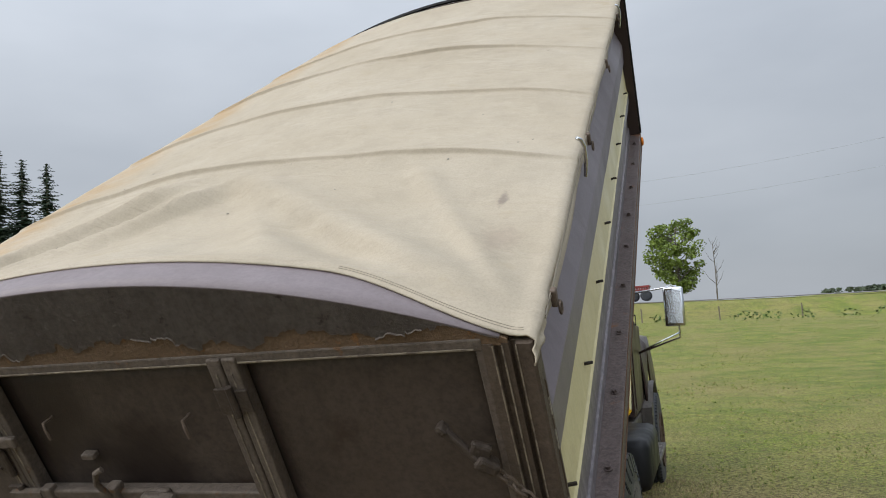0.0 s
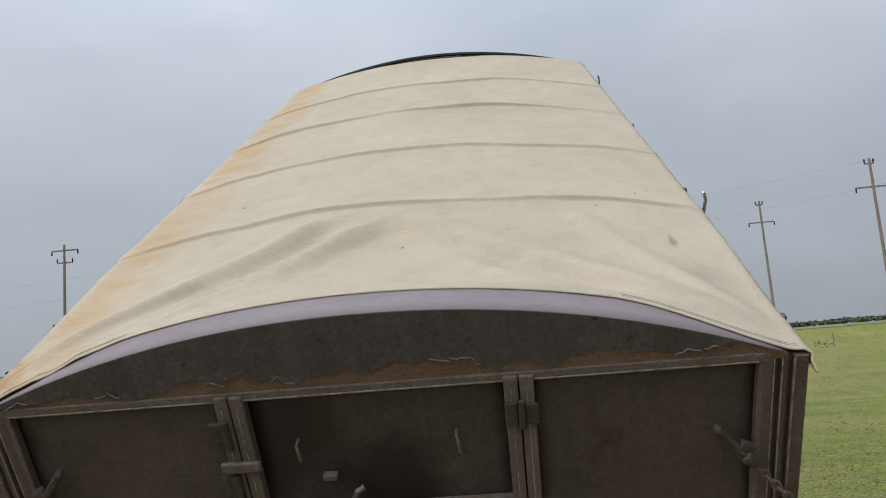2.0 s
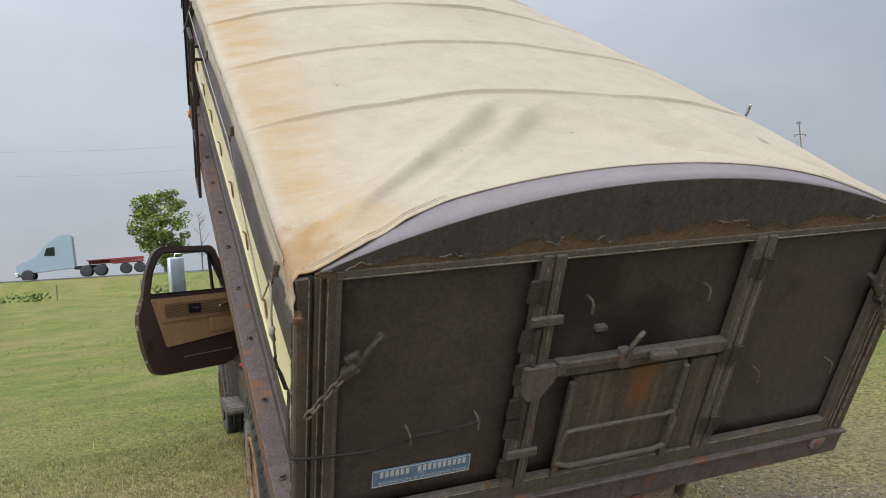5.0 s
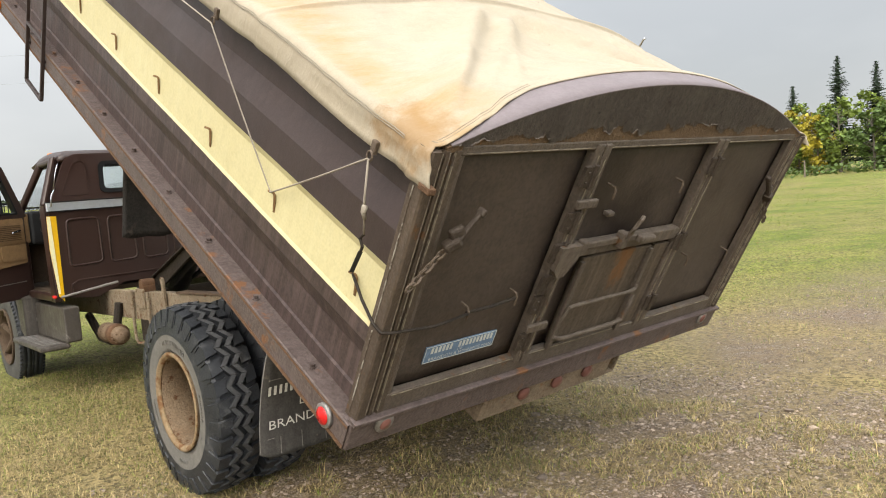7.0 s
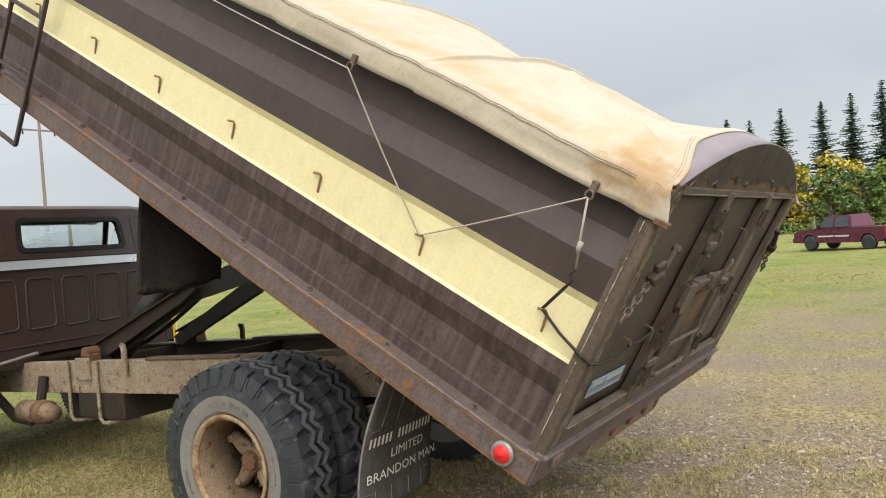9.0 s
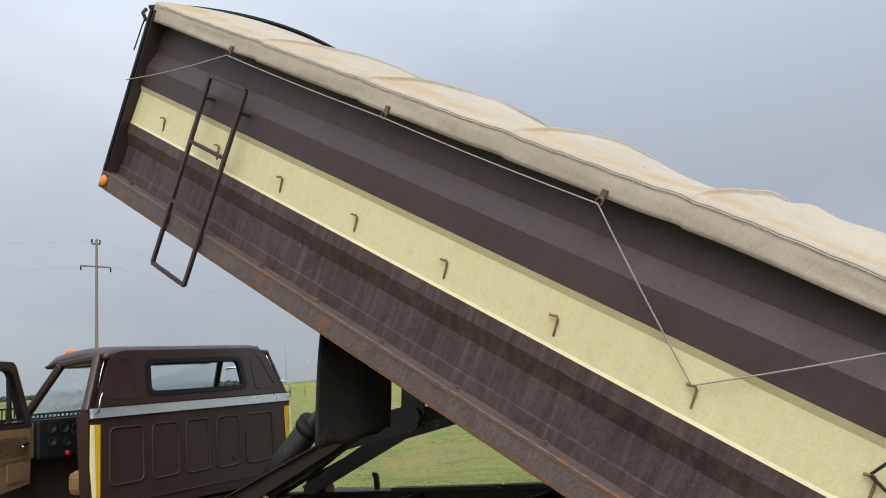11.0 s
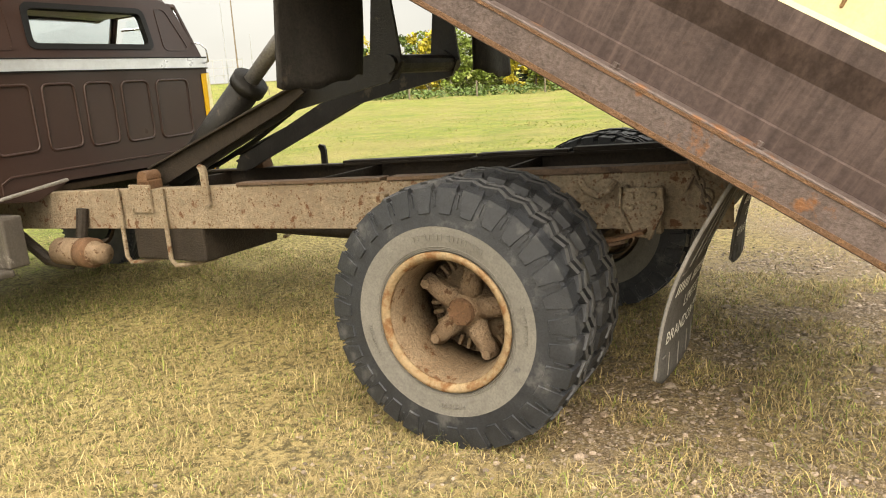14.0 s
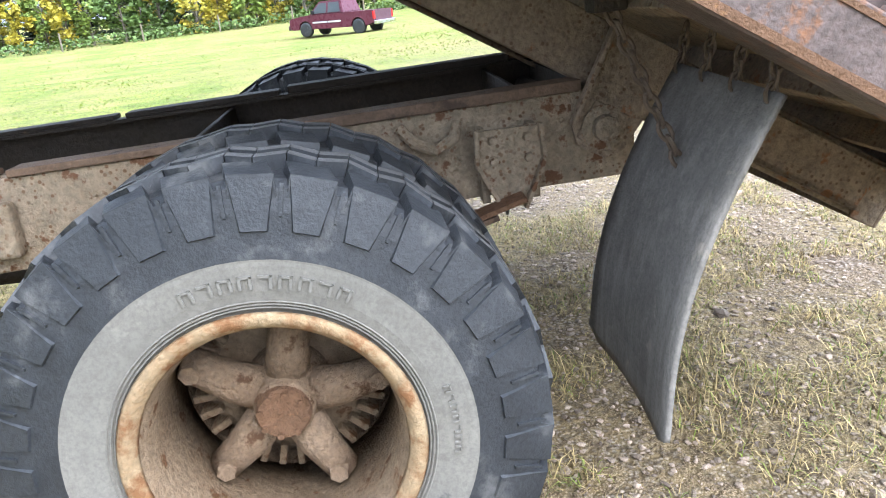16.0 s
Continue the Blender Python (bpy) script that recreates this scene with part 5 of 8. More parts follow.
def side_marks(half, r, spans):
    """Raised lettering bars on the sidewall, too worn to read: (start angle, count, height, width)."""
    bm = bmesh.new()
    for start, count, h, w in spans:
        for k in range(count):
            a = radians(start - k * math.degrees((w * 1.45) / r))
            m = Matrix.Rotation(-a, 4, "X") @ Matrix.Translation((-half * 1.03, 0, r))
            box(bm, (-0.0022, -w / 2, -h / 2), (0.002, -w / 2 + w * 0.22, h / 2), 0, m)
            box(bm, (-0.0022, -w / 2, h / 2 - h * 0.18), (0.002, w / 2, h / 2), 0, m)
            if k % 3 != 1:
                box(bm, (-0.0022, w / 2 - w * 0.22, -h / 2), (0.002, w / 2, h / 2), 0, m)
    return bm


casing_bm, lugs_bm = tyre_bmesh()
TYRE_MESH = mesh_of("tyre", casing_bm, [M_RUBBER, M_SIDEWALL])
LUG_MESH = mesh_of("tread", lugs_bm, [M_RUBBER, M_SIDEWALL, M_TREAD])


def fit_tyre(wheel, label):
    tyre = new("tyre", TYRE_MESH)
    tyre.parent = wheel
    tagged(tyre, label)
    lugs = new("tread", LUG_MESH)
    lugs.parent = wheel
    tagged(lugs, "worn zigzag tread blocks", kind="stuff")


def rim_bm(depth, R=0.246):
    bm = bmesh.new()
    lathe(bm, [(-0.122, R + 0.016), (-0.128, R + 0.012), (-0.126, R - 0.002), (-0.112, R - 0.012), (-0.095, R - 0.02), (-0.06, R - 0.028), (depth, R - 0.034), (depth, R - 0.026), (-0.05, R - 0.02), (-0.10, R + 0.007)], 64, closed=True)
    return bm


def rear_wheel(side):
    """A dual rear wheel: cast five-spoke hub with a clamped rim on each tyre."""
    centre = Matrix.Translation((side * 1.065, 0, 0.488)) @ Matrix.Diagonal((-side, 1, 1, 1)) @ Matrix.Rotation(radians(14), 4, "X")
    bm = rim_bm(0.17)
    wheel = part("rear_wheel", bm, M_RIM, truck, "dual rear wheel with a rusty cream rim", True, centre)
    bm = bmesh.new()
    lathe(bm, [(-0.1225, 0.2640), (-0.1300, 0.2585), (-0.1285, 0.2440), (-0.115, 0.2325), (-0.108, 0.2300), (-0.108, 0.2340), (-0.118, 0.2400)], 72, closed=True)
    part("rim_lip", bm, M_LIP, wheel, "rust-flaked cream rim lip", True)
    fit_tyre(wheel, "chunky black tractor-tread tyre with a dusty sidewall")
    bm = side_marks(0.122, 0.316, [(30, 9, 0.022, 0.022), (-62, 7, 0.012, 0.014), (130, 7, 0.014, 0.012), (205, 6, 0.016, 0.012)])
    part("sidewall_lettering", bm, M_SIDEWALL, wheel)["kind"] = "stuff"
    for r in (0.268, 0.274, 0.280):
        bm = bmesh.new()
        x = -0.122 * (0.93 + (r - 0.268) * 3.0)
        tube(bm, [(x, r * math.cos(a), r * math.sin(a)) for a in [2 * math.pi * k / 72 for k in range(72)]], 0.0022, 5, True)
        part("sidewall_rib", bm, M_SIDEWALL, wheel, "", True)
    bm = bmesh.new()
    lathe(bm, [(0.02, 0.0), (0.02, 0.05), (0.025, 0.058), (0.05, 0.06), (0.07, 0.075), (0.12, 0.085), (0.30, 0.09), (0.30, 0.0)], 28)
    part("hub", bm, M_HUB, wheel, "dusty rusty cast hub", True)
    for k in range(5):
        bm = bmesh.new()
        m = Matrix.Rotation(2 * math.pi * k / 5 - 0.05, 4, "X")
        tube(bm, [(0.085, 0, 0.05), (0.072, 0, 0.11), (0.078, 0, 0.15), (0.09, 0, 0.202)], [0.045, 0.041, 0.037, 0.035], 10, m=m)
        part("spoke", bm, M_HUB, wheel, "dusty rusty cast spoke", True)
    bm = bmesh.new()
    lathe(bm, [(0.004, 0.0), (0.004, 0.047), (0.012, 0.052), (0.024, 0.054)], 20)
    for k in range(8):
        m = Matrix.Rotation(2 * math.pi * k / 8, 4, "X")
        bmesh.ops.create_cone(bm, cap_ends=True, segments=6, radius1=0.007, radius2=0.007, depth=0.012, matrix=m @ Matrix.Translation((0.004, 0, 0.043)) @ pose(0, 0, 0, 0, 90, 0))
    part("axle_cap", bm, M_RUST, wheel, "rusty bolted axle cap")
    for k in range(5):
        m = Matrix.Rotation(2 * math.pi * k / 5 - 0.05, 4, "X")
        bm = bmesh.new()
        tube(bm, [(0.04, 0, 0.187), (0.11, 0, 0.190)], 0.013, 8, m=m)
        lathe(bm, [(-0.012, 0.0), (-0.012, 0.02), (0.012, 0.022), (0.02, 0.0)], 6, m=m @ Matrix.Translation((0.052, 0, 0.187)))
        part("rim_clamp", bm, M_HUB, wheel)
    bm = bmesh.new()
    lathe(bm, [(0.15, 0.06), (0.15, 0.135), (0.158, 0.150), (0.170, 0.172), (0.30, 0.182)], 48)
    part("brake_drum", bm, M_RIM, wheel, "finned dusty brake drum", True)
    bm = bmesh.new()
    box(bm, (0.140, -0.0075, 0.150), (0.26, 0.0075, 0.198), 0.003)
    fin_mesh = mesh_of("drum_fin", bm, M_RIM)
    for k in range(30):
        fin = new("drum_fin", fin_mesh)
        fin.parent = wheel
        fin.matrix_local = Matrix.Rotation(2 * math.pi * k / 30, 4, "X")
    inner = Matrix.Translation((side * 0.775, 0, 0.488)) @ Matrix.Diagonal((-side, 1, 1, 1)) @ Matrix.Rotation(radians(9), 4, "X")
    bm = rim_bm(0.11)
    wheel2 = part("inner_rear_wheel", bm, M_HUB, truck, "inner dual wheel", True, inner)
    fit_tyre(wheel2, "inner tractor-tread tyre")


rear_wheel(-1)
rear_wheel(1)


def front_wheel(side):
    centre = Matrix.Translation((side * 0.945, 4.56, 0.40)) @ Matrix.Diagonal((-side, 1, 1, 1))
    bm = rim_bm(0.10, 0.262)
    wheel = part("front_wheel", bm, M_FWHEEL, truck, "front wheel with a brown cast five-spoke hub", True, centre)
    bm = bmesh.new()
    R, half = 0.485, 0.112
    prof = [(half * 0.8, 0.255), (half * 0.95, 0.28), (half, 0.30), (half * 1.04, 0.36), (half * 1.0, 0.425), (half * 0.95, 0.455), (half * 0.86, 0.472)]
    for x, dr in ((0.75, 0), (0.5, 0), (0.48, -0.012), (0.42, -0.012), (0.40, 0.002), (0.14, 0.002), (0.12, -0.012), (0.05, -0.012), (0.03, 0.003)):
        prof.append((half * x, 0.482 + dr))
    full = prof + [(-x, r) for x, r in prof[::-1]]
    lathe(bm, full, 64, mat=[1] * 5 + [0] * (len(full) - 11) + [1] * 5)
    bm.faces.ensure_lookup_table()
    for f in [f for f in bm.faces if len(f.verts) > 8]:
        bm.faces.remove(f)
    for s in (-1, 1):
        for k in range(70):
            m = Matrix.Rotation(2 * math.pi * k / 70, 4, "X")
            box(bm, (s * half * 0.72, -0.012, 0.455), (s * half * 0.97, 0.009, 0.478), 0, m)
    part("tyre", bm, [M_RUBBER, M_SIDEWALL_DARK], wheel, "ribbed front tyre", True)
    bm = bmesh.new()
    lathe(bm, [(-0.075, 0.0), (-0.075, 0.04), (-0.05, 0.055), (0.02, 0.075), (0.06, 0.09), (0.12, 0.09)], 24)
    for k in range(5):
        m = Matrix.Rotation(2 * math.pi * k / 5 + 0.1, 4, "X")
        tube(bm, [(-0.04, 0, 0.04), (-0.06, 0, 0.12), (-0.075, 0, 0.17), (-0.075, 0, 0.235)], [0.036, 0.03, 0.027, 0.03], 10, m=m)
        lathe(bm, [(-0.03, 0.0), (-0.03, 0.02), (0.02, 0.022), (0.03, 0.0)], 6, m=m @ Matrix.Translation((-0.085, 0, 0.215)))
    part("hub", bm, M_FWHEEL, wheel, "brown cast spoke hub", True)
    bm = bmesh.new()
    lathe(bm, [(0.04, 0.0), (0.04, 0.2), (0.1, 0.2)], 30)
    part("brake_drum", bm, M_BLACK, wheel)


front_wheel(-1)
front_wheel(1)


def mud_flaps():
    for s in (-1, 1):
        bm = bmesh.new()

        def f(u, v):
            # u from the outer to the inner edge, v downwards; the sheet hangs bowed towards the wheel
            x = -1.085 - 0.02 * v + (0.49 + 0.055 * v) * u
            y = -0.945 + 0.21 * v + 0.055 * math.sin(math.pi * v) - 0.01 * u + 0.02 * (2 * u - 1) ** 2 * v
            z = 0.975 - 0.675 * v + 0.015 * u - 0.05 * v * (abs(2 * u - 1) ** 8 - 1) * 0
            if v > 0.93:
                z += 0.03 * max(0.0, abs(2 * u - 1) - 0.8) / 0.2 * (v - 0.93) / 0.07
            return Vector((x if s < 0 else -x, y, z))

        grid_sheet(bm, f, 10, 26, 0.012)
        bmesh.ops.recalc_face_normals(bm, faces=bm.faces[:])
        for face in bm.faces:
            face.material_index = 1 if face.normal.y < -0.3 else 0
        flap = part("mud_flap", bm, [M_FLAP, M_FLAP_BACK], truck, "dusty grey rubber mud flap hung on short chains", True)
        up_n = 0.0135 if s < 0 else 0.0015
        bm = bmesh.new()

        def on_flap(u, v):
            p, q, r2 = f(u, v), f(u + 0.02, v), f(u, v + 0.02)
            n3 = (q - p).cross(r2 - p).normalized()
            return p + (n3 if n3.y < 0 else -n3) * (up_n + 0.001)

        def along(x):
            return x if s < 0 else 1 - x

        # the maker's name stays plain bars, the words below it can be read
        for u0, count in ((0.06, 6), (0.44, 10)):
            for k in range(count):
                u = u0 + 0.052 * k
                c4 = [on_flap(along(u + du), 0.512 + dv) for du, dv in ((0, -0.033), (0.026, -0.033), (0.026, 0.033), (0, 0.033))]
                bm.faces.new([bm.verts.new(c) for c in c4])
        for text, u0, v0, wide in (("LIMITED", 0.36, 0.665, 1.12), ("BRANDON MAN.", 0.07, 0.792, 1.12)):
            letters(bm, text, 0.044, lambda x, y: on_flap(along(u0 + x * wide / 0.52), v0 - y / 0.69))
        part("lettering", bm, M_LETTER, flap, "worn white painted lettering")["kind"] = "stuff"
        for v0 in (0.44, 0.86):
            bm = bmesh.new()
            beam(bm, f(0.06, v0) + Vector((0, -up_n - 0.0005, 0)), f(0.94, v0) + Vector((0, -up_n - 0.0005, 0)), 0.004, 0.003)
            part("moulded_rib", bm, M_FLAP, flap)
        for u0 in (0.18, 0.38, 0.62, 0.82):
            bm = bmesh.new()
            beam(bm, f(u0, 0.1) + Vector((0, -up_n - 0.0005, 0)), f(u0, 0.42) + Vector((0, -up_n - 0.0005, 0)), 0.003, 0.003)
            part("moulded_rib", bm, M_FLAP, flap)
            bm = bmesh.new()
            beam(bm, f(u0, 0.86) + Vector((0, -up_n - 0.0005, 0)), f(u0, 0.98) + Vector((0, -up_n - 0.0005, 0)), 0.003, 0.003)
            part("moulded_rib", bm, M_FLAP, flap)
        for i in range(4):
            u = 0.06 + 0.29 * i
            p = f(u, 0.015)
            top = p + Vector((0, -0.02, 0.10))
            for k in range(4):
                c = p.lerp(top, (k + 0.3) / 4)
                d = (top - p).normalized()
                sd = Vector((1, 0, 0)) if k % 2 else d.cross(Vector((1, 0, 0)))
                bm = bmesh.new()
                tube(bm, [c + d * (0.02 * math.cos(a)) + sd * (0.011 * math.sin(a)) for a in [2 * math.pi * q / 8 for q in range(8)]], 0.004, 5, True)
                part("chain_link", bm, M_CHAIN, flap)


mud_flaps()


def safety_chain():
    p, q = Vector((-0.789, -0.735, 1.15)), Vector((-0.835, -0.859, 0.82))
    bm = bmesh.new()
    box(bm, (-0.82, -0.77, 1.13), (-0.75, -0.70, 1.18), 0.006)
    hook = part("chain_bracket", bm, M_FRAME_DARK, truck)
    n = 12
    for i in range(n):
        c = p.lerp(q, i / (n - 1))
        d = (q - p).normalized()
        sd = Vector((0, 1, 0)) if i % 2 else d.cross(Vector((0, 1, 0)))
        bm = bmesh.new()
        tube(bm, [c + d * (0.022 * math.cos(a)) + sd * (0.013 * math.sin(a)) for a in [2 * math.pi * k / 10 for k in range(10)]], 0.0052, 6, True)
        part("chain_link", bm, M_CHAIN, hook)


safety_chain()


# ---- the cab ----
XZ = pose(0, 0, 0, 90)                        # lays an outline's y upright; its thickness runs along y
YZ = pose(0, 0, 0, 90, 0, 90)                 # the same for a side view: outline x along y


def cab():
    yr = 3.08
    bm = bmesh.new()
    # lower back panel with rounded corners and a cut-out over the chassis
    outline = [(-0.92, 0.84), (-0.60, 0.80), (-0.36, 0.90), (0.36, 0.90), (0.60, 0.80), (0.92, 0.84), (0.935, 1.20), (0.91, 1.575), (-0.91, 1.575), (-0.935, 1.20)]
    plate(bm, outline, 0.05, Matrix.Translation((0, yr + 0.03, 0)) @ XZ)
    back = part("cab", bm, M_CAB, truck, "dark brown pressed-steel cab")
    # pressed panels in the back
    for x0, x1 in ((-0.79, -0.52), (-0.45, -0.22), (-0.155, 0.065), (0.13, 0.36), (0.425, 0.72)):
        bm = bmesh.new()
        shape = rounded([(x0, 1.09), (x1, 1.10), (x1 - 0.005, 1.49), (x0 + 0.005, 1.49)], 0.045, 5)
        tube(bm, [(x, yr + 0.004, z) for x, z in shape], 0.0095, 8, True)
        part("pressed_rib", bm, M_CAB, back, "pressed rib in the cab's back", True)
    bm = bmesh.new()
    tube(bm, [(-0.80, yr + 0.004, 0.86), (-0.80, yr + 0.002, 0.93), (-0.74, yr + 0.002, 0.965), (0.74, yr + 0.002, 0.985), (0.80, yr + 0.002, 0.95), (0.80, yr + 0.004, 0.86)], 0.008, 6)
    part("pressed_rib", bm, M_CAB, back)
    # bright band round the belt
    bm = bmesh.new()
    box(bm, (-0.925, yr - 0.006, 1.566), (0.925, yr + 0.03, 1.645), 0.006)
    part("belt_trim", bm, M_SILVER, back, "bright aluminium belt trim")
    for z in (1.566, 1.645):
        bm = bmesh.new()
        box(bm, (-0.93, yr - 0.010, z - 0.005), (0.93, yr + 0.03, z + 0.005), 0.003)
        part("trim_edge", bm, M_BLACK, back)
    # upper back with the window opening, leaning forward a little
    lean = Matrix.Translation((0, yr + 0.02, 1.64)) @ pose(0, 0, 0, 90 - 11)
    outer = rounded([(-0.885, 0.0), (0.885, 0.0), (0.71, 0.415), (-0.71, 0.415)], [0.01, 0.01, 0.11, 0.11], 5)
    hole = rounded([(-0.455, 0.075), (0.455, 0.075), (0.435, 0.325), (-0.435, 0.325)], 0.05, 5)
    bm = bmesh.new()
    ring_plate(bm, outer, hole, 0.03, lean)
    part("back_wall", bm, M_CAB, back, "dark brown upper cab back")
    bm = bmesh.new()
    seal = rounded([(-0.475, 0.057), (0.475, 0.057), (0.455, 0.343), (-0.455, 0.343)], 0.062, 5)
    hole2 = rounded([(-0.435, 0.093), (0.435, 0.093), (0.417, 0.307), (-0.417, 0.307)], 0.042, 5)
    ring_plate(bm, seal, hole2, 0.046, lean)
    part("window_seal", bm, M_BLACK, back, "black rubber window seal")
    bm = bmesh.new()
    plate(bm, hole2, 0.006, lean)
    part("rear_window", bm, M_GLASS, back, "clear rear window glass").visible_shadow = False
    # corner pressings beside the rear window
    for s in (-1, 1):
        bm = bmesh.new()
        o = rounded([(s * 0.555, 0.05), (s * 0.80, 0.05), (s * 0.655, 0.36), (s * 0.555, 0.36)], 0.05, 4)
        i = rounded([(s * 0.568, 0.064), (s * 0.782, 0.064), (s * 0.645, 0.346), (s * 0.568, 0.346)], 0.04, 4)
        ring_plate(bm, o, i, 0.008, lean @ Matrix.Translation((0, 0, 0.016)))
        part("pressed_rib", bm, M_CAB, back)
    # roof: crowned sheet with rolled edges
    bm = bmesh.new()

    def roof(u, v):
        x = -0.775 + 1.55 * u
        edge = min(1.0, (1 - abs(2 * u - 1)) / 0.14, v / 0.12, (1 - v) / 0.10)
        e = 1 - (1 - max(0, edge)) ** 2.2
        y = yr + 0.09 + 0.86 * v
        return Vector((x, y, 2.005 + 0.075 * e + 0.025 * math.sin(math.pi * v)))

    grid_sheet(bm, roof, 24, 16, 0.03)
    part("roof", bm, M_CAB, back, "brown crowned cab roof", True)
    # pale lining added under the roof, in place of sky reflected in the rear window
    bm = bmesh.new()
    grid_sheet(bm, lambda u, v: Vector((-0.70 + 1.4 * u, yr + 0.17 + 0.66 * v, 1.99 + 0.02 * math.sin(math.pi * u))), 8, 6, 0.006)
    part("headliner_fill", bm, M_HEADLINER_FILL, back, "pale headliner added to brighten the rear window", True)
    for x in (-0.62, -0.2, 0.0, 0.2, 0.62):
        bm = bmesh.new()
        box(bm, (x - 0.035, 3.86, 2.075), (x + 0.035, 3.95, 2.125), 0.018)
        part("roof_lamp", bm, M_AMBER, back, "small amber roof marker lamp")
    # sides: sills, B-pillars, door frames, closed right-hand door
    for s in (-1, 1):
        bm = bmesh.new()
        plate(bm, [(yr + 0.02, 0.80), (yr + 0.13, 0.80), (yr + 0.13, 1.0), (yr + 0.17, 1.58), (yr + 0.14, 1.62), (yr + 0.02, 1.62)], 0.05, Matrix.Translation((s * 0.915, 0, 0)) @ YZ)
        part("b_pillar", bm, M_CAB, back)
        bm = bmesh.new()
        beam(bm, (s * 0.90, yr + 0.08, 1.60), (s * 0.755, yr + 0.16, 2.02), 0.06, 0.13, 0.02)
        beam(bm, (s * 0.895, 4.12, 1.60), (s * 0.755, 3.80, 2.0), 0.05, 0.06, 0.015)
        beam(bm, (s * 0.755, yr + 0.12, 2.015), (s * 0.755, 3.82, 2.005), 0.05, 0.05, 0.015)
        part("door_frame", bm, M_CAB, back, "brown door frame and windscreen pillar")
        bm = bmesh.new()
        box(bm, (s * 0.86, yr + 0.08, 0.80), (s * 0.945, 4.15, 0.865), 0.015)
        part("door_sill", bm, M_CAB, back)
        bm = bmesh.new()
        box(bm, (s * 0.88, 4.0, 0.80), (s * 0.94, 4.35, 1.60), 0.02)
        part("cowl_side", bm, M_CAB, back)
        # yellow and cream stripe on the cab corner
        bm = bmesh.new()
        plate(bm, [(s * 0.86, 1.525), (s * 0.935, 1.53), (s * 0.94, 1.25), (s * 0.91, 0.85), (s * 0.87, 0.80)], 0.006, Matrix.Translation((0, yr + 0.0, 0)) @ XZ)
        part("yellow_stripe", bm, M_YELLOW, back, "yellow painted stripe")
        bm = bmesh.new()
        plate(bm, [(s * 0.908, 1.525), (s * 0.934, 1.528), (s * 0.939, 1.25), (s * 0.912, 0.87), (s * 0.896, 0.87)], 0.006, Matrix.Translation((0, yr - 0.004, 0)) @ XZ)
        part("pale_stripe", bm, M_PALE, back, "pale cream stripe")
        bm = bmesh.new()
        tube(bm, [(s * 0.90, yr + 0.0, 1.60), (s * 0.90, yr - 0.05, 1.61), (s * 0.89, yr - 0.055, 1.70), (s * 0.86, yr - 0.03, 1.74), (s * 0.82, yr + 0.05, 1.76)], 0.006, 8)
        tube(bm, [(s * 0.84, yr + 0.07, 1.74), (s * 0.80, yr + 0.085, 1.90), (s * 0.765, yr + 0.10, 1.99)], 0.005, 6)
        part("grab_rail", bm, M_CHROME, back, "chrome grab rail", True)
    # cream end of the seat panel beside the open door, red lamp at the cab's corner
    bm = bmesh.new()
    beam(bm, (-0.95, yr + 0.02, 0.85), (-0.95, yr - 0.05, 0.85), 0.03, 0.03, 0.012)
    part("corner_lamp", bm, M_RED, back, "red corner lamp")
    bm = bmesh.new()
    beam(bm, (-0.90, yr - 0.01, 0.84), (-0.45, yr - 0.10, 0.915), 0.03, 0.02, 0.006)
    part("cab_stay", bm, M_STEEL, back)
    # closed right-hand door
    bm = bmesh.new()
    plate(bm, [(yr + 0.15, 0.85), (3.98, 0.85), (3.98, 1.60), (yr + 0.17, 1.60)], 0.05, Matrix.Translation((0.925, 0, 0)) @ YZ)
    part("closed_door", bm, M_CAB, back)
    for pts in ([(yr + 0.22, 1.63), (3.95, 1.63), (3.75, 1.97), (yr + 0.26, 1.97)],):
        bm = bmesh.new()
        plate(bm, pts, 0.005, Matrix.Translation((0.825, 0, 0)) @ pose(0, 0, 0, 0, 0, 0) @ YZ)
        part("side_window", bm, M_GLASS, back, "side window glass").visible_shadow = False
    # windscreen, cowl, floor, bulkhead
    bm = bmesh.new()
    p = [Vector(v) for v in ((-0.86, 4.13, 1.61), (0.86, 4.13, 1.61), (0.73, 3.80, 2.01), (-0.73, 3.80, 2.01))]
    f1 = bm.faces.new([bm.verts.new(v) for v in p])
    bmesh.ops.solidify(bm, geom=[f1], thickness=0.006)
    part("windscreen", bm, M_GLASS, back, "curved windscreen glass").visible_shadow = False
    bm = bmesh.new()
    box(bm, (-0.90, yr + 0.05, 0.83), (0.90, 4.3, 0.875), 0.01)
    box(bm, (-0.90, 4.26, 0.84), (0.90, 4.31, 1.58), 0.01)
    part("cab_floor", bm, surface("dusty_brown_carpet", (0.065, 0.042, 0.026), (0.045, 0.03, 0.02), 0.7, 8, 0.95), back, "dusty brown cab floor")
    # bonnet, wings, bug deflector
    bm = bmesh.new()
    grid_sheet(bm, lambda u, v: Vector((-0.80 + 1.6 * u, 4.12 + 1.55 * v, 1.575 - 0.04 * v - 0.05 * abs(2 * u - 1) ** 3)), 12, 10, 0.03)
    box(bm, (-0.80, 4.3, 1.0), (0.80, 5.62, 1.48), 0.04)
    part("bonnet", bm, M_CAB, back, "brown bonnet", True)
    for s in (-1, 1):
        bm = bmesh.new()
        grid_sheet(bm, lambda u, v: Vector((s * (0.78 + 0.20 * math.sin(u * math.pi / 2)), 4.15 + 1.5 * v, 1.50 - 0.08 * u - 0.62 * max(0, u - 0.5) * 2 * abs(math.cos(math.pi * min(1, max(0, (v - 0.0) / 0.62)))) )), 10, 24, 0.02)
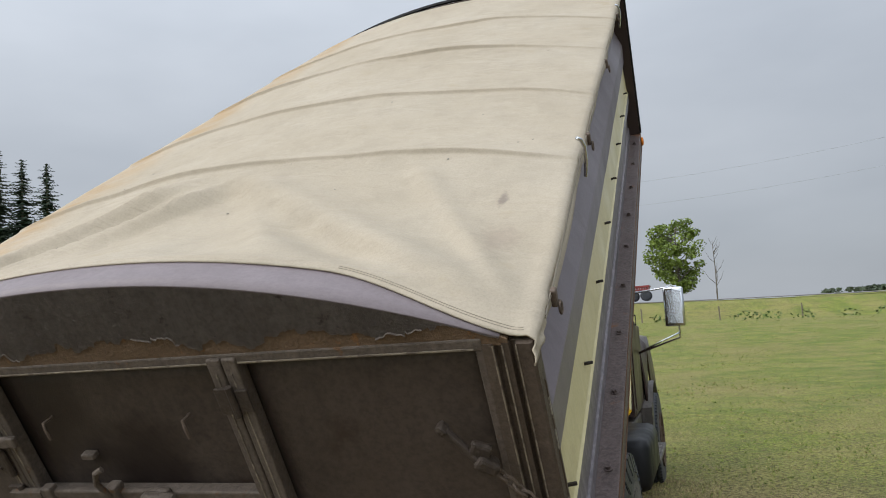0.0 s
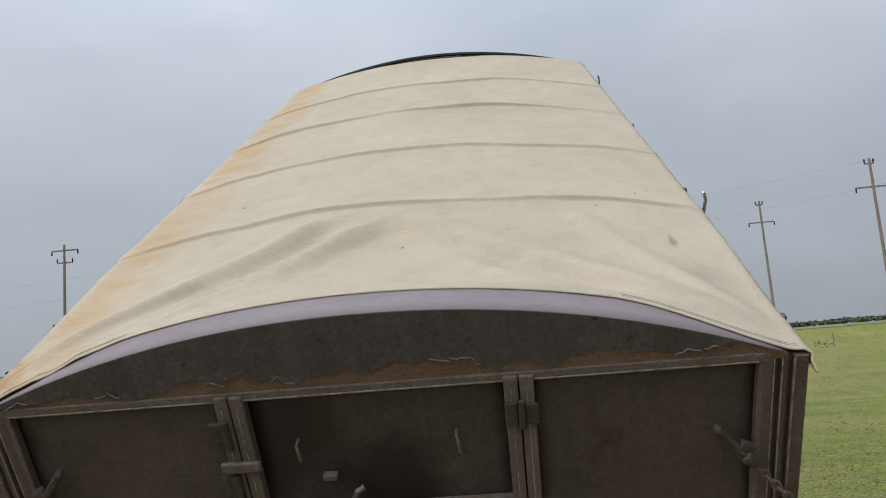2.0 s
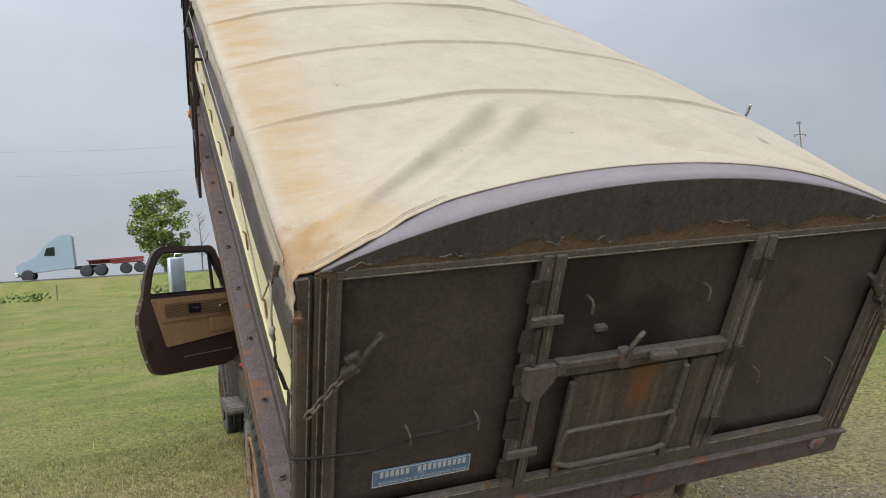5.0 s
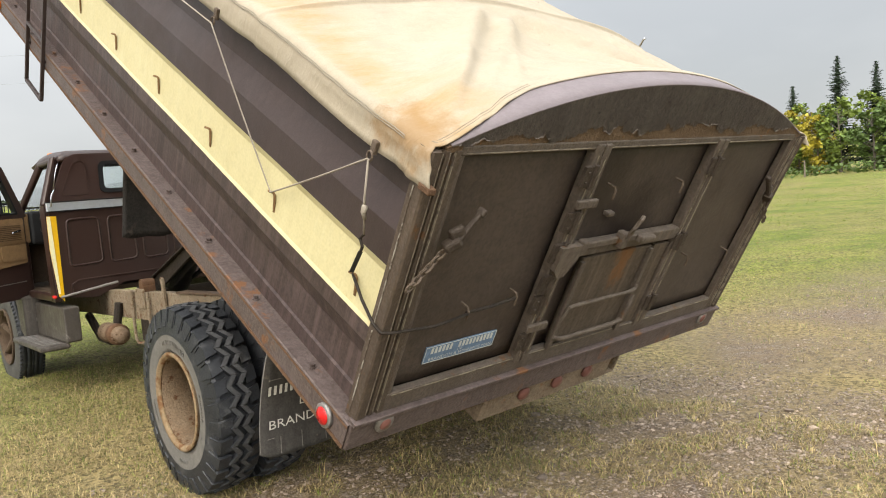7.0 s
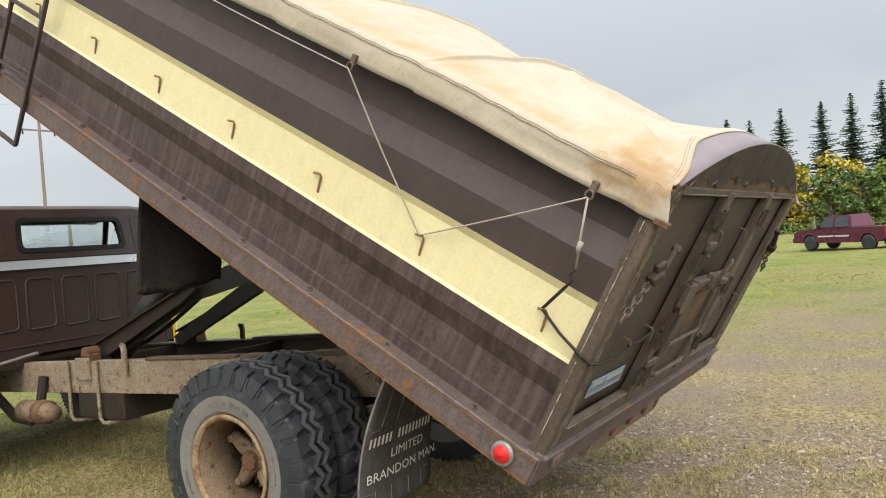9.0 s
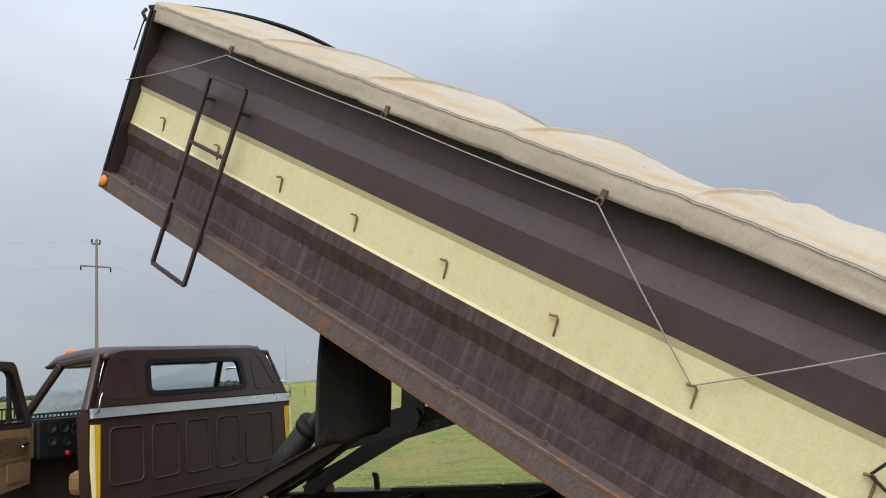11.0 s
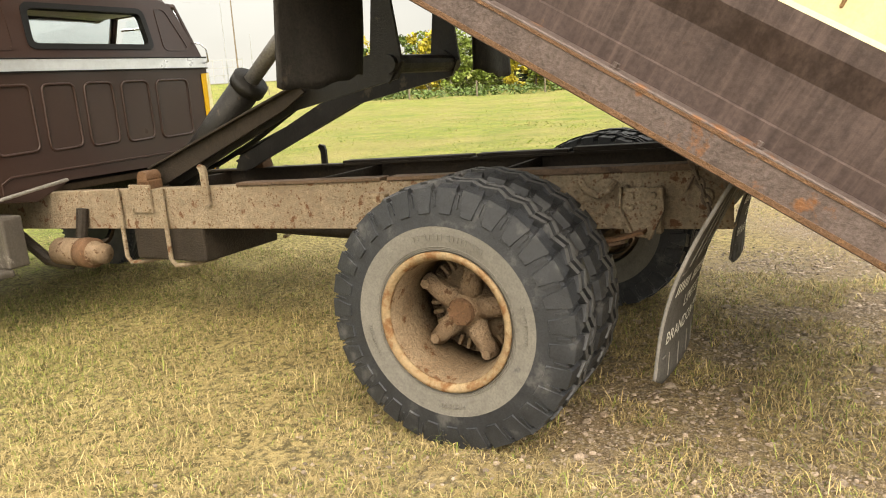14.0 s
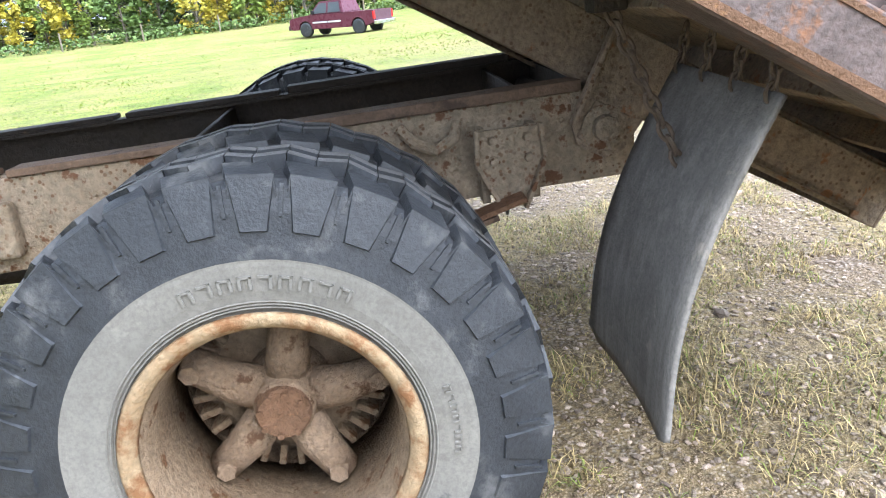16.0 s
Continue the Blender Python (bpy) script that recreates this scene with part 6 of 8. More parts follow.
        part("front_wing", bm, M_CAB, back, "brown front wing", True)
        bm = bmesh.new()
        grid_sheet(bm, lambda u, v: Vector((s * (0.70 + 0.33 * u), 4.56 + 0.56 * math.cos(0.15 + v * 2.9), 0.44 + 0.56 * math.sin(0.15 + v * 2.9))), 4, 20, 0.012)
        part("wheel_arch", bm, M_STEP, back, "dusty wheel arch liner", True)
    bm = bmesh.new()
    for i in range(41):
        a = -1 + 2 * i / 40
        y = 5.66 - 0.16 * a * a
        if i < 40:
            a2 = -1 + 2 * (i + 1) / 40
            y2 = 5.66 - 0.16 * a2 * a2
            for z in (1.60, 1.72):
                beam(bm, (0.82 * a, y, z), (0.82 * a2, y2, z), 0.008, 0.05 if z < 1.7 else 0.02)
        beam(bm, (0.82 * a, y, 1.60), (0.82 * a, y, 1.72), 0.016, 0.008)
    part("bug_deflector", bm, M_BLACK, back, "black slotted bug deflector on the bonnet")
    # dashboard, instruments, steering wheel, seat
    bm = bmesh.new()
    box(bm, (-0.86, 3.98, 1.28), (0.86, 4.22, 1.60), 0.03)
    dash = part("dashboard", bm, M_BLACK, back, "black dashboard with round dials")
    for k, (x, z, r) in enumerate(((-0.74, 1.52, 0.035), (-0.74, 1.42, 0.035), (-0.64, 1.52, 0.04), (-0.53, 1.50, 0.055), (-0.40, 1.50, 0.055), (-0.62, 1.40, 0.03), (-0.30, 1.44, 0.035))):
        bm = bmesh.new()
        lathe(bm, [(0, 0), (0, r), (0.008, r), (0.01, r * 0.85), (0.004, r * 0.8), (0.004, 0)], 18, Matrix.Translation((x, 3.979, z)) @ pose(0, 0, 0, 0, 0, -90))
        part("dial", bm, M_BLACK_PAINT, dash, "", True)
    bm = bmesh.new()
    lathe(bm, [(0, 0), (0, 0.02), (0.02, 0.018), (0.024, 0)], 14, Matrix.Translation((-0.62, 3.975, 1.32)) @ pose(0, 0, 0, 0, 0, -90))
    part("brake_knob", bm, M_RED, dash, "red brake knob", True)
    bm = bmesh.new()
    box(bm, (-0.93, 4.0, 1.30), (-0.86, 4.2, 1.58), 0.02)
    part("dash_end", bm, M_TAN, dash, "tan dashboard end")
    sw = Matrix.Translation((-0.42, 3.72, 1.50)) @ pose(0, 0, 0, 55)
    bm = bmesh.new()
    tube(bm, [(0.215 * math.cos(a), 0.215 * math.sin(a), 0) for a in [2 * math.pi * k / 32 for k in range(32)]], 0.012, 8, True, m=sw)
    for a in (0.4, math.pi - 0.4, -math.pi / 2):
        tube(bm, [(0, 0, -0.03), (0.21 * math.cos(a), 0.21 * math.sin(a), 0)], 0.011, 6, m=sw)
    tube(bm, [(0, 0, 0.0), (0, 0, -0.45)], 0.03, 10, m=sw)
    part("steering_wheel", bm, M_BLACK, back, "thin black steering wheel", True)
    bm = bmesh.new()
    box(bm, (-0.82, yr + 0.12, 1.02), (0.80, 3.62, 1.20), 0.05)
    box(bm, (-0.82, yr + 0.08, 1.15), (0.80, yr + 0.26, 1.56), 0.05)
    part("bench_seat", bm, M_TAN, back, "tan bench seat")
    # step boxes
    for s in (-1, 1):
        bm = bmesh.new()
        box(bm, (s * 0.80, yr - 0.13, 0.46), (s * 0.93, 3.85, 0.76), 0.015)
        part("step_box", bm, M_STEP, back, "dull metal step riser")
        bm = bmesh.new()
        box(bm, (s * 0.90, yr - 0.13, 0.415), (s * 1.13, 3.95, 0.46), 0.015)
        step = part("step", bm, M_STEP, back, "worn pressed-metal cab step")
        for k in range(9):
            bm = bmesh.new()
            y = yr - 0.02 + 0.09 * k
            box(bm, (s * 0.95, y, 0.457), (s * 1.10, y + 0.03, 0.465), 0.003)
            part("tread_bar", bm, M_STEEL, step)
        bm = bmesh.new()
        plate(bm, [(3.86, 0.42), (4.05, 0.50), (4.10, 0.80), (3.98, 0.84), (3.86, 0.80)], 0.26, Matrix.Translation((s * 0.90, 0, 0)) @ YZ)
        part("wing_rear", bm, M_STEP, back, "dusty rear edge of the wing")
    # right-hand fuel tank
    bm = bmesh.new()
    box(bm, (0.86, 1.75, 0.42), (1.14, 2.75, 0.80), 0.07)
    part("fuel_tank", bm, M_BLACK, truck, "black side fuel tank", True)
    # mirrors on both sides
    for s in (-1, 1):
        if s < 0:
            m = Matrix.Translation((-0.93, 4.0, 0)) @ Matrix(((-0.85, 0.527, 0, 0), (-0.527, -0.85, 0, 0), (0, 0, 1, 0), (0, 0, 0, 1)))
            c = Vector((0.41, -0.30, 0))
            pts = [(0.10, -0.03, 1.99), (0.41, -0.30, 1.985), (0.41, -0.30, 1.55), (0.30, -0.03, 1.40)]
        else:
            m = Matrix.Translation((0.93, 4.0, 0))
            c = Vector((0.40, -0.18, 0))
            pts = [(0.0, -0.05, 1.92), (0.43, -0.16, 1.96), (0.43, -0.16, 1.46), (0.0, -0.05, 1.32)]
        bm = bmesh.new()
        tube(bm, pts, 0.011, 8, m=m)
        tube(bm, [pts[3], (pts[2][0], pts[2][1], pts[2][2] + 0.05)], 0.009, 6, m=m)
        arm = part("mirror_arm", bm, M_CHROME, back, "chrome mirror arm", True)
        bm = bmesh.new()
        box(bm, (c.x - (0.09 if s < 0 else 0.095), c.y - 0.03, 1.57), (c.x + (0.09 if s < 0 else 0.095), c.y + 0.03, 1.95), 0.02, m)
        part("mirror", bm, M_CHROME if s > 0 else M_SILVER, arm, "tall door mirror", True)
        bm = bmesh.new()
        box(bm, (c.x - 0.07, c.y - 0.034, 1.60), (c.x + 0.07, c.y - 0.0302, 1.92), 0.0, m)
        part("mirror_glass", bm, plain("mirror_silver", (0.85, 0.87, 0.88), 0.03, 1.0), arm, "mirror glass")
    return back


cab_ob = cab()


def open_door():
    hinge = Matrix.Translation((-0.93, 4.0, 0)) @ Matrix(((-0.85, 0.527, 0, 0), (-0.527, -0.85, 0, 0), (0, 0, 1, 0), (0, 0, 0, 1)))
    DZ = hinge @ pose(0, 0, 0, 90)     # outline x along the door, y upright; its +z is the outer side
    bm = bmesh.new()
    low = rounded([(0.0, 1.56), (0.0, 0.90), (0.03, 0.80), (0.95, 0.80), (1.035, 1.08), (1.07, 1.36), (1.0, 1.56)], [0.01, 0.02, 0.03, 0.10, 0.06, 0.05, 0.02], 4)
    plate(bm, low, 0.075, DZ)
    door = part("open_door", bm, M_CAB, cab_ob, "open driver's door with a tan inner trim panel")
    bm = bmesh.new()
    o = rounded([(-0.05, 1.55), (1.0, 1.55), (0.945, 1.80), (0.83, 2.045), (0.17, 2.04)], [0.01, 0.02, 0.06, 0.12, 0.06], 5)
    i = rounded([(0.04, 1.575), (0.935, 1.575), (0.885, 1.80), (0.785, 1.99), (0.215, 1.99)], [0.03, 0.03, 0.04, 0.08, 0.07], 5)
    ring_plate(bm, o, i, 0.05, DZ)
    part("window_frame", bm, M_CAB, door)
    bm = bmesh.new()
    ring_plate(bm, [(p[0], p[1]) for p in i], rounded([(0.06, 1.59), (0.92, 1.59), (0.87, 1.80), (0.775, 1.975), (0.225, 1.975)], [0.03, 0.03, 0.04, 0.07, 0.06], 5), 0.056, DZ)
    part("window_seal", bm, M_BLACK, door)
    bm = bmesh.new()
    beam(bm, hinge @ Vector((0.20, 0, 1.58)), hinge @ Vector((0.215, 0, 1.99)), 0.03, 0.026, 0.005)
    part("vent_post", bm, M_BLACK, door)
    bm = bmesh.new()
    plate(bm, i, 0.005, DZ)
    part("side_window", bm, M_GLASS, door, "clear door glass").visible_shadow = False

    def on(bm, pts, thick, up=0.0):
        plate(bm, pts, thick, DZ @ Matrix.Translation((0, 0, -(0.0375 + thick / 2 + up))))

    bm = bmesh.new()
    on(bm, rounded([(0.02, 1.54), (0.02, 1.13), (0.80, 1.06), (0.93, 1.54)], 0.02, 3), 0.012)
    trim = part("trim_panel", bm, M_TAN, door, "tan vinyl trim panel")
    bm = bmesh.new()
    on(bm, rounded([(0.04, 1.50), (0.04, 1.32), (0.83, 1.30), (0.86, 1.51)], 0.02, 3), 0.01, 0.012)
    part("pull_panel", bm, M_TAN, door, "ribbed tan insert")
    bm = bmesh.new()
    for k in range(9):
        z = 1.345 + 0.016 * k
        on(bm, [(0.07, z), (0.80, z), (0.80, z + 0.006), (0.07, z + 0.006)], 0.004, 0.022)
    part("insert_rib", bm, surface("brown_vinyl_rib", (0.12, 0.07, 0.035)), door)
    bm = bmesh.new()
    on(bm, rounded([(0.40, 1.46), (0.40, 1.37), (0.54, 1.37), (0.54, 1.46)], 0.012, 2), 0.008, 0.024)
    part("handle_cup", bm, M_BLACK, door, "black handle cup")
    bm = bmesh.new()
    on(bm, rounded([(0.43, 1.425), (0.43, 1.405), (0.51, 1.405), (0.51, 1.425)], 0.006, 2), 0.014, 0.03)
    part("door_handle", bm, M_CHROME, door, "chrome inner handle")
    bm = bmesh.new()
    tube(bm, [(0.10, 1.43, -0.06), (0.10, 1.43, -0.085), (0.20, 1.41, -0.088), (0.21, 1.41, -0.12)], 0.009, 8, m=DZ)
    part("window_crank", bm, M_CHROME, door, "chrome window crank", True)
    bm = bmesh.new()
    on(bm, rounded([(0.03, 1.30), (0.03, 1.16), (0.30, 1.16), (0.30, 1.30)], 0.02, 3), 0.008, 0.012)
    part("map_pocket", bm, M_TAN, door)
    bm = bmesh.new()
    on(bm, [(0.05, 0.955), (0.62, 0.94), (0.62, 0.948), (0.05, 0.963)], 0.006, 0.0)
    part("lower_moulding", bm, M_STEEL, door)
    # latch edge fittings
    for x, z, w in ((1.020, 1.50, 0.012), (1.048, 1.42, 0.016), (1.060, 1.28, 0.026), (0.995, 0.95, 0.016)):
        bm = bmesh.new()
        box(bm, (x - 0.006, -0.02, z - w), (x + 0.006, 0.012, z + w), 0.003, hinge)
        part("latch_plate", bm, M_STEEL, door)
    for k in range(9):
        bm = bmesh.new()
        z = 1.03 + 0.014 * k
        on(bm, [(0.95, z), (1.0, z), (1.0, z + 0.006), (0.95, z + 0.006)], 0.004, 0.0)
        part("vent_slat", bm, M_BLACK, door)


open_door()

# ---- the canvas over the box ----
BOWS = [1.07, 1.88, 2.77, 3.62, 4.72]


def rear_edge(x):
    """Where the canvas ends over the header cap."""
    return 0.008 + 0.115 * smooth_step(1.17, 0.70, abs(x))


def tarp_height(x, y):
    """Canvas height over the box floor: an arch that rides on bows and sags between them, lowest just above each bow."""
    half = 1.21
    a = min(1.0, abs(x) / half)
    # at the rear it lies on the header cap, further up on the bows
    cap = 1.1165 + 0.228 * (1 - min(1.0, abs(x) / 1.18) ** 2.1) + 0.0035
    bow = 1.140 + 0.010 * y + (0.140 + 0.003 * y) * (1 - a ** 2.0)
    rear = smooth_step(0.14, 0.95, y)
    z = cap * (1 - rear) + bow * rear
    spans = [0.16] + BOWS
    for i, (p, q) in enumerate(zip(spans[:-1], spans[1:])):
        if p <= y <= q:
            t = (y - p) / (q - p)
            shape = math.sin(math.pi * t ** (0.85 if i == 0 else 0.6))
            z -= (0.075 if i == 0 else 0.052) * shape * (1 - a ** 3)
    # each bow lifts the cloth in a short riser that faces the rear
    for b in BOWS[:-1]:
        z += 0.019 * math.exp(-((y - b) / (0.008 if y < b else 0.11)) ** 2) * (1 - 0.6 * a ** 6) * (0.8 + 0.5 * noise.noise((x * 1.6, b, 9)))
    edge = 1 - 0.8 * a ** 6
    wr = 0.010 * noise.noise((x * 2.3, y * 3.5, 2)) + 0.004 * noise.noise((x * 5, y * 7, 4)) + 0.0008 * noise.noise((x * 15, y * 22, 6))
    # drag folds that run from the rear corners up to the first bow, and the hollow beside them
    f = 0.0
    if y < 1.1:
        k = smooth_step(0.05, 0.30, y - rear_edge(x) + 0.05) * smooth_step(1.05, 0.86, y)
        for cx, slope, amp, w in ((-1.14, 0.98, 0.066, 0.11), (-1.02, 1.10, 0.022, 0.06), (-0.86, 0.90, 0.022, 0.07), (-0.66, 0.62, 0.008, 0.05),
                                  (1.13, -1.20, 0.026, 0.12), (0.90, -0.95, -0.020, 0.12), (0.62, -0.62, 0.018, 0.13), (0.35, -0.5, -0.010, 0.1), (1.20, -0.55, 0.014, 0.05)):
            d = x - (cx + slope * (y - 0.05))
            if cx < 0:
                # a crisp crest: a long slope on the eave's side, a short one on the other
                f += amp * math.exp(-(abs(d) / (w * (1.5 if d < 0 else 0.42))) ** 1.5) * k
            else:
                f += 1.8 * amp * math.exp(-(d / (w * (0.55 if d < 0 and amp > 0 else 1.25))) ** 2) * k
    # sharp small puckers where the rear corner is tied down
    pull = smooth_step(0.55, 0.08, y) * smooth_step(-0.72, -1.02, x)
    if pull:
        f += pull * (0.030 * (0.28 - abs(noise.noise((x * 5 - y * 3.5, y * 2 + x * 1.5, 7)))) + 0.016 * (0.28 - abs(noise.noise((x * 11 - y * 6, y * 4 + x * 2, 17)))))
    return z + f * edge + wr * edge * smooth_step(0.0, 0.22, y - rear_edge(x)) * smooth_step(0.0, 0.25, 4.75 - y)


def build_tarp():
    bm = bmesh.new()
    nx = 120
    rows = []
    marks = {4.755 * j / 110 for j in range(111)} | {0.0145 * j for j in range(36)}
    for b in BOWS[:-1]:
        marks |= {b + d for d in (-0.05, -0.036, -0.028, -0.021, -0.0165, -0.0125, -0.0085, -0.0045, 0.0, 0.012, 0.03, 0.055, 0.08)}
    last_y = -1.0
    for yy in sorted(marks):
        if yy - last_y < 0.0035:
            continue
        last_y = yy
        t = yy / 4.755
        row = []
        for i in range(-6, nx + 7):
            if i < 0 or i > nx:
                s = -1 if i < 0 else 1
                k = -i if i < 0 else i - nx
                y0 = rear_edge(1.21)
                y = y0 * (1 - t) ** 30 - 0.05 * (k / 6) * (1 - t) ** 12 + 4.755 * t
                drop = 0.125 * k / 6 * (1.0 if s < 0 else 0.4)
                flare = 0.021 * math.sin(min(1, k / 2) * math.pi / 2) + 0.012 * noise.noise((y * 2.2, k * 0.4, 7 * s)) * k / 6 + (0.014 * noise.noise((y * 9 + k * 0.35, k * 0.25, 3)) + 0.008 * noise.noise((y * 25, k * 0.5, 3))) * smooth_step(0.4, 0.05, y) * min(1.0, k / 2)
                zed = tarp_height(1.21 * s, y) - drop
                row.append(bm.verts.new((s * (1.21 + flare), y, zed)))
            else:
                x = -1.21 + 2.42 * i / nx
                y0 = rear_edge(x)
                y = y0 * max(0.0, 1 - yy / 0.35) + yy
                row.append(bm.verts.new((x, y, tarp_height(x, y))))
        rows.append(row)
    faces = []
    for a, b in zip(rows[:-1], rows[1:]):
        for i in range(len(a) - 1):
            faces.append(bm.faces.new((a[i], a[i + 1], b[i + 1], b[i])))
    bm.normal_update()
    bmesh.ops.solidify(bm, geom=faces, thickness=0.004)
    tarp = solid("tarpaulin", bm, M_TARP, GROUND_TILT @ TIP, "stained cream canvas tarpaulin stretched over bows on the grain box", "tarpaulin", smooth=True)
    # hem, stitching and seam cords
    for s in (-1, 1):
        for dz, r in ((0.020, 0.0018), (0.028, 0.0018)):
            bm = bmesh.new()
            pts = []
            for k in range(90):
                y = 0.12 + 4.6 * k / 89
                pts.append((s * 1.2335, y, tarp_height(1.21 * s, y) - dz + 0.002 * math.sin(y * 40)))
            tube(bm, pts, r, 4)
            part("stitch_and_shade_line", bm, M_THREAD_SHADE, tarp, "double stitched seam")
        for y in (0.235, 1.386, 2.57, 3.84):
            z = tarp_height(1.21, y) - (0.125 if s < 0 else 0.05)
            bm = bmesh.new()
            box(bm, (s * 1.230, y - 0.013, z - 0.012), (s * 1.246, y + 0.013, z + 0.034), 0.004)
            tube(bm, [Vector((s * 1.25, y + 0.014 * math.cos(a), z - 0.018 + 0.016 * math.sin(a))) for a in [2 * math.pi * k / 12 for k in range(12)]], 0.004, 6, True)
            part("tarp_ring", bm, M_CHAIN, tarp, "metal tarp ring")
    # corner tie lug
    for s in (-1,):
        bm = bmesh.new()
        box(bm, (s * 1.205, -0.045, 0.985), (s * 1.235, 0.01, 1.008), 0.005)
        part("corner_lug", bm, M_RUST, tarp)
    # bow ends that stick out of the canvas
    for y in (1.13, 3.92):
        bm = bmesh.new()
        tube(bm, [(1.24, y, 1.06), (1.25, y, 1.12), (1.253, y - 0.01, 1.17), (1.245, y - 0.02, 1.20), (1.235, y - 0.035, 1.212)], 0.007, 7)
        part("bow_hook", bm, M_CHROME, tarp, "bent steel bow hook", True)
    bm = bmesh.new()
    rngd = random.Random(8)
    for k in range(26):
        x, y = rngd.uniform(-1.0, 1.05), rngd.uniform(0.5, 4.3)
        bmesh.ops.create_icosphere(bm, subdivisions=1, radius=rngd.uniform(0.002, 0.0042), matrix=Matrix.Translation((x, y, tarp_height(x, y) + 0.003)) @ Matrix.Diagonal((1.5, 1, 0.18, 1)))
    specks = part("patch_specks", bm, M_BLACK, tarp, "small dark holes and specks")
    specks["kind"] = "stuff"
    # thread-like lines on the rear hem, drawn for the gap shadow near the corners
    for s in (-1, 1):
        for off in (0.020, 0.030):
            bm = bmesh.new()
            xs = [s * (0.74 + 0.46 * k / 30) for k in range(31)]
            tube(bm, [(x, rear_edge(x) + off, tarp_height(x, rear_edge(x) + off) + 0.0005) for x in xs], 0.0011, 4)
            part("stitch_and_shade_line", bm, M_THREAD_SHADE, tarp, "hem lines drawn for the gap shadow")
    return tarp


tarp_ob = build_tarp()


def ropes():
    M = GROUND_TILT @ TIP

    def ring(y):
        return Vector((-1.252, y, tarp_height(1.21, y) - 0.152))

    def hookpt(i):
        return Vector((-1.196, 0.235 + 0.588 * i, 0.532))

    def sag(p, q, d, n=12):
        return [p.lerp(q, k / n) + Vector((-0.004, 0, -d * math.sin(math.pi * k / n))) for k in range(n + 1)]

    bm = bmesh.new()
    line = sag(ring(3.84), ring(2.57), 0.006) + sag(ring(2.57), ring(1.386), 0.006)[1:] + sag(ring(1.386), hookpt(1), 0.006)[1:] + sag(hookpt(1), ring(0.235), 0.004)[1:]
    tube(bm, line, 0.0034, 6)
    solid("tie_rope", bm, M_ROPE, M, "grey cord lacing the tarpaulin to hooks on the box side", "rope", smooth=True)
    bm = bmesh.new()
    tube(bm, sag(ring(3.84), Vector((-1.26, BOX_LEN + 0.03, 0.66)), 0.015), 0.0034, 6)
    solid("tie_rope", bm, M_ROPE, M, "grey cord running to the front of the box", "rope", smooth=True)
    bm = bmesh.new()
    tube(bm, [Vector((-1.245, BOX_LEN + 0.06, 1.06)), Vector((-1.26, BOX_LEN + 0.05, 0.85))], 0.005, 6)
    tube(bm, [Vector((-1.23, BOX_LEN + 0.06, 1.05)), Vector((-1.25, BOX_LEN + 0.09, 1.09)), Vector((-1.23, BOX_LEN + 0.10, 1.12))], 0.012, 6)
    solid("tie_hook_cord", bm, M_FRAME_DARK, M, "dark cord with a hook at the front corner of the canvas", "rope")
    bm = bmesh.new()
    a, b, c = ring(0.235), Vector((-1.25, 0.168, 0.735)), Vector((-1.235, 0.18, 0.66))
    tube(bm, [a, a.lerp(b, 0.5) + Vector((-0.006, 0, 0)), b], 0.0042, 6)
    tube(bm, [a.lerp(b, 0.62) + Vector((-0.005, 0.004 * (-1) ** k, 0)) for k in range(2)] + [a.lerp(b, 0.70) + Vector((-0.007, 0, 0)), a.lerp(b, 0.80)], [0.007, 0.011, 0.010, 0.006], 7)
    strap = solid("tarp_strap", bm, M_ROPE, M, "cord and black rubber strap tying the canvas corner to a hook", "strap", smooth=True)
    bm = bmesh.new()
    tube(bm, [b, b.lerp(c, 0.3) + Vector((-0.004, 0.010, 0)), b.lerp(c, 0.6) + Vector((-0.004, -0.010, 0)), c], 0.0055, 7)
    part("buckle", bm, M_FRAME_DARK, strap)
    bm = bmesh.new()
    beam(bm, c, hookpt(0) + Vector((-0.008, 0.0, 0.008)), 0.016, 0.005, 0.002)
    part("rubber_strap", bm, M_STRAP, strap, "black rubber strap")
    bm = bmesh.new()
    h = hookpt(0)
    tube(bm, [h, h + Vector((-0.02, -0.10, -0.035)), Vector((-1.234, 0.03, 0.474)), Vector((-1.230, -0.012, 0.466)), Vector((-1.19, -0.018, 0.461)), Vector((-1.0, -0.022, 0.448)), Vector((-0.842, -0.014, 0.462))], 0.0058, 7)
    solid("tie_rope", bm, M_FRAME_DARK, M, "dark cord tied round the rear corner to the tailgate", "rope", smooth=True)


ropes()


# ---- far things ----
def at_ground(x, y, turn=0.0, dz=0.0):
    return pose(x, y, ground_height(x, y) + dz, 0, 0, turn)


def highway():
    bm = bmesh.new()
    xs = [-900 + 1800 * i / 90 for i in range(91)]
    prev = None
    for x in xs:
        row = [bm.verts.new((x, y, ground_height(x, y) + 0.06 + 0.10 * (1 - ((y - 80) / 4.5) ** 2))) for y in (75.8, 78, 80, 82, 84.2)]
        if prev:
            for a in range(4):
                bm.faces.new((prev[a], row[a], row[a + 1], prev[a + 1]))
        prev = row
    solid("road", bm, M_ASPHALT, Matrix(), "pale grey two-lane highway on a low embankment", "road", kind="structure")


highway()


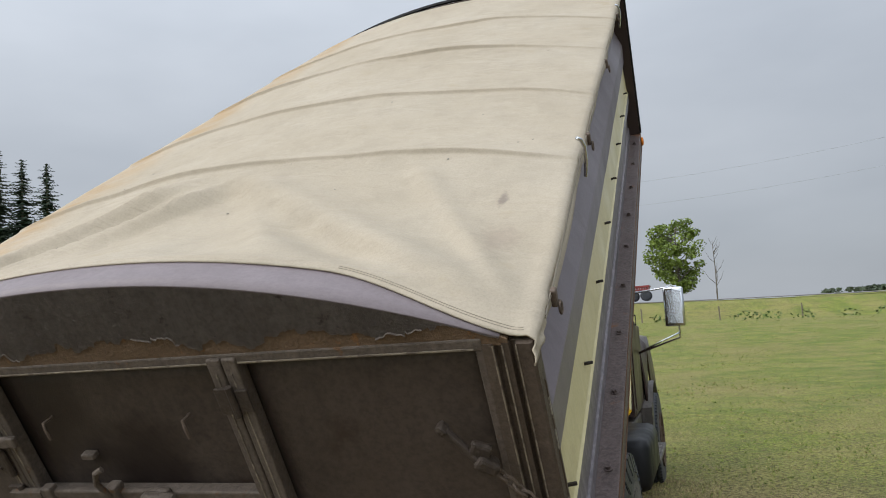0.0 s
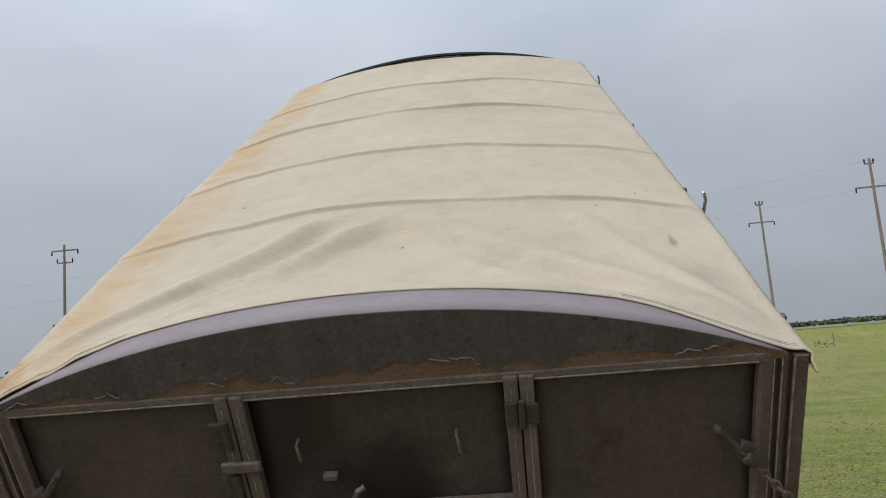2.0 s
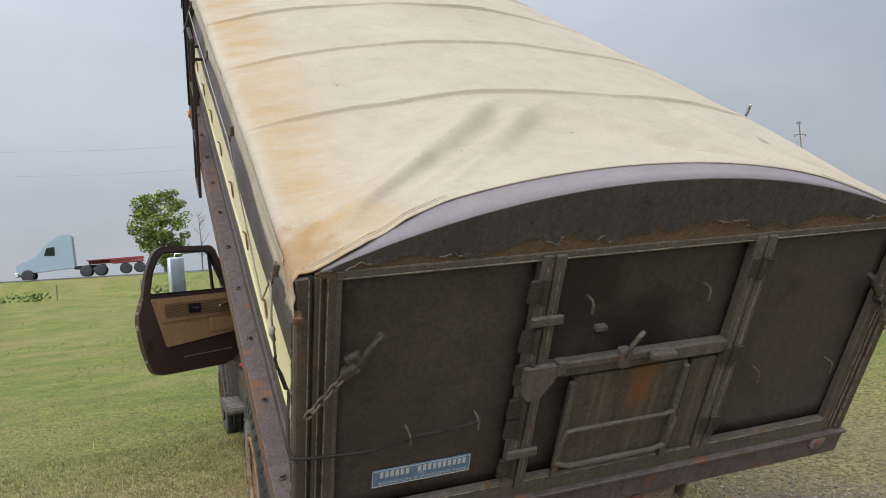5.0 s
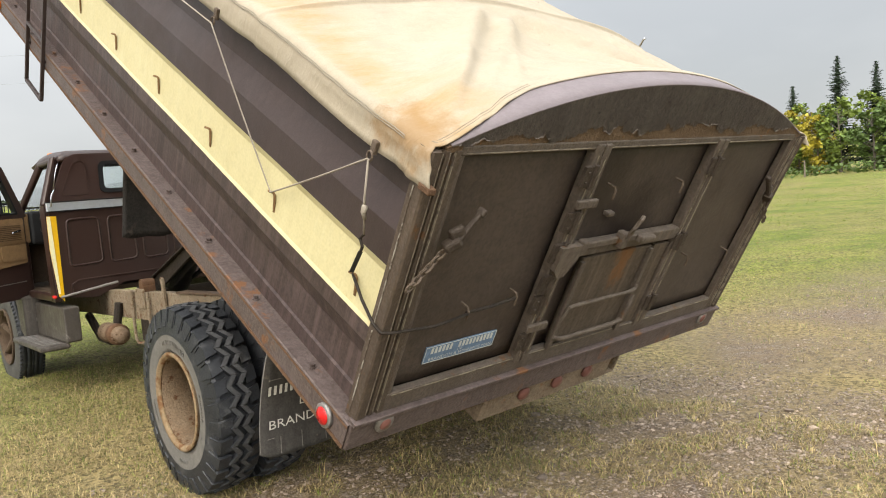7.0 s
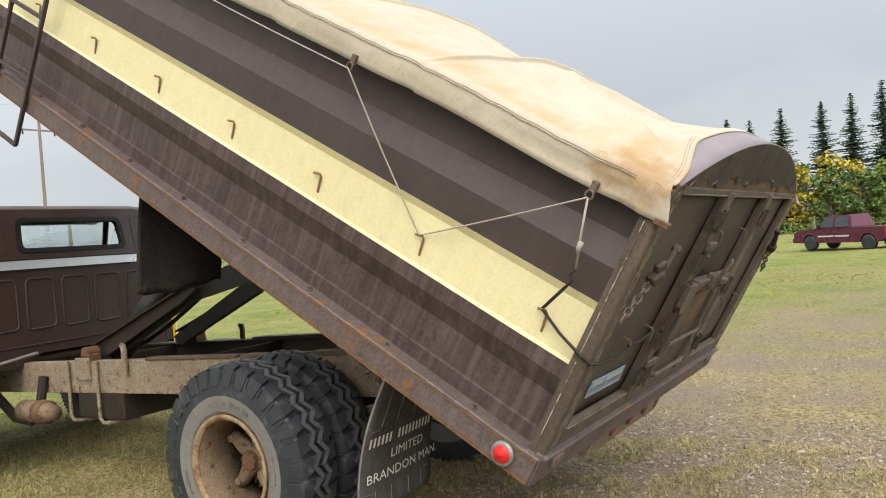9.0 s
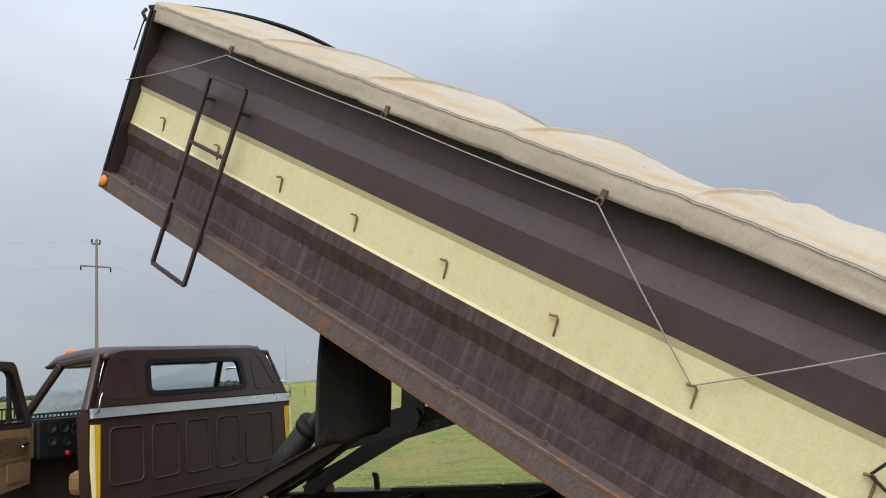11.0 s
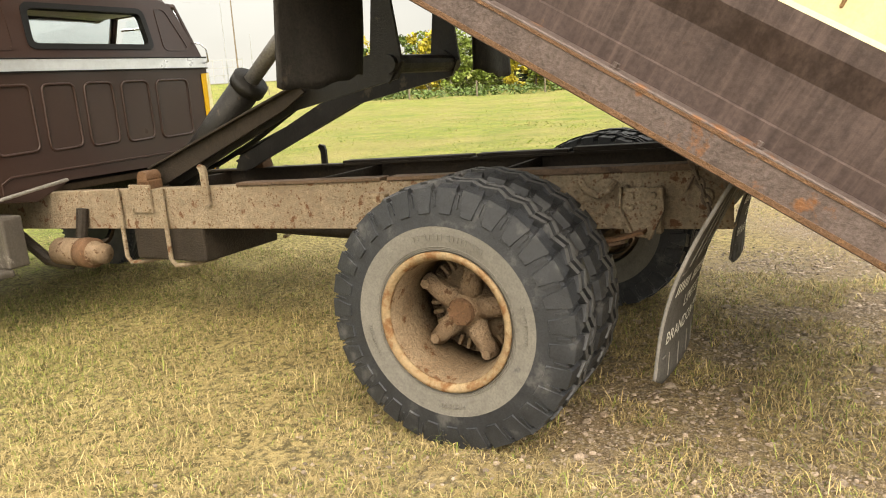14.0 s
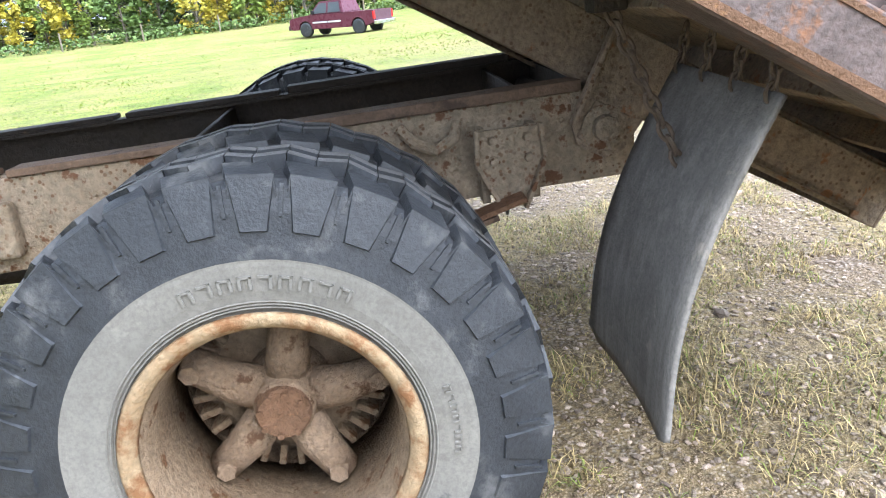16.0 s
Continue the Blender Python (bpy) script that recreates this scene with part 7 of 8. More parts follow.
def leaves(bm, rng, centre, radii, count, size):
    """A clump of small leaf cards scattered in an uneven ball, denser to its outside."""
    for _ in range(count):
        d = Vector((rng.gauss(0, 1), rng.gauss(0, 1), rng.gauss(0, 1))).normalized()
        r = 0.45 + 0.6 * rng.random()
        p = Vector(centre) + Vector((d.x * radii[0] * r, d.y * radii[1] * r, d.z * radii[2] * r))
        s = size * (0.6 + 0.8 * rng.random())
        a, b = rng.uniform(0, 6.28), rng.uniform(-0.9, 0.9)
        u = Vector((math.cos(a), math.sin(a), b)).normalized() * s
        w = u.cross(Vector((rng.gauss(0, 1), rng.gauss(0, 1), rng.gauss(0, 1)))).normalized() * s * 0.7
        v = [bm.verts.new(p + q) for q in (u, w, -u, -w)]
        bm.faces.new(v)


def broadleaf(name, x, y, h, width, seed, mat, label, group="", clumps=26, count=70, size=0.16, low=0.22):
    rng = random.Random(seed)
    tree = thing(name, at_ground(x, y, rng.uniform(0, 360)), label, "tree", group)
    bm = bmesh.new()
    lean = (rng.uniform(-0.3, 0.3), rng.uniform(-0.3, 0.3))
    trunk = [(lean[0] * t * t, lean[1] * t * t, h * 0.86 * t) for t in [k / 6 for k in range(7)]]
    tube(bm, trunk, [h * 0.022 * (1 - 0.85 * k / 6) + 0.01 for k in range(7)], 7)
    tips = []
    for k in range(clumps):
        t = low + (0.97 - low) * (k + rng.random()) / clumps
        z = h * t
        w = width * 0.5 * math.sin(math.pi * min(1, max(0.08, (1 - t) / (1 - low) * 0.78 + 0.16))) ** 0.8
        a = rng.uniform(0, 6.28)
        r = w * (0.35 + 0.65 * rng.random())
        tip = Vector((r * math.cos(a), r * math.sin(a), z))
        base = Vector((lean[0] * t * t, lean[1] * t * t, max(h * 0.1, z - r * 0.7)))
        tube(bm, [base, base.lerp(tip, 0.6) + Vector((0, 0, 0.1 * r)), tip], [h * 0.007, h * 0.004, h * 0.002], 5)
        tips.append((tip, w))
    part("trunk", bm, M_BARK, tree, "grey bark trunk and limbs")
    bm = bmesh.new()
    for tip, w in tips:
        rr = width * rng.uniform(0.10, 0.19)
        leaves(bm, rng, tip, (rr, rr, rr * 0.75), count, size)
    part("crown", bm, mat, tree, "loose leafy crown")
    return tree


def spruce(x, y, h, seed, group=""):
    rng = random.Random(seed)
    tree = thing("spruce", at_ground(x, y, rng.uniform(0, 360)), "tall dark spruce with drooping boughs", "tree", group)
    bm = bmesh.new()
    tube(bm, [(0, 0, 0), (0, 0, h * 0.5), (0, 0, h * 0.97)], [h * 0.016, h * 0.010, h * 0.002], 6)
    part("trunk", bm, M_BARK, tree)
    bm = bmesh.new()
    z = h * 0.08
    while z < h * 0.98:
        t = z / h
        reach = (h * 0.22 * (1 - t) ** 0.8 + 0.12) * rng.uniform(0.72, 1.2)
        n = max(5, int(15 * (1 - t) + 5))
        for k in range(n):
            a = 6.28 * (k + rng.random()) / n
            L = reach * rng.choice((0.35, 0.6, 0.8, 0.9, 1.0, 1.15))
            d = Vector((math.cos(a), math.sin(a), 0))
            s = Vector((-math.sin(a), math.cos(a), 0))
            for q in range(5):
                f0, f1 = q / 5, (q + 1) / 5
                p0 = d * (L * f0) + Vector((0, 0, z - 0.30 * L * f0 * (1.25 - f0) + 0.12 * rng.random()))
                p1 = d * (L * f1) + Vector((0, 0, z - 0.30 * L * f1 * (1.25 - f1)))
                w0 = L * 0.26 * (1 - f0) + 0.07
                v = [bm.verts.new(c) for c in (p0 + s * w0 * rng.uniform(0.5, 1.2) - Vector((0, 0, 0.3 * w0)), p1, p0 - s * w0 * rng.uniform(0.5, 1.2) - Vector((0, 0, 0.3 * w0)), p0 + d * 0.02 + Vector((0, 0, 0.05 * L)))]
                bm.faces.new((v[0], v[1], v[3]))
                bm.faces.new((v[2], v[3], v[1]))
        z += h * 0.023 * (1.15 - 0.6 * t)
    part("bough", bm, M_NEEDLE, tree, "dark needled boughs")
    return tree


broadleaf("poplar", -1.3, 120, 12.6, 8.2, 3, M_LEAF, "green roadside poplar with a loose round crown", clumps=64, count=100, size=0.22, low=0.14)
dead = thing("dead_tree", at_ground(4.0, 118) @ Matrix.Scale(1.5, 4), "bare dead sapling beside the poplar", "tree")
bm = bmesh.new()
rng_d = random.Random(5)
tube(bm, [(0, 0, 0), (0.1, 0, 3), (0.05, 0, 6.0)], [0.09, 0.06, 0.015], 6)
for k in range(16):
    z = 1.5 + 4.2 * rng_d.random()
    a = rng_d.uniform(0, 6.28)
    L = 0.9 * (1.2 - z / 6.5) + 0.3
    tube(bm, [(0.08, 0, z), (0.08 + L * 0.6 * math.cos(a), L * 0.6 * math.sin(a), z + 0.6 * L), (0.1 + L * math.cos(a), L * math.sin(a), z + 1.3 * L)], [0.03, 0.02, 0.008], 4)
part("trunk", bm, M_BARK, dead, "bare grey branches")

# spruces beyond the yard on the far side, and along the tree line
for i, (az, d, h) in enumerate(((-48.3, 62, 14.6), (-46.9, 62, 14.0), (-45.4, 60, 13.4), (-49.6, 64, 14.6), (-42.6, 66, 11.5), (-40.8, 68, 11), (-51.5, 60, 15))):
    a = radians(az)
    spruce(1 + d * math.sin(a), -4 + d * math.cos(a), h * 1.13, 40 + i, "spruces beyond the yard")
for i, (az, d, h) in enumerate(((-31.6, 130, 8.0), (-30.0, 128, 7), (-29.2, 126, 6.5))):
    a = radians(az)
    spruce(d * math.sin(a), -4 + d * math.cos(a), h, 60 + i, "far spruces")
for i, (az, d, h) in enumerate(((69.2, 76, 10.0), (71.4, 77, 9.2), (73.8, 76, 9.6), (75.0, 79, 9.0), (77.0, 76, 11.0), (78.5, 78, 10.9), (80.5, 77, 11.5), (83, 76, 11.5), (66.5, 80, 8), (84.8, 77, 12.0), (86.6, 76, 12.6), (88.6, 78, 11.8), (91, 76, 12.2))):
    a = radians(az)
    spruce(-3.1 + d * math.sin(a), -3.6 + d * math.cos(a), h, 80 + i, "spruces behind the tree line")
rng_t = random.Random(17)
k = 0
for az in np.arange(55.5, 112, 1.55):
    for row in range(2):
        a = radians(az + rng_t.uniform(-0.6, 0.6))
        d = (68 if row == 0 else 75) + rng_t.uniform(-2, 2) + 3 * math.cos(az * 0.2)
        h = rng_t.uniform(5.2, 7.0) if row else rng_t.uniform(3.6, 5.8)
        if az < 60:
            h *= 0.8
        mat = M_LEAF_YELLOW if rng_t.random() < (0.30 if 66 < az < 92 else 0.2) else (M_LEAF if rng_t.random() < 0.55 else M_LEAF_DARK)
        broadleaf("tree", -3.2 + d * math.sin(a), -1.5 + d * math.cos(a), h, h * rng_t.uniform(0.6, 0.85), 200 + k, mat,
                  "yellowing poplar in the tree line" if mat is M_LEAF_YELLOW else "leafy green tree in the tree line", "tree line", clumps=22, count=52, size=0.17, low=0.06)
        k += 1
for i, az in enumerate((-33.5, -32.2, -31, -29.8, -28.6, -27.5, -26.4)):
    a = radians(az)
    broadleaf("shrub", 62 * math.sin(a), -4 + (62 + 2 * (i % 2)) * math.cos(a), 2.2 + 0.9 * (i % 3), 3.4, 500 + i, (M_LEAF, M_LEAF_YELLOW, M_LEAF_DARK)[i % 3],
              "roadside shrub turning yellow", "roadside shrubs", clumps=18, count=50, size=0.16, low=0.05)
# low brush along the fence, far woods on the horizon
rng_b = random.Random(23)
bm = bmesh.new()
for i in range(120):
    az = radians(rng_b.uniform(56, 112))
    d = 64 + rng_b.uniform(-1.5, 1.5)
    x, y = -3.2 + d * math.sin(az), -1.5 + d * math.cos(az)
    leaves(bm, rng_b, (x, y, ground_height(x, y) + 0.35), (1.1, 1.1, 0.5), 40, 0.14)
for i in range(90):
    x, y = rng_b.uniform(-60, 70), 66 + rng_b.uniform(-1, 1.5)
    if abs(x + 1) < 12 or rng_b.random() < 0.35:
        leaves(bm, rng_b, (x, y, ground_height(x, y) + 0.3), (1.0, 0.7, 0.45), 34, 0.12)
solid("brush", bm, M_LEAF_DARK, Matrix(), "low weedy brush along the fences", "brush", kind="stuff")
bm = bmesh.new()
for i in range(700):
    az = radians(rng_b.choice((rng_b.uniform(8.5, 40), rng_b.uniform(-45, -18.5), rng_b.uniform(-30, -22))))
    d = 420 + rng_b.uniform(-20, 60)
    x, y = d * math.sin(az), d * math.cos(az)
    leaves(bm, rng_b, (x, y, ground_height(x, y) + 1.6), (5, 5, 1.3 if az > 0 else 3.6), 16, 1.1)
solid("far_woods", bm, M_FAR, Matrix(), "dark line of far woods on the horizon", "woods", kind="stuff")


def power_pole(x, y, h, arms, group, turn=0.0):
    p = thing("power_pole", at_ground(x, y, turn), "weathered timber power pole with insulators", "power pole", group)
    bm = bmesh.new()
    tube(bm, [(0, 0, 0), (0, 0, h)], [0.16, 0.10], 8)
    part("pole", bm, M_POLE, p)
    for z, w in arms:
        bm = bmesh.new()
        beam(bm, (-w, 0.1, h - z), (w, 0.1, h - z), 0.10, 0.12)
        arm = part("crossarm", bm, M_POLE, p)
        for q in (-w, w):
            bm = bmesh.new()
            lathe(bm, [(0, 0.0), (0.0, 0.05), (0.35, 0.07), (0.4, 0.0)], 8, Matrix.Translation((q, 0.1, h - z)) @ pose(0, 0, 0, 0, -90 if w < 1 else 90, 0))
            part("insulator", bm, M_BLACK, arm)
    return p


HIGH = ((0.4, 0.35), (2.3, 1.3))
power_pole(30.2, 57.2, 14.8, HIGH, "highway power poles")
power_pole(28.2, 77.5, 13.8, HIGH, "highway power poles")
power_pole(-25.6, 67.5, 12.9, HIGH, "highway power poles", 80)
power_pole(-37.8, 59.2, 12.9, ((0.5, 1.2), (1.6, 0.7)), "highway power poles")
power_pole(106, 100, 17.5, HIGH, "highway power poles")
for az, d in ((-21.2, 290), (-18.1, 330), (-16.0, 310), (-26, 300)):
    a = radians(az)
    power_pole(d * math.sin(a), d * math.cos(a), 16, ((0.6, 1.4),), "distant power poles")


def wires():
    runs = [((-25.6, 67.5, 13.8), (30.2, 57.2, 14.4)), ((30.2, 57.2, 14.4), (106, 100, 18)), ((-25.6, 67.5, 13.8), (-120, 90, 15))]
    for p, q in runs:
        for dx, dz in ((0, 0), (0.9, -2.0)):
            bm = bmesh.new()
            a, b = Vector(p) + Vector((dx, 0, dz)), Vector(q) + Vector((dx, 0, dz))
            tube(bm, [a.lerp(b, k / 14) - Vector((0, 0, 1.6 * math.sin(math.pi * k / 14))) for k in range(15)], 0.009, 4)
            solid("power_cable", bm, M_CABLE, Matrix(), "thin sagging overhead power cable", "cable", "overhead cables")


wires()


def substation():
    a = radians(45.6)
    base = at_ground(-3.5 + 240 * math.sin(a), -1.7 + 240 * math.cos(a), -45.6)
    s = thing("substation", base, "galvanised steel lattice of a far substation", "substation")
    for x in np.linspace(-9, 8, 7):
        bm = bmesh.new()
        beam(bm, (x, 0, 0), (x, 0, 7.2), 0.28, 0.28)
        part("post", bm, M_GALV, s)
    for z in (2.4, 4.6, 6.8):
        bm = bmesh.new()
        beam(bm, (-9, 0, z), (8, 0, z), 0.22, 0.26)
        part("beam", bm, M_GALV, s)
    for x, h in ((3.5, 25), (-13, 12), (11, 14)):
        bm = bmesh.new()
        tube(bm, [(x, 2, 0), (x, 2, h)], [0.2, 0.1], 6)
        part("mast", bm, M_GALV, s)


substation()


def fence(points, group):
    f = thing("fence", Matrix(), "wire fence on weathered wooden posts at the edge of the field", "fence", group)
    tops = []
    for x, y in points:
        g = ground_height(x, y)
        bm = bmesh.new()
        tube(bm, [(x, y, g - 0.1), (x, y, g + 1.25)], 0.06, 6)
        part("post", bm, M_POLE, f)
        tops.append(Vector((x, y, g)))
    for z in (0.4, 0.75, 1.1):
        bm = bmesh.new()
        tube(bm, [t + Vector((0, 0, z)) for t in tops], 0.005, 4)
        part("wire", bm, M_BARK, f)


fence([(-62 + 6.5 * i, 66) for i in range(22)], "field fences")
fence([(-3.2 + 62 * math.sin(radians(a)), -1.5 + 62 * math.cos(radians(a))) for a in range(54, 114, 5)], "field fences")


def wheel_simple(parent, x, y, z, r, w):
    bm = bmesh.new()
    lathe(bm, [(-w / 2, r * 0.6), (-w / 2, r * 0.92), (-w * 0.4, r), (w * 0.4, r), (w / 2, r * 0.92), (w / 2, r * 0.6)], 24, Matrix.Translation((x, y, z)))
    wh = part("wheel", bm, M_RUBBER, parent, "", True)
    bm = bmesh.new()
    for s in (-1, 1):
        lathe(bm, [(s * w * 0.42, 0.0), (s * w * 0.46, r * 0.2), (s * w * 0.40, r * 0.3), (s * w * 0.44, r * 0.62)], 18, Matrix.Translation((x, y, z)))
    part("rim", bm, M_GALV, wh, "", True)


def pickup():
    p = thing("pickup_truck", at_ground(38.6, 0.9, -34) @ Matrix.Scale(0.94, 4), "maroon pickup with silver wheels parked on the grass", "pickup truck")
    # lower body with wheel openings, front at +y
    lower = [(-2.75, 0.55), (-2.2, 0.42)]
    for yc in (-1.75, 1.72):
        lower += [(yc + 0.46 * math.cos(a), 0.40 + 0.46 * math.sin(a)) for a in [math.pi - math.pi * k / 10 for k in range(11)]]
    lower += [(2.62, 0.40), (2.78, 0.62), (2.76, 0.92), (2.55, 1.03), (1.42, 1.14), (-2.75, 1.16)]
    bm = bmesh.new()
    plate(bm, lower, 1.86, YZ)
    part("body", bm, M_MAROON, p)
    bm = bmesh.new()
    y0, y1, y2, y3 = 1.45, 0.78, -0.62, -0.82
    ring = [((s * 0.90, y0, 1.13), (s * 0.70, y1, 1.80), (s * 0.70, y2, 1.82), (s * 0.88, y3, 1.15)) for s in (-1, 1)]
    vs = [[bm.verts.new(c) for c in side] for side in ring]
    for k in range(3):
        bm.faces.new((vs[0][k], vs[0][k + 1], vs[1][k + 1], vs[1][k]))
    bm.faces.new(vs[0][::-1])
    bm.faces.new(vs[1])
    bm.faces.new((vs[0][0], vs[1][0], vs[1][3], vs[0][3]))
    bmesh.ops.bevel(bm, geom=bm.edges[:], offset=0.04, segments=2, affect="EDGES")
    part("cab", bm, M_MAROON, p)
    for s in (-1, 1):
        for pts in ([(0.885, 1.24, 1.20), (0.722, 0.78, 1.70), (0.722, 0.28, 1.71), (0.885, 0.28, 1.20)], [(0.885, 0.16, 1.20), (0.722, 0.16, 1.71), (0.722, -0.52, 1.72), (0.885, -0.66, 1.22)]):
            bm = bmesh.new()
            f = bm.faces.new([bm.verts.new((s * (x + 0.012), y, z)) for x, y, z in pts])
            bmesh.ops.solidify(bm, geom=[f], thickness=0.012)
            part("side_window", bm, M_CAR_GLASS, p, "grey side window")
        for a, b in ((0.24, 1.2), (-0.68, 0.16)):
            bm = bmesh.new()
            box(bm, (s * 0.93, a, 0.70), (s * 0.95, b, 0.78), 0.006)
            part("side_moulding", bm, M_SILVER, p, "bright side moulding")
        for y in (1.72, -1.75):
            wheel_simple(p, s * 0.82, y, 0.39, 0.39, 0.26)
            bm = bmesh.new()
            arc = [(0.43 * math.cos(a), 0.43 * math.sin(a)) for a in [math.pi * k / 12 for k in range(13)]]
            tube(bm, [(s * 0.925, y + u * 1.1, 0.41 + v * 1.08) for u, v in arc], 0.028, 6)
            part("wheel_arch", bm, M_MAROON, p)
        bm = bmesh.new()
        box(bm, (s * 0.80, -2.79, 0.72), (s * 0.94, -2.70, 1.10), 0.01)
        part("tail_lamp", bm, M_RED, p)
        bm = bmesh.new()
        box(bm, (s * 0.68, 2.68, 0.74), (s * 0.92, 2.79, 0.92), 0.02)
        part("headlamp", bm, M_SILVER, p)
        bm = bmesh.new()
        box(bm, (s * 0.95, 1.0, 1.18), (s * 1.12, 1.12, 1.36), 0.02)
        part("door_mirror", bm, M_BLACK, p)
    bm = bmesh.new()
    box(bm, (-0.79, -2.785, 0.62), (0.79, -2.73, 1.13), 0.015)
    part("tailgate", bm, M_CAR_DARK, p, "dusty maroon tailgate")
    bm = bmesh.new()
    box(bm, (-0.92, -2.95, 0.44), (0.92, -2.74, 0.64), 0.03)
    part("rear_bumper", bm, M_CHROME, p)
    bm = bmesh.new()
    box(bm, (-0.92, 2.74, 0.42), (0.92, 2.90, 0.66), 0.03)
    part("front_bumper", bm, M_CAR_DARK, p)


pickup()


M_SEMI = plain("grey_blue_truck_paint", (0.26, 0.33, 0.37), 0.35)


def semi():
    p = thing("semi_truck", pose(-9.1, 80, ground_height(-9.1, 80) + 0.1, 0, 0, 90) @ Matrix.Scale(1.1, 4), "silver-white highway tractor pulling a red flatbed trailer on the road", "truck")
    # the nose points along +y of the thing
    bm = bmesh.new()
    plate(bm, rounded([(0.9, 0.9), (5.2, 0.7), (5.3, 1.5), (3.6, 2.1), (3.0, 2.9), (2.6, 3.3), (1.6, 3.9), (0.7, 3.9), (0.6, 0.9)], 0.15, 3), 2.2, YZ)
    part("cab", bm, M_SEMI, p, "silver-white sleeper cab")
    bm = bmesh.new()
    plate(bm, [(3.0, 2.15), (2.75, 2.85), (2.1, 2.9), (2.1, 2.1)], 2.24, YZ)
    part("window", bm, M_BLACK, p)
    bm = bmesh.new()
    box(bm, (-1.1, -0.2, 0.75), (1.1, 0.6, 1.0), 0.03)
    box(bm, (-0.5, -1.9, 0.75), (0.5, 0.7, 1.05), 0.03)
    part("chassis", bm, M_BLACK, p)
    bm = bmesh.new()
    box(bm, (-1.2, 5.1, 0.45), (1.2, 5.35, 0.85), 0.05)
    part("bumper", bm, M_CHROME, p)
    for y in (4.4, -0.3, -1.5):
        for s in (-1, 1):
            wheel_simple(p, s * 1.0, y, 0.52, 0.52, 0.3)
    for s in (-1, 1):
        bm = bmesh.new()
        for z in (1.02, 1.32):
            box(bm, (s * 1.15, -5.2, z), (s * 1.25, -2.4, z + 0.10), 0.01)
        for k in range(12):
            y = -5.1 + 2.6 * k / 11
            box(bm, (s * 1.17, y, 1.1), (s * 1.23, y + 0.12, 1.34), 0)
        part("trailer_beam", bm, M_TRAILER_RED, p, "red pierced trailer beam")
    bm = bmesh.new()
    box(bm, (-1.25, -5.2, 1.40), (1.25, -0.4, 1.48), 0.01)
    box(bm, (-0.4, -3.2, 1.1), (0.4, -0.5, 1.4), 0.01)
    part("trailer_deck", bm, M_TRAILER_RED, p, "red flatbed deck")
    for y in (-3.6, -4.8):
        for s in (-1, 1):
            wheel_simple(p, s * 1.0, y, 0.50, 0.50, 0.3)


semi()


# ---- grass and gravel by the truck ----
def blades():
    rng = np.random.default_rng(3)
    verts, faces, mats = [], [], []
    want = 400000
    tries = 0
    n = 0
    while n < want and tries < want * 4:
        tries += 1
        u = rng.random()
        if u < 0.72:
            x, y = rng.uniform(-5.2, 1.6), rng.uniform(-4.6, 4.4)
        else:
            x, y = rng.uniform(-9, 7), rng.uniform(-6, 10)
        g = gravel_amount(x, y)
        tuft = noise.noise((x * 3.1, y * 3.1, 40)) + 0.5 * noise.noise((x * 9, y * 9, 41))
        if (g > 0.25 and tuft < -0.55 + 0.72 * g) or tuft < -0.55 + 0.5 * rng.random() - 0.2:
            continue
        dry = dry_amount(x, y)
        z = ground_height(x, y) - 0.005
        h = rng.uniform(0.012, 0.042) * (1.0 + 0.7 * tuft)
        if rng.random() < 0.05:
            h *= 1.9
        a, lean = rng.uniform(0, 6.283), rng.uniform(0.5, 2.2)
        w = rng.uniform(0.0009, 0.0021)
        dx, dy = math.cos(a), math.sin(a)
        b = len(verts)
        verts += [(x - dy * w, y + dx * w, z), (x + dy * w, y - dx * w, z),
                  (x + dx * h * lean * 0.4 + dy * w * 0.8, y + dy * h * lean * 0.4 - dx * w * 0.8, z + h * 0.65), (x + dx * h * lean * 0.4 - dy * w * 0.8, y + dy * h * lean * 0.4 + dx * w * 0.8, z + h * 0.65),
                  (x + dx * h * lean, y + dy * h * lean, z + h * (1.08 - 0.32 * lean))]
        faces += [(b, b + 1, b + 2, b + 3), (b + 3, b + 2, b + 4)]
        m = 1 if rng.random() < dry * 0.70 + 0.12 else (2 if rng.random() < 0.30 else 0)
        mats += [m, m]
        n += 1
    me = bpy.data.meshes.new("grass")
    me.from_pydata(verts, [], faces)
    me.materials.append(surface("green_grass_blade", (0.20, 0.24, 0.05), (0.14, 0.18, 0.037), 0.6, 1.2, 0.7, 0, 0, 3, island=0.7))
    me.materials.append(surface("dry_grass_blade", (0.40, 0.305, 0.148), (0.25, 0.188, 0.09), 0.6, 1.2, 0.75, 0, 0, 3, island=0.6))
    me.materials.append(surface("brown_grass_blade", (0.15, 0.115, 0.055), (0.10, 0.08, 0.036), 0.6, 1.2, 0.8, 0, 0, 3, island=0.4))
    me.polygons.foreach_set("material_index", mats)
    tagged(new("grass", me), "short dry and green grass blades round the truck", "grass", kind="stuff")


blades()


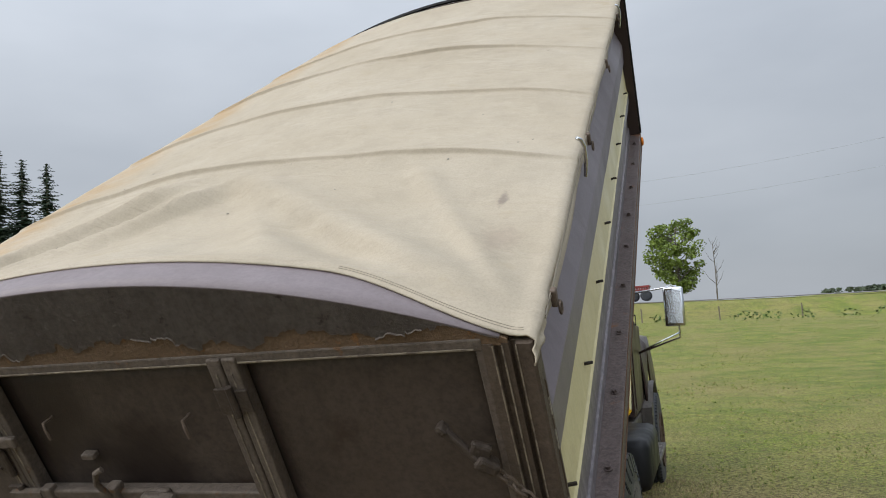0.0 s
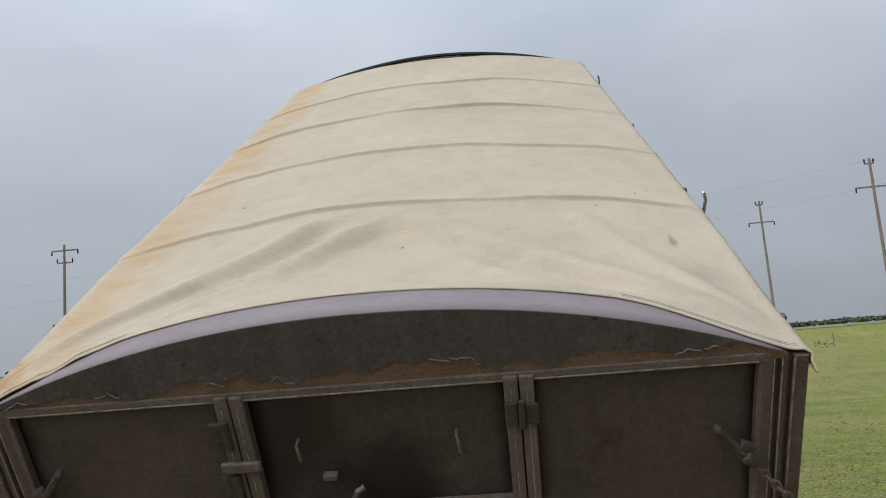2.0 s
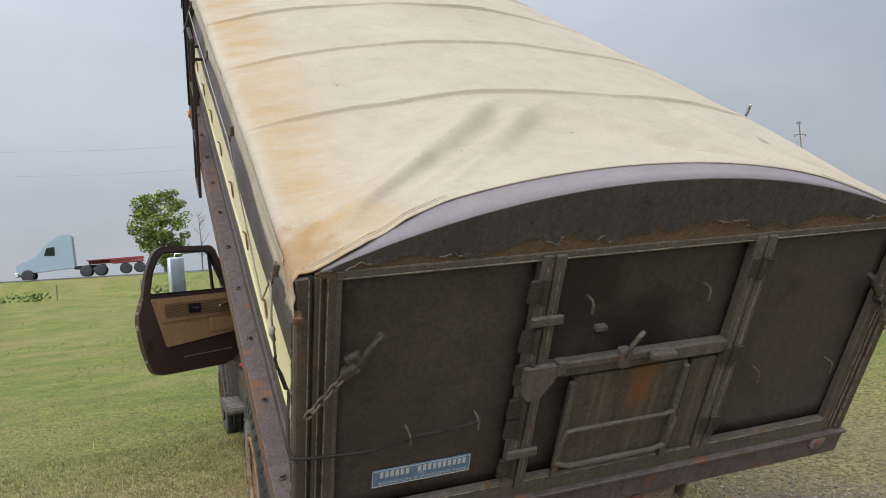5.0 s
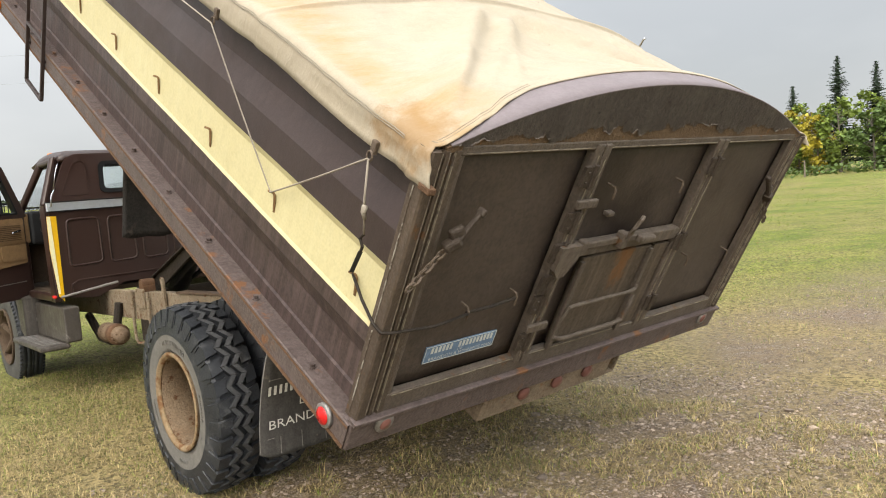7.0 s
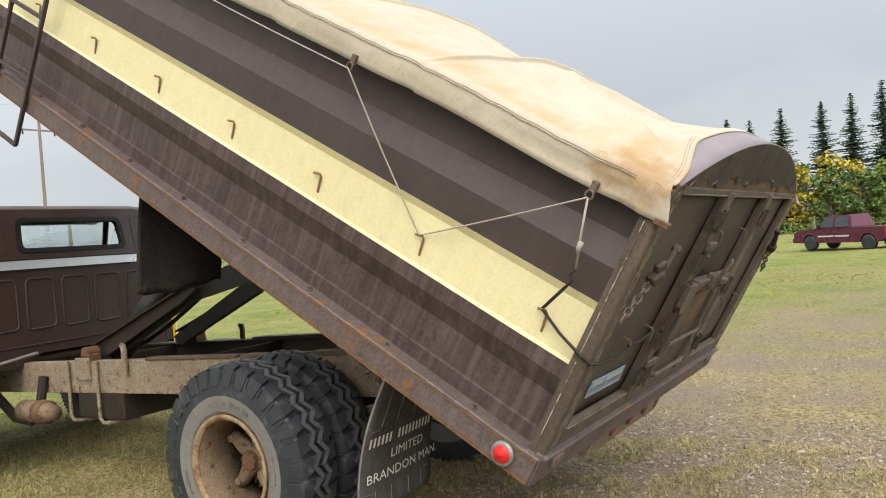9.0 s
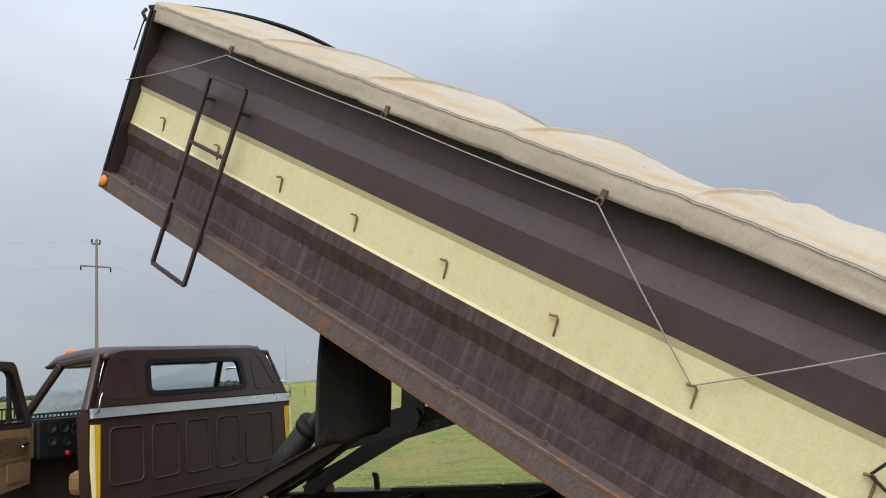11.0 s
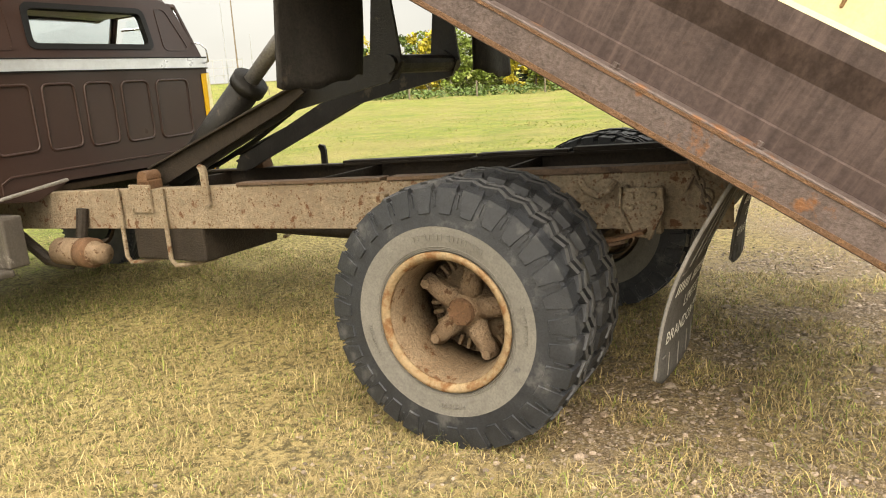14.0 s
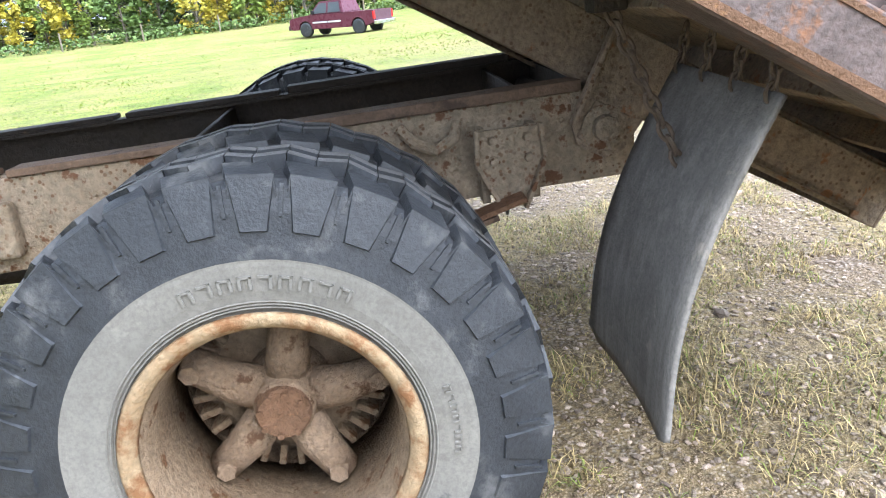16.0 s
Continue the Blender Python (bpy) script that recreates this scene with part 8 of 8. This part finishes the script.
def gravel():
    rng = np.random.default_rng(9)
    base = bmesh.new()
    bmesh.ops.create_icosphere(base, subdivisions=1, radius=1)
    bv = np.array([v.co[:] for v in base.verts])
    bf = np.array([[v.index for v in f.verts] for f in base.faces])
    base.free()
    V, F = [], []
    n, off = 0, 0
    while n < 46000:
        x, y = (rng.uniform(-3.6, 2.4), rng.uniform(-5.5, 1.2)) if rng.random() < 0.85 else (rng.uniform(-3, 7), rng.uniform(-7, 0))
        if rng.random() > gravel_amount(x, y) * 1.1:
            continue
        s = 0.003 + 0.0095 * rng.random() ** 3
        if rng.random() < 0.01:
            s *= 2.2
        sc = s * np.array([rng.uniform(0.8, 1.5), rng.uniform(0.7, 1.2), rng.uniform(0.45, 0.8)])
        a = rng.uniform(0, 6.283)
        v = bv * sc * (1 + 0.22 * rng.standard_normal((len(bv), 1)))
        c, d = math.cos(a), math.sin(a)
        v = np.stack([v[:, 0] * c - v[:, 1] * d, v[:, 0] * d + v[:, 1] * c, v[:, 2]], 1) + (x, y, ground_height(x, y) + sc[2] * 0.4)
        V.append(v)
        F.append(bf + off)
        off += len(bv)
        n += 1
    me = bpy.data.meshes.new("gravel")
    me.from_pydata(np.concatenate(V).tolist(), [], np.concatenate(F).tolist())
    me.materials.append(surface("mixed_gravel_stone", (0.27, 0.205, 0.155), (0.37, 0.30, 0.24), 0.8, 30.0, 0.85, 0, 0.2, 300, (0.20, 0.14, 0.10), 60, 0.6, 0.1, island=0.5))
    tagged(new("gravel", me), "loose mixed gravel stones on the ground", "gravel", kind="stuff")


gravel()


def field_tufts():
    """Grazed tussocks that stand out of the pasture: a few broad blades each."""
    rng = np.random.default_rng(31)
    verts, faces, mats = [], [], []
    n = 0
    while n < 44000:
        d = 7.0 + 62.0 * rng.random() ** 1.25
        a = radians(rng.uniform(-62, 125))
        x, y = -1.5 + d * math.sin(a), -2.0 + d * math.cos(a)
        if y > 66 or gravel_amount(x, y) > 0.3:
            continue
        c = noise.noise((x * 0.22, y * 0.22, 50)) + 0.6 * noise.noise((x * 0.9, y * 0.9, 51))
        if c < rng.uniform(-0.5, 0.45):
            continue
        z = ground_height(x, y) - 0.01
        h = rng.uniform(0.014, 0.038) * (1 + 0.5 * max(0, c)) * (1.0 + d / 60)
        w = h * rng.uniform(0.6, 1.2)
        mm = 1 if rng.random() < 0.26 + 0.35 * noise.noise((x * 0.12, y * 0.12, 60)) else (2 if rng.random() < 0.10 else 0)
        for _ in range(3):
            t = rng.uniform(0, 6.283)
            dx, dy = math.cos(t), math.sin(t)
            b = len(verts)
            verts += [(x - dx * w * 0.15, y - dy * w * 0.15, z), (x + dx * w * 0.15, y + dy * w * 0.15, z), (x + dx * w * rng.uniform(0.4, 1.1), y + dy * w * rng.uniform(0.4, 1.1), z + h * rng.uniform(0.5, 1.0)), (x - dy * w * rng.uniform(0.3, 1.0), y + dx * w * rng.uniform(0.3, 1.0), z + h)]
            faces += [(b, b + 1, b + 2), (b, b + 1, b + 3)]
            mats += [mm, mm]
        n += 1
    me = bpy.data.meshes.new("tussocks")
    me.from_pydata(verts, [], faces)
    for name, c1, c2 in (("pasture_green_tuft", (0.20, 0.25, 0.05), (0.15, 0.20, 0.04)), ("pasture_straw_tuft", (0.34, 0.28, 0.12), (0.26, 0.21, 0.085)), ("pasture_dark_tuft", (0.10, 0.15, 0.03), (0.12, 0.165, 0.035))):
        me.materials.append(surface(name, c1, c2, 0.6, 1.2, 0.8, 0, 0, 3, island=0.4))
    me.polygons.foreach_set("material_index", mats)
    tagged(new("tussocks", me), "grazed green and straw-coloured tussocks across the pasture", "grass", kind="stuff")


field_tufts()
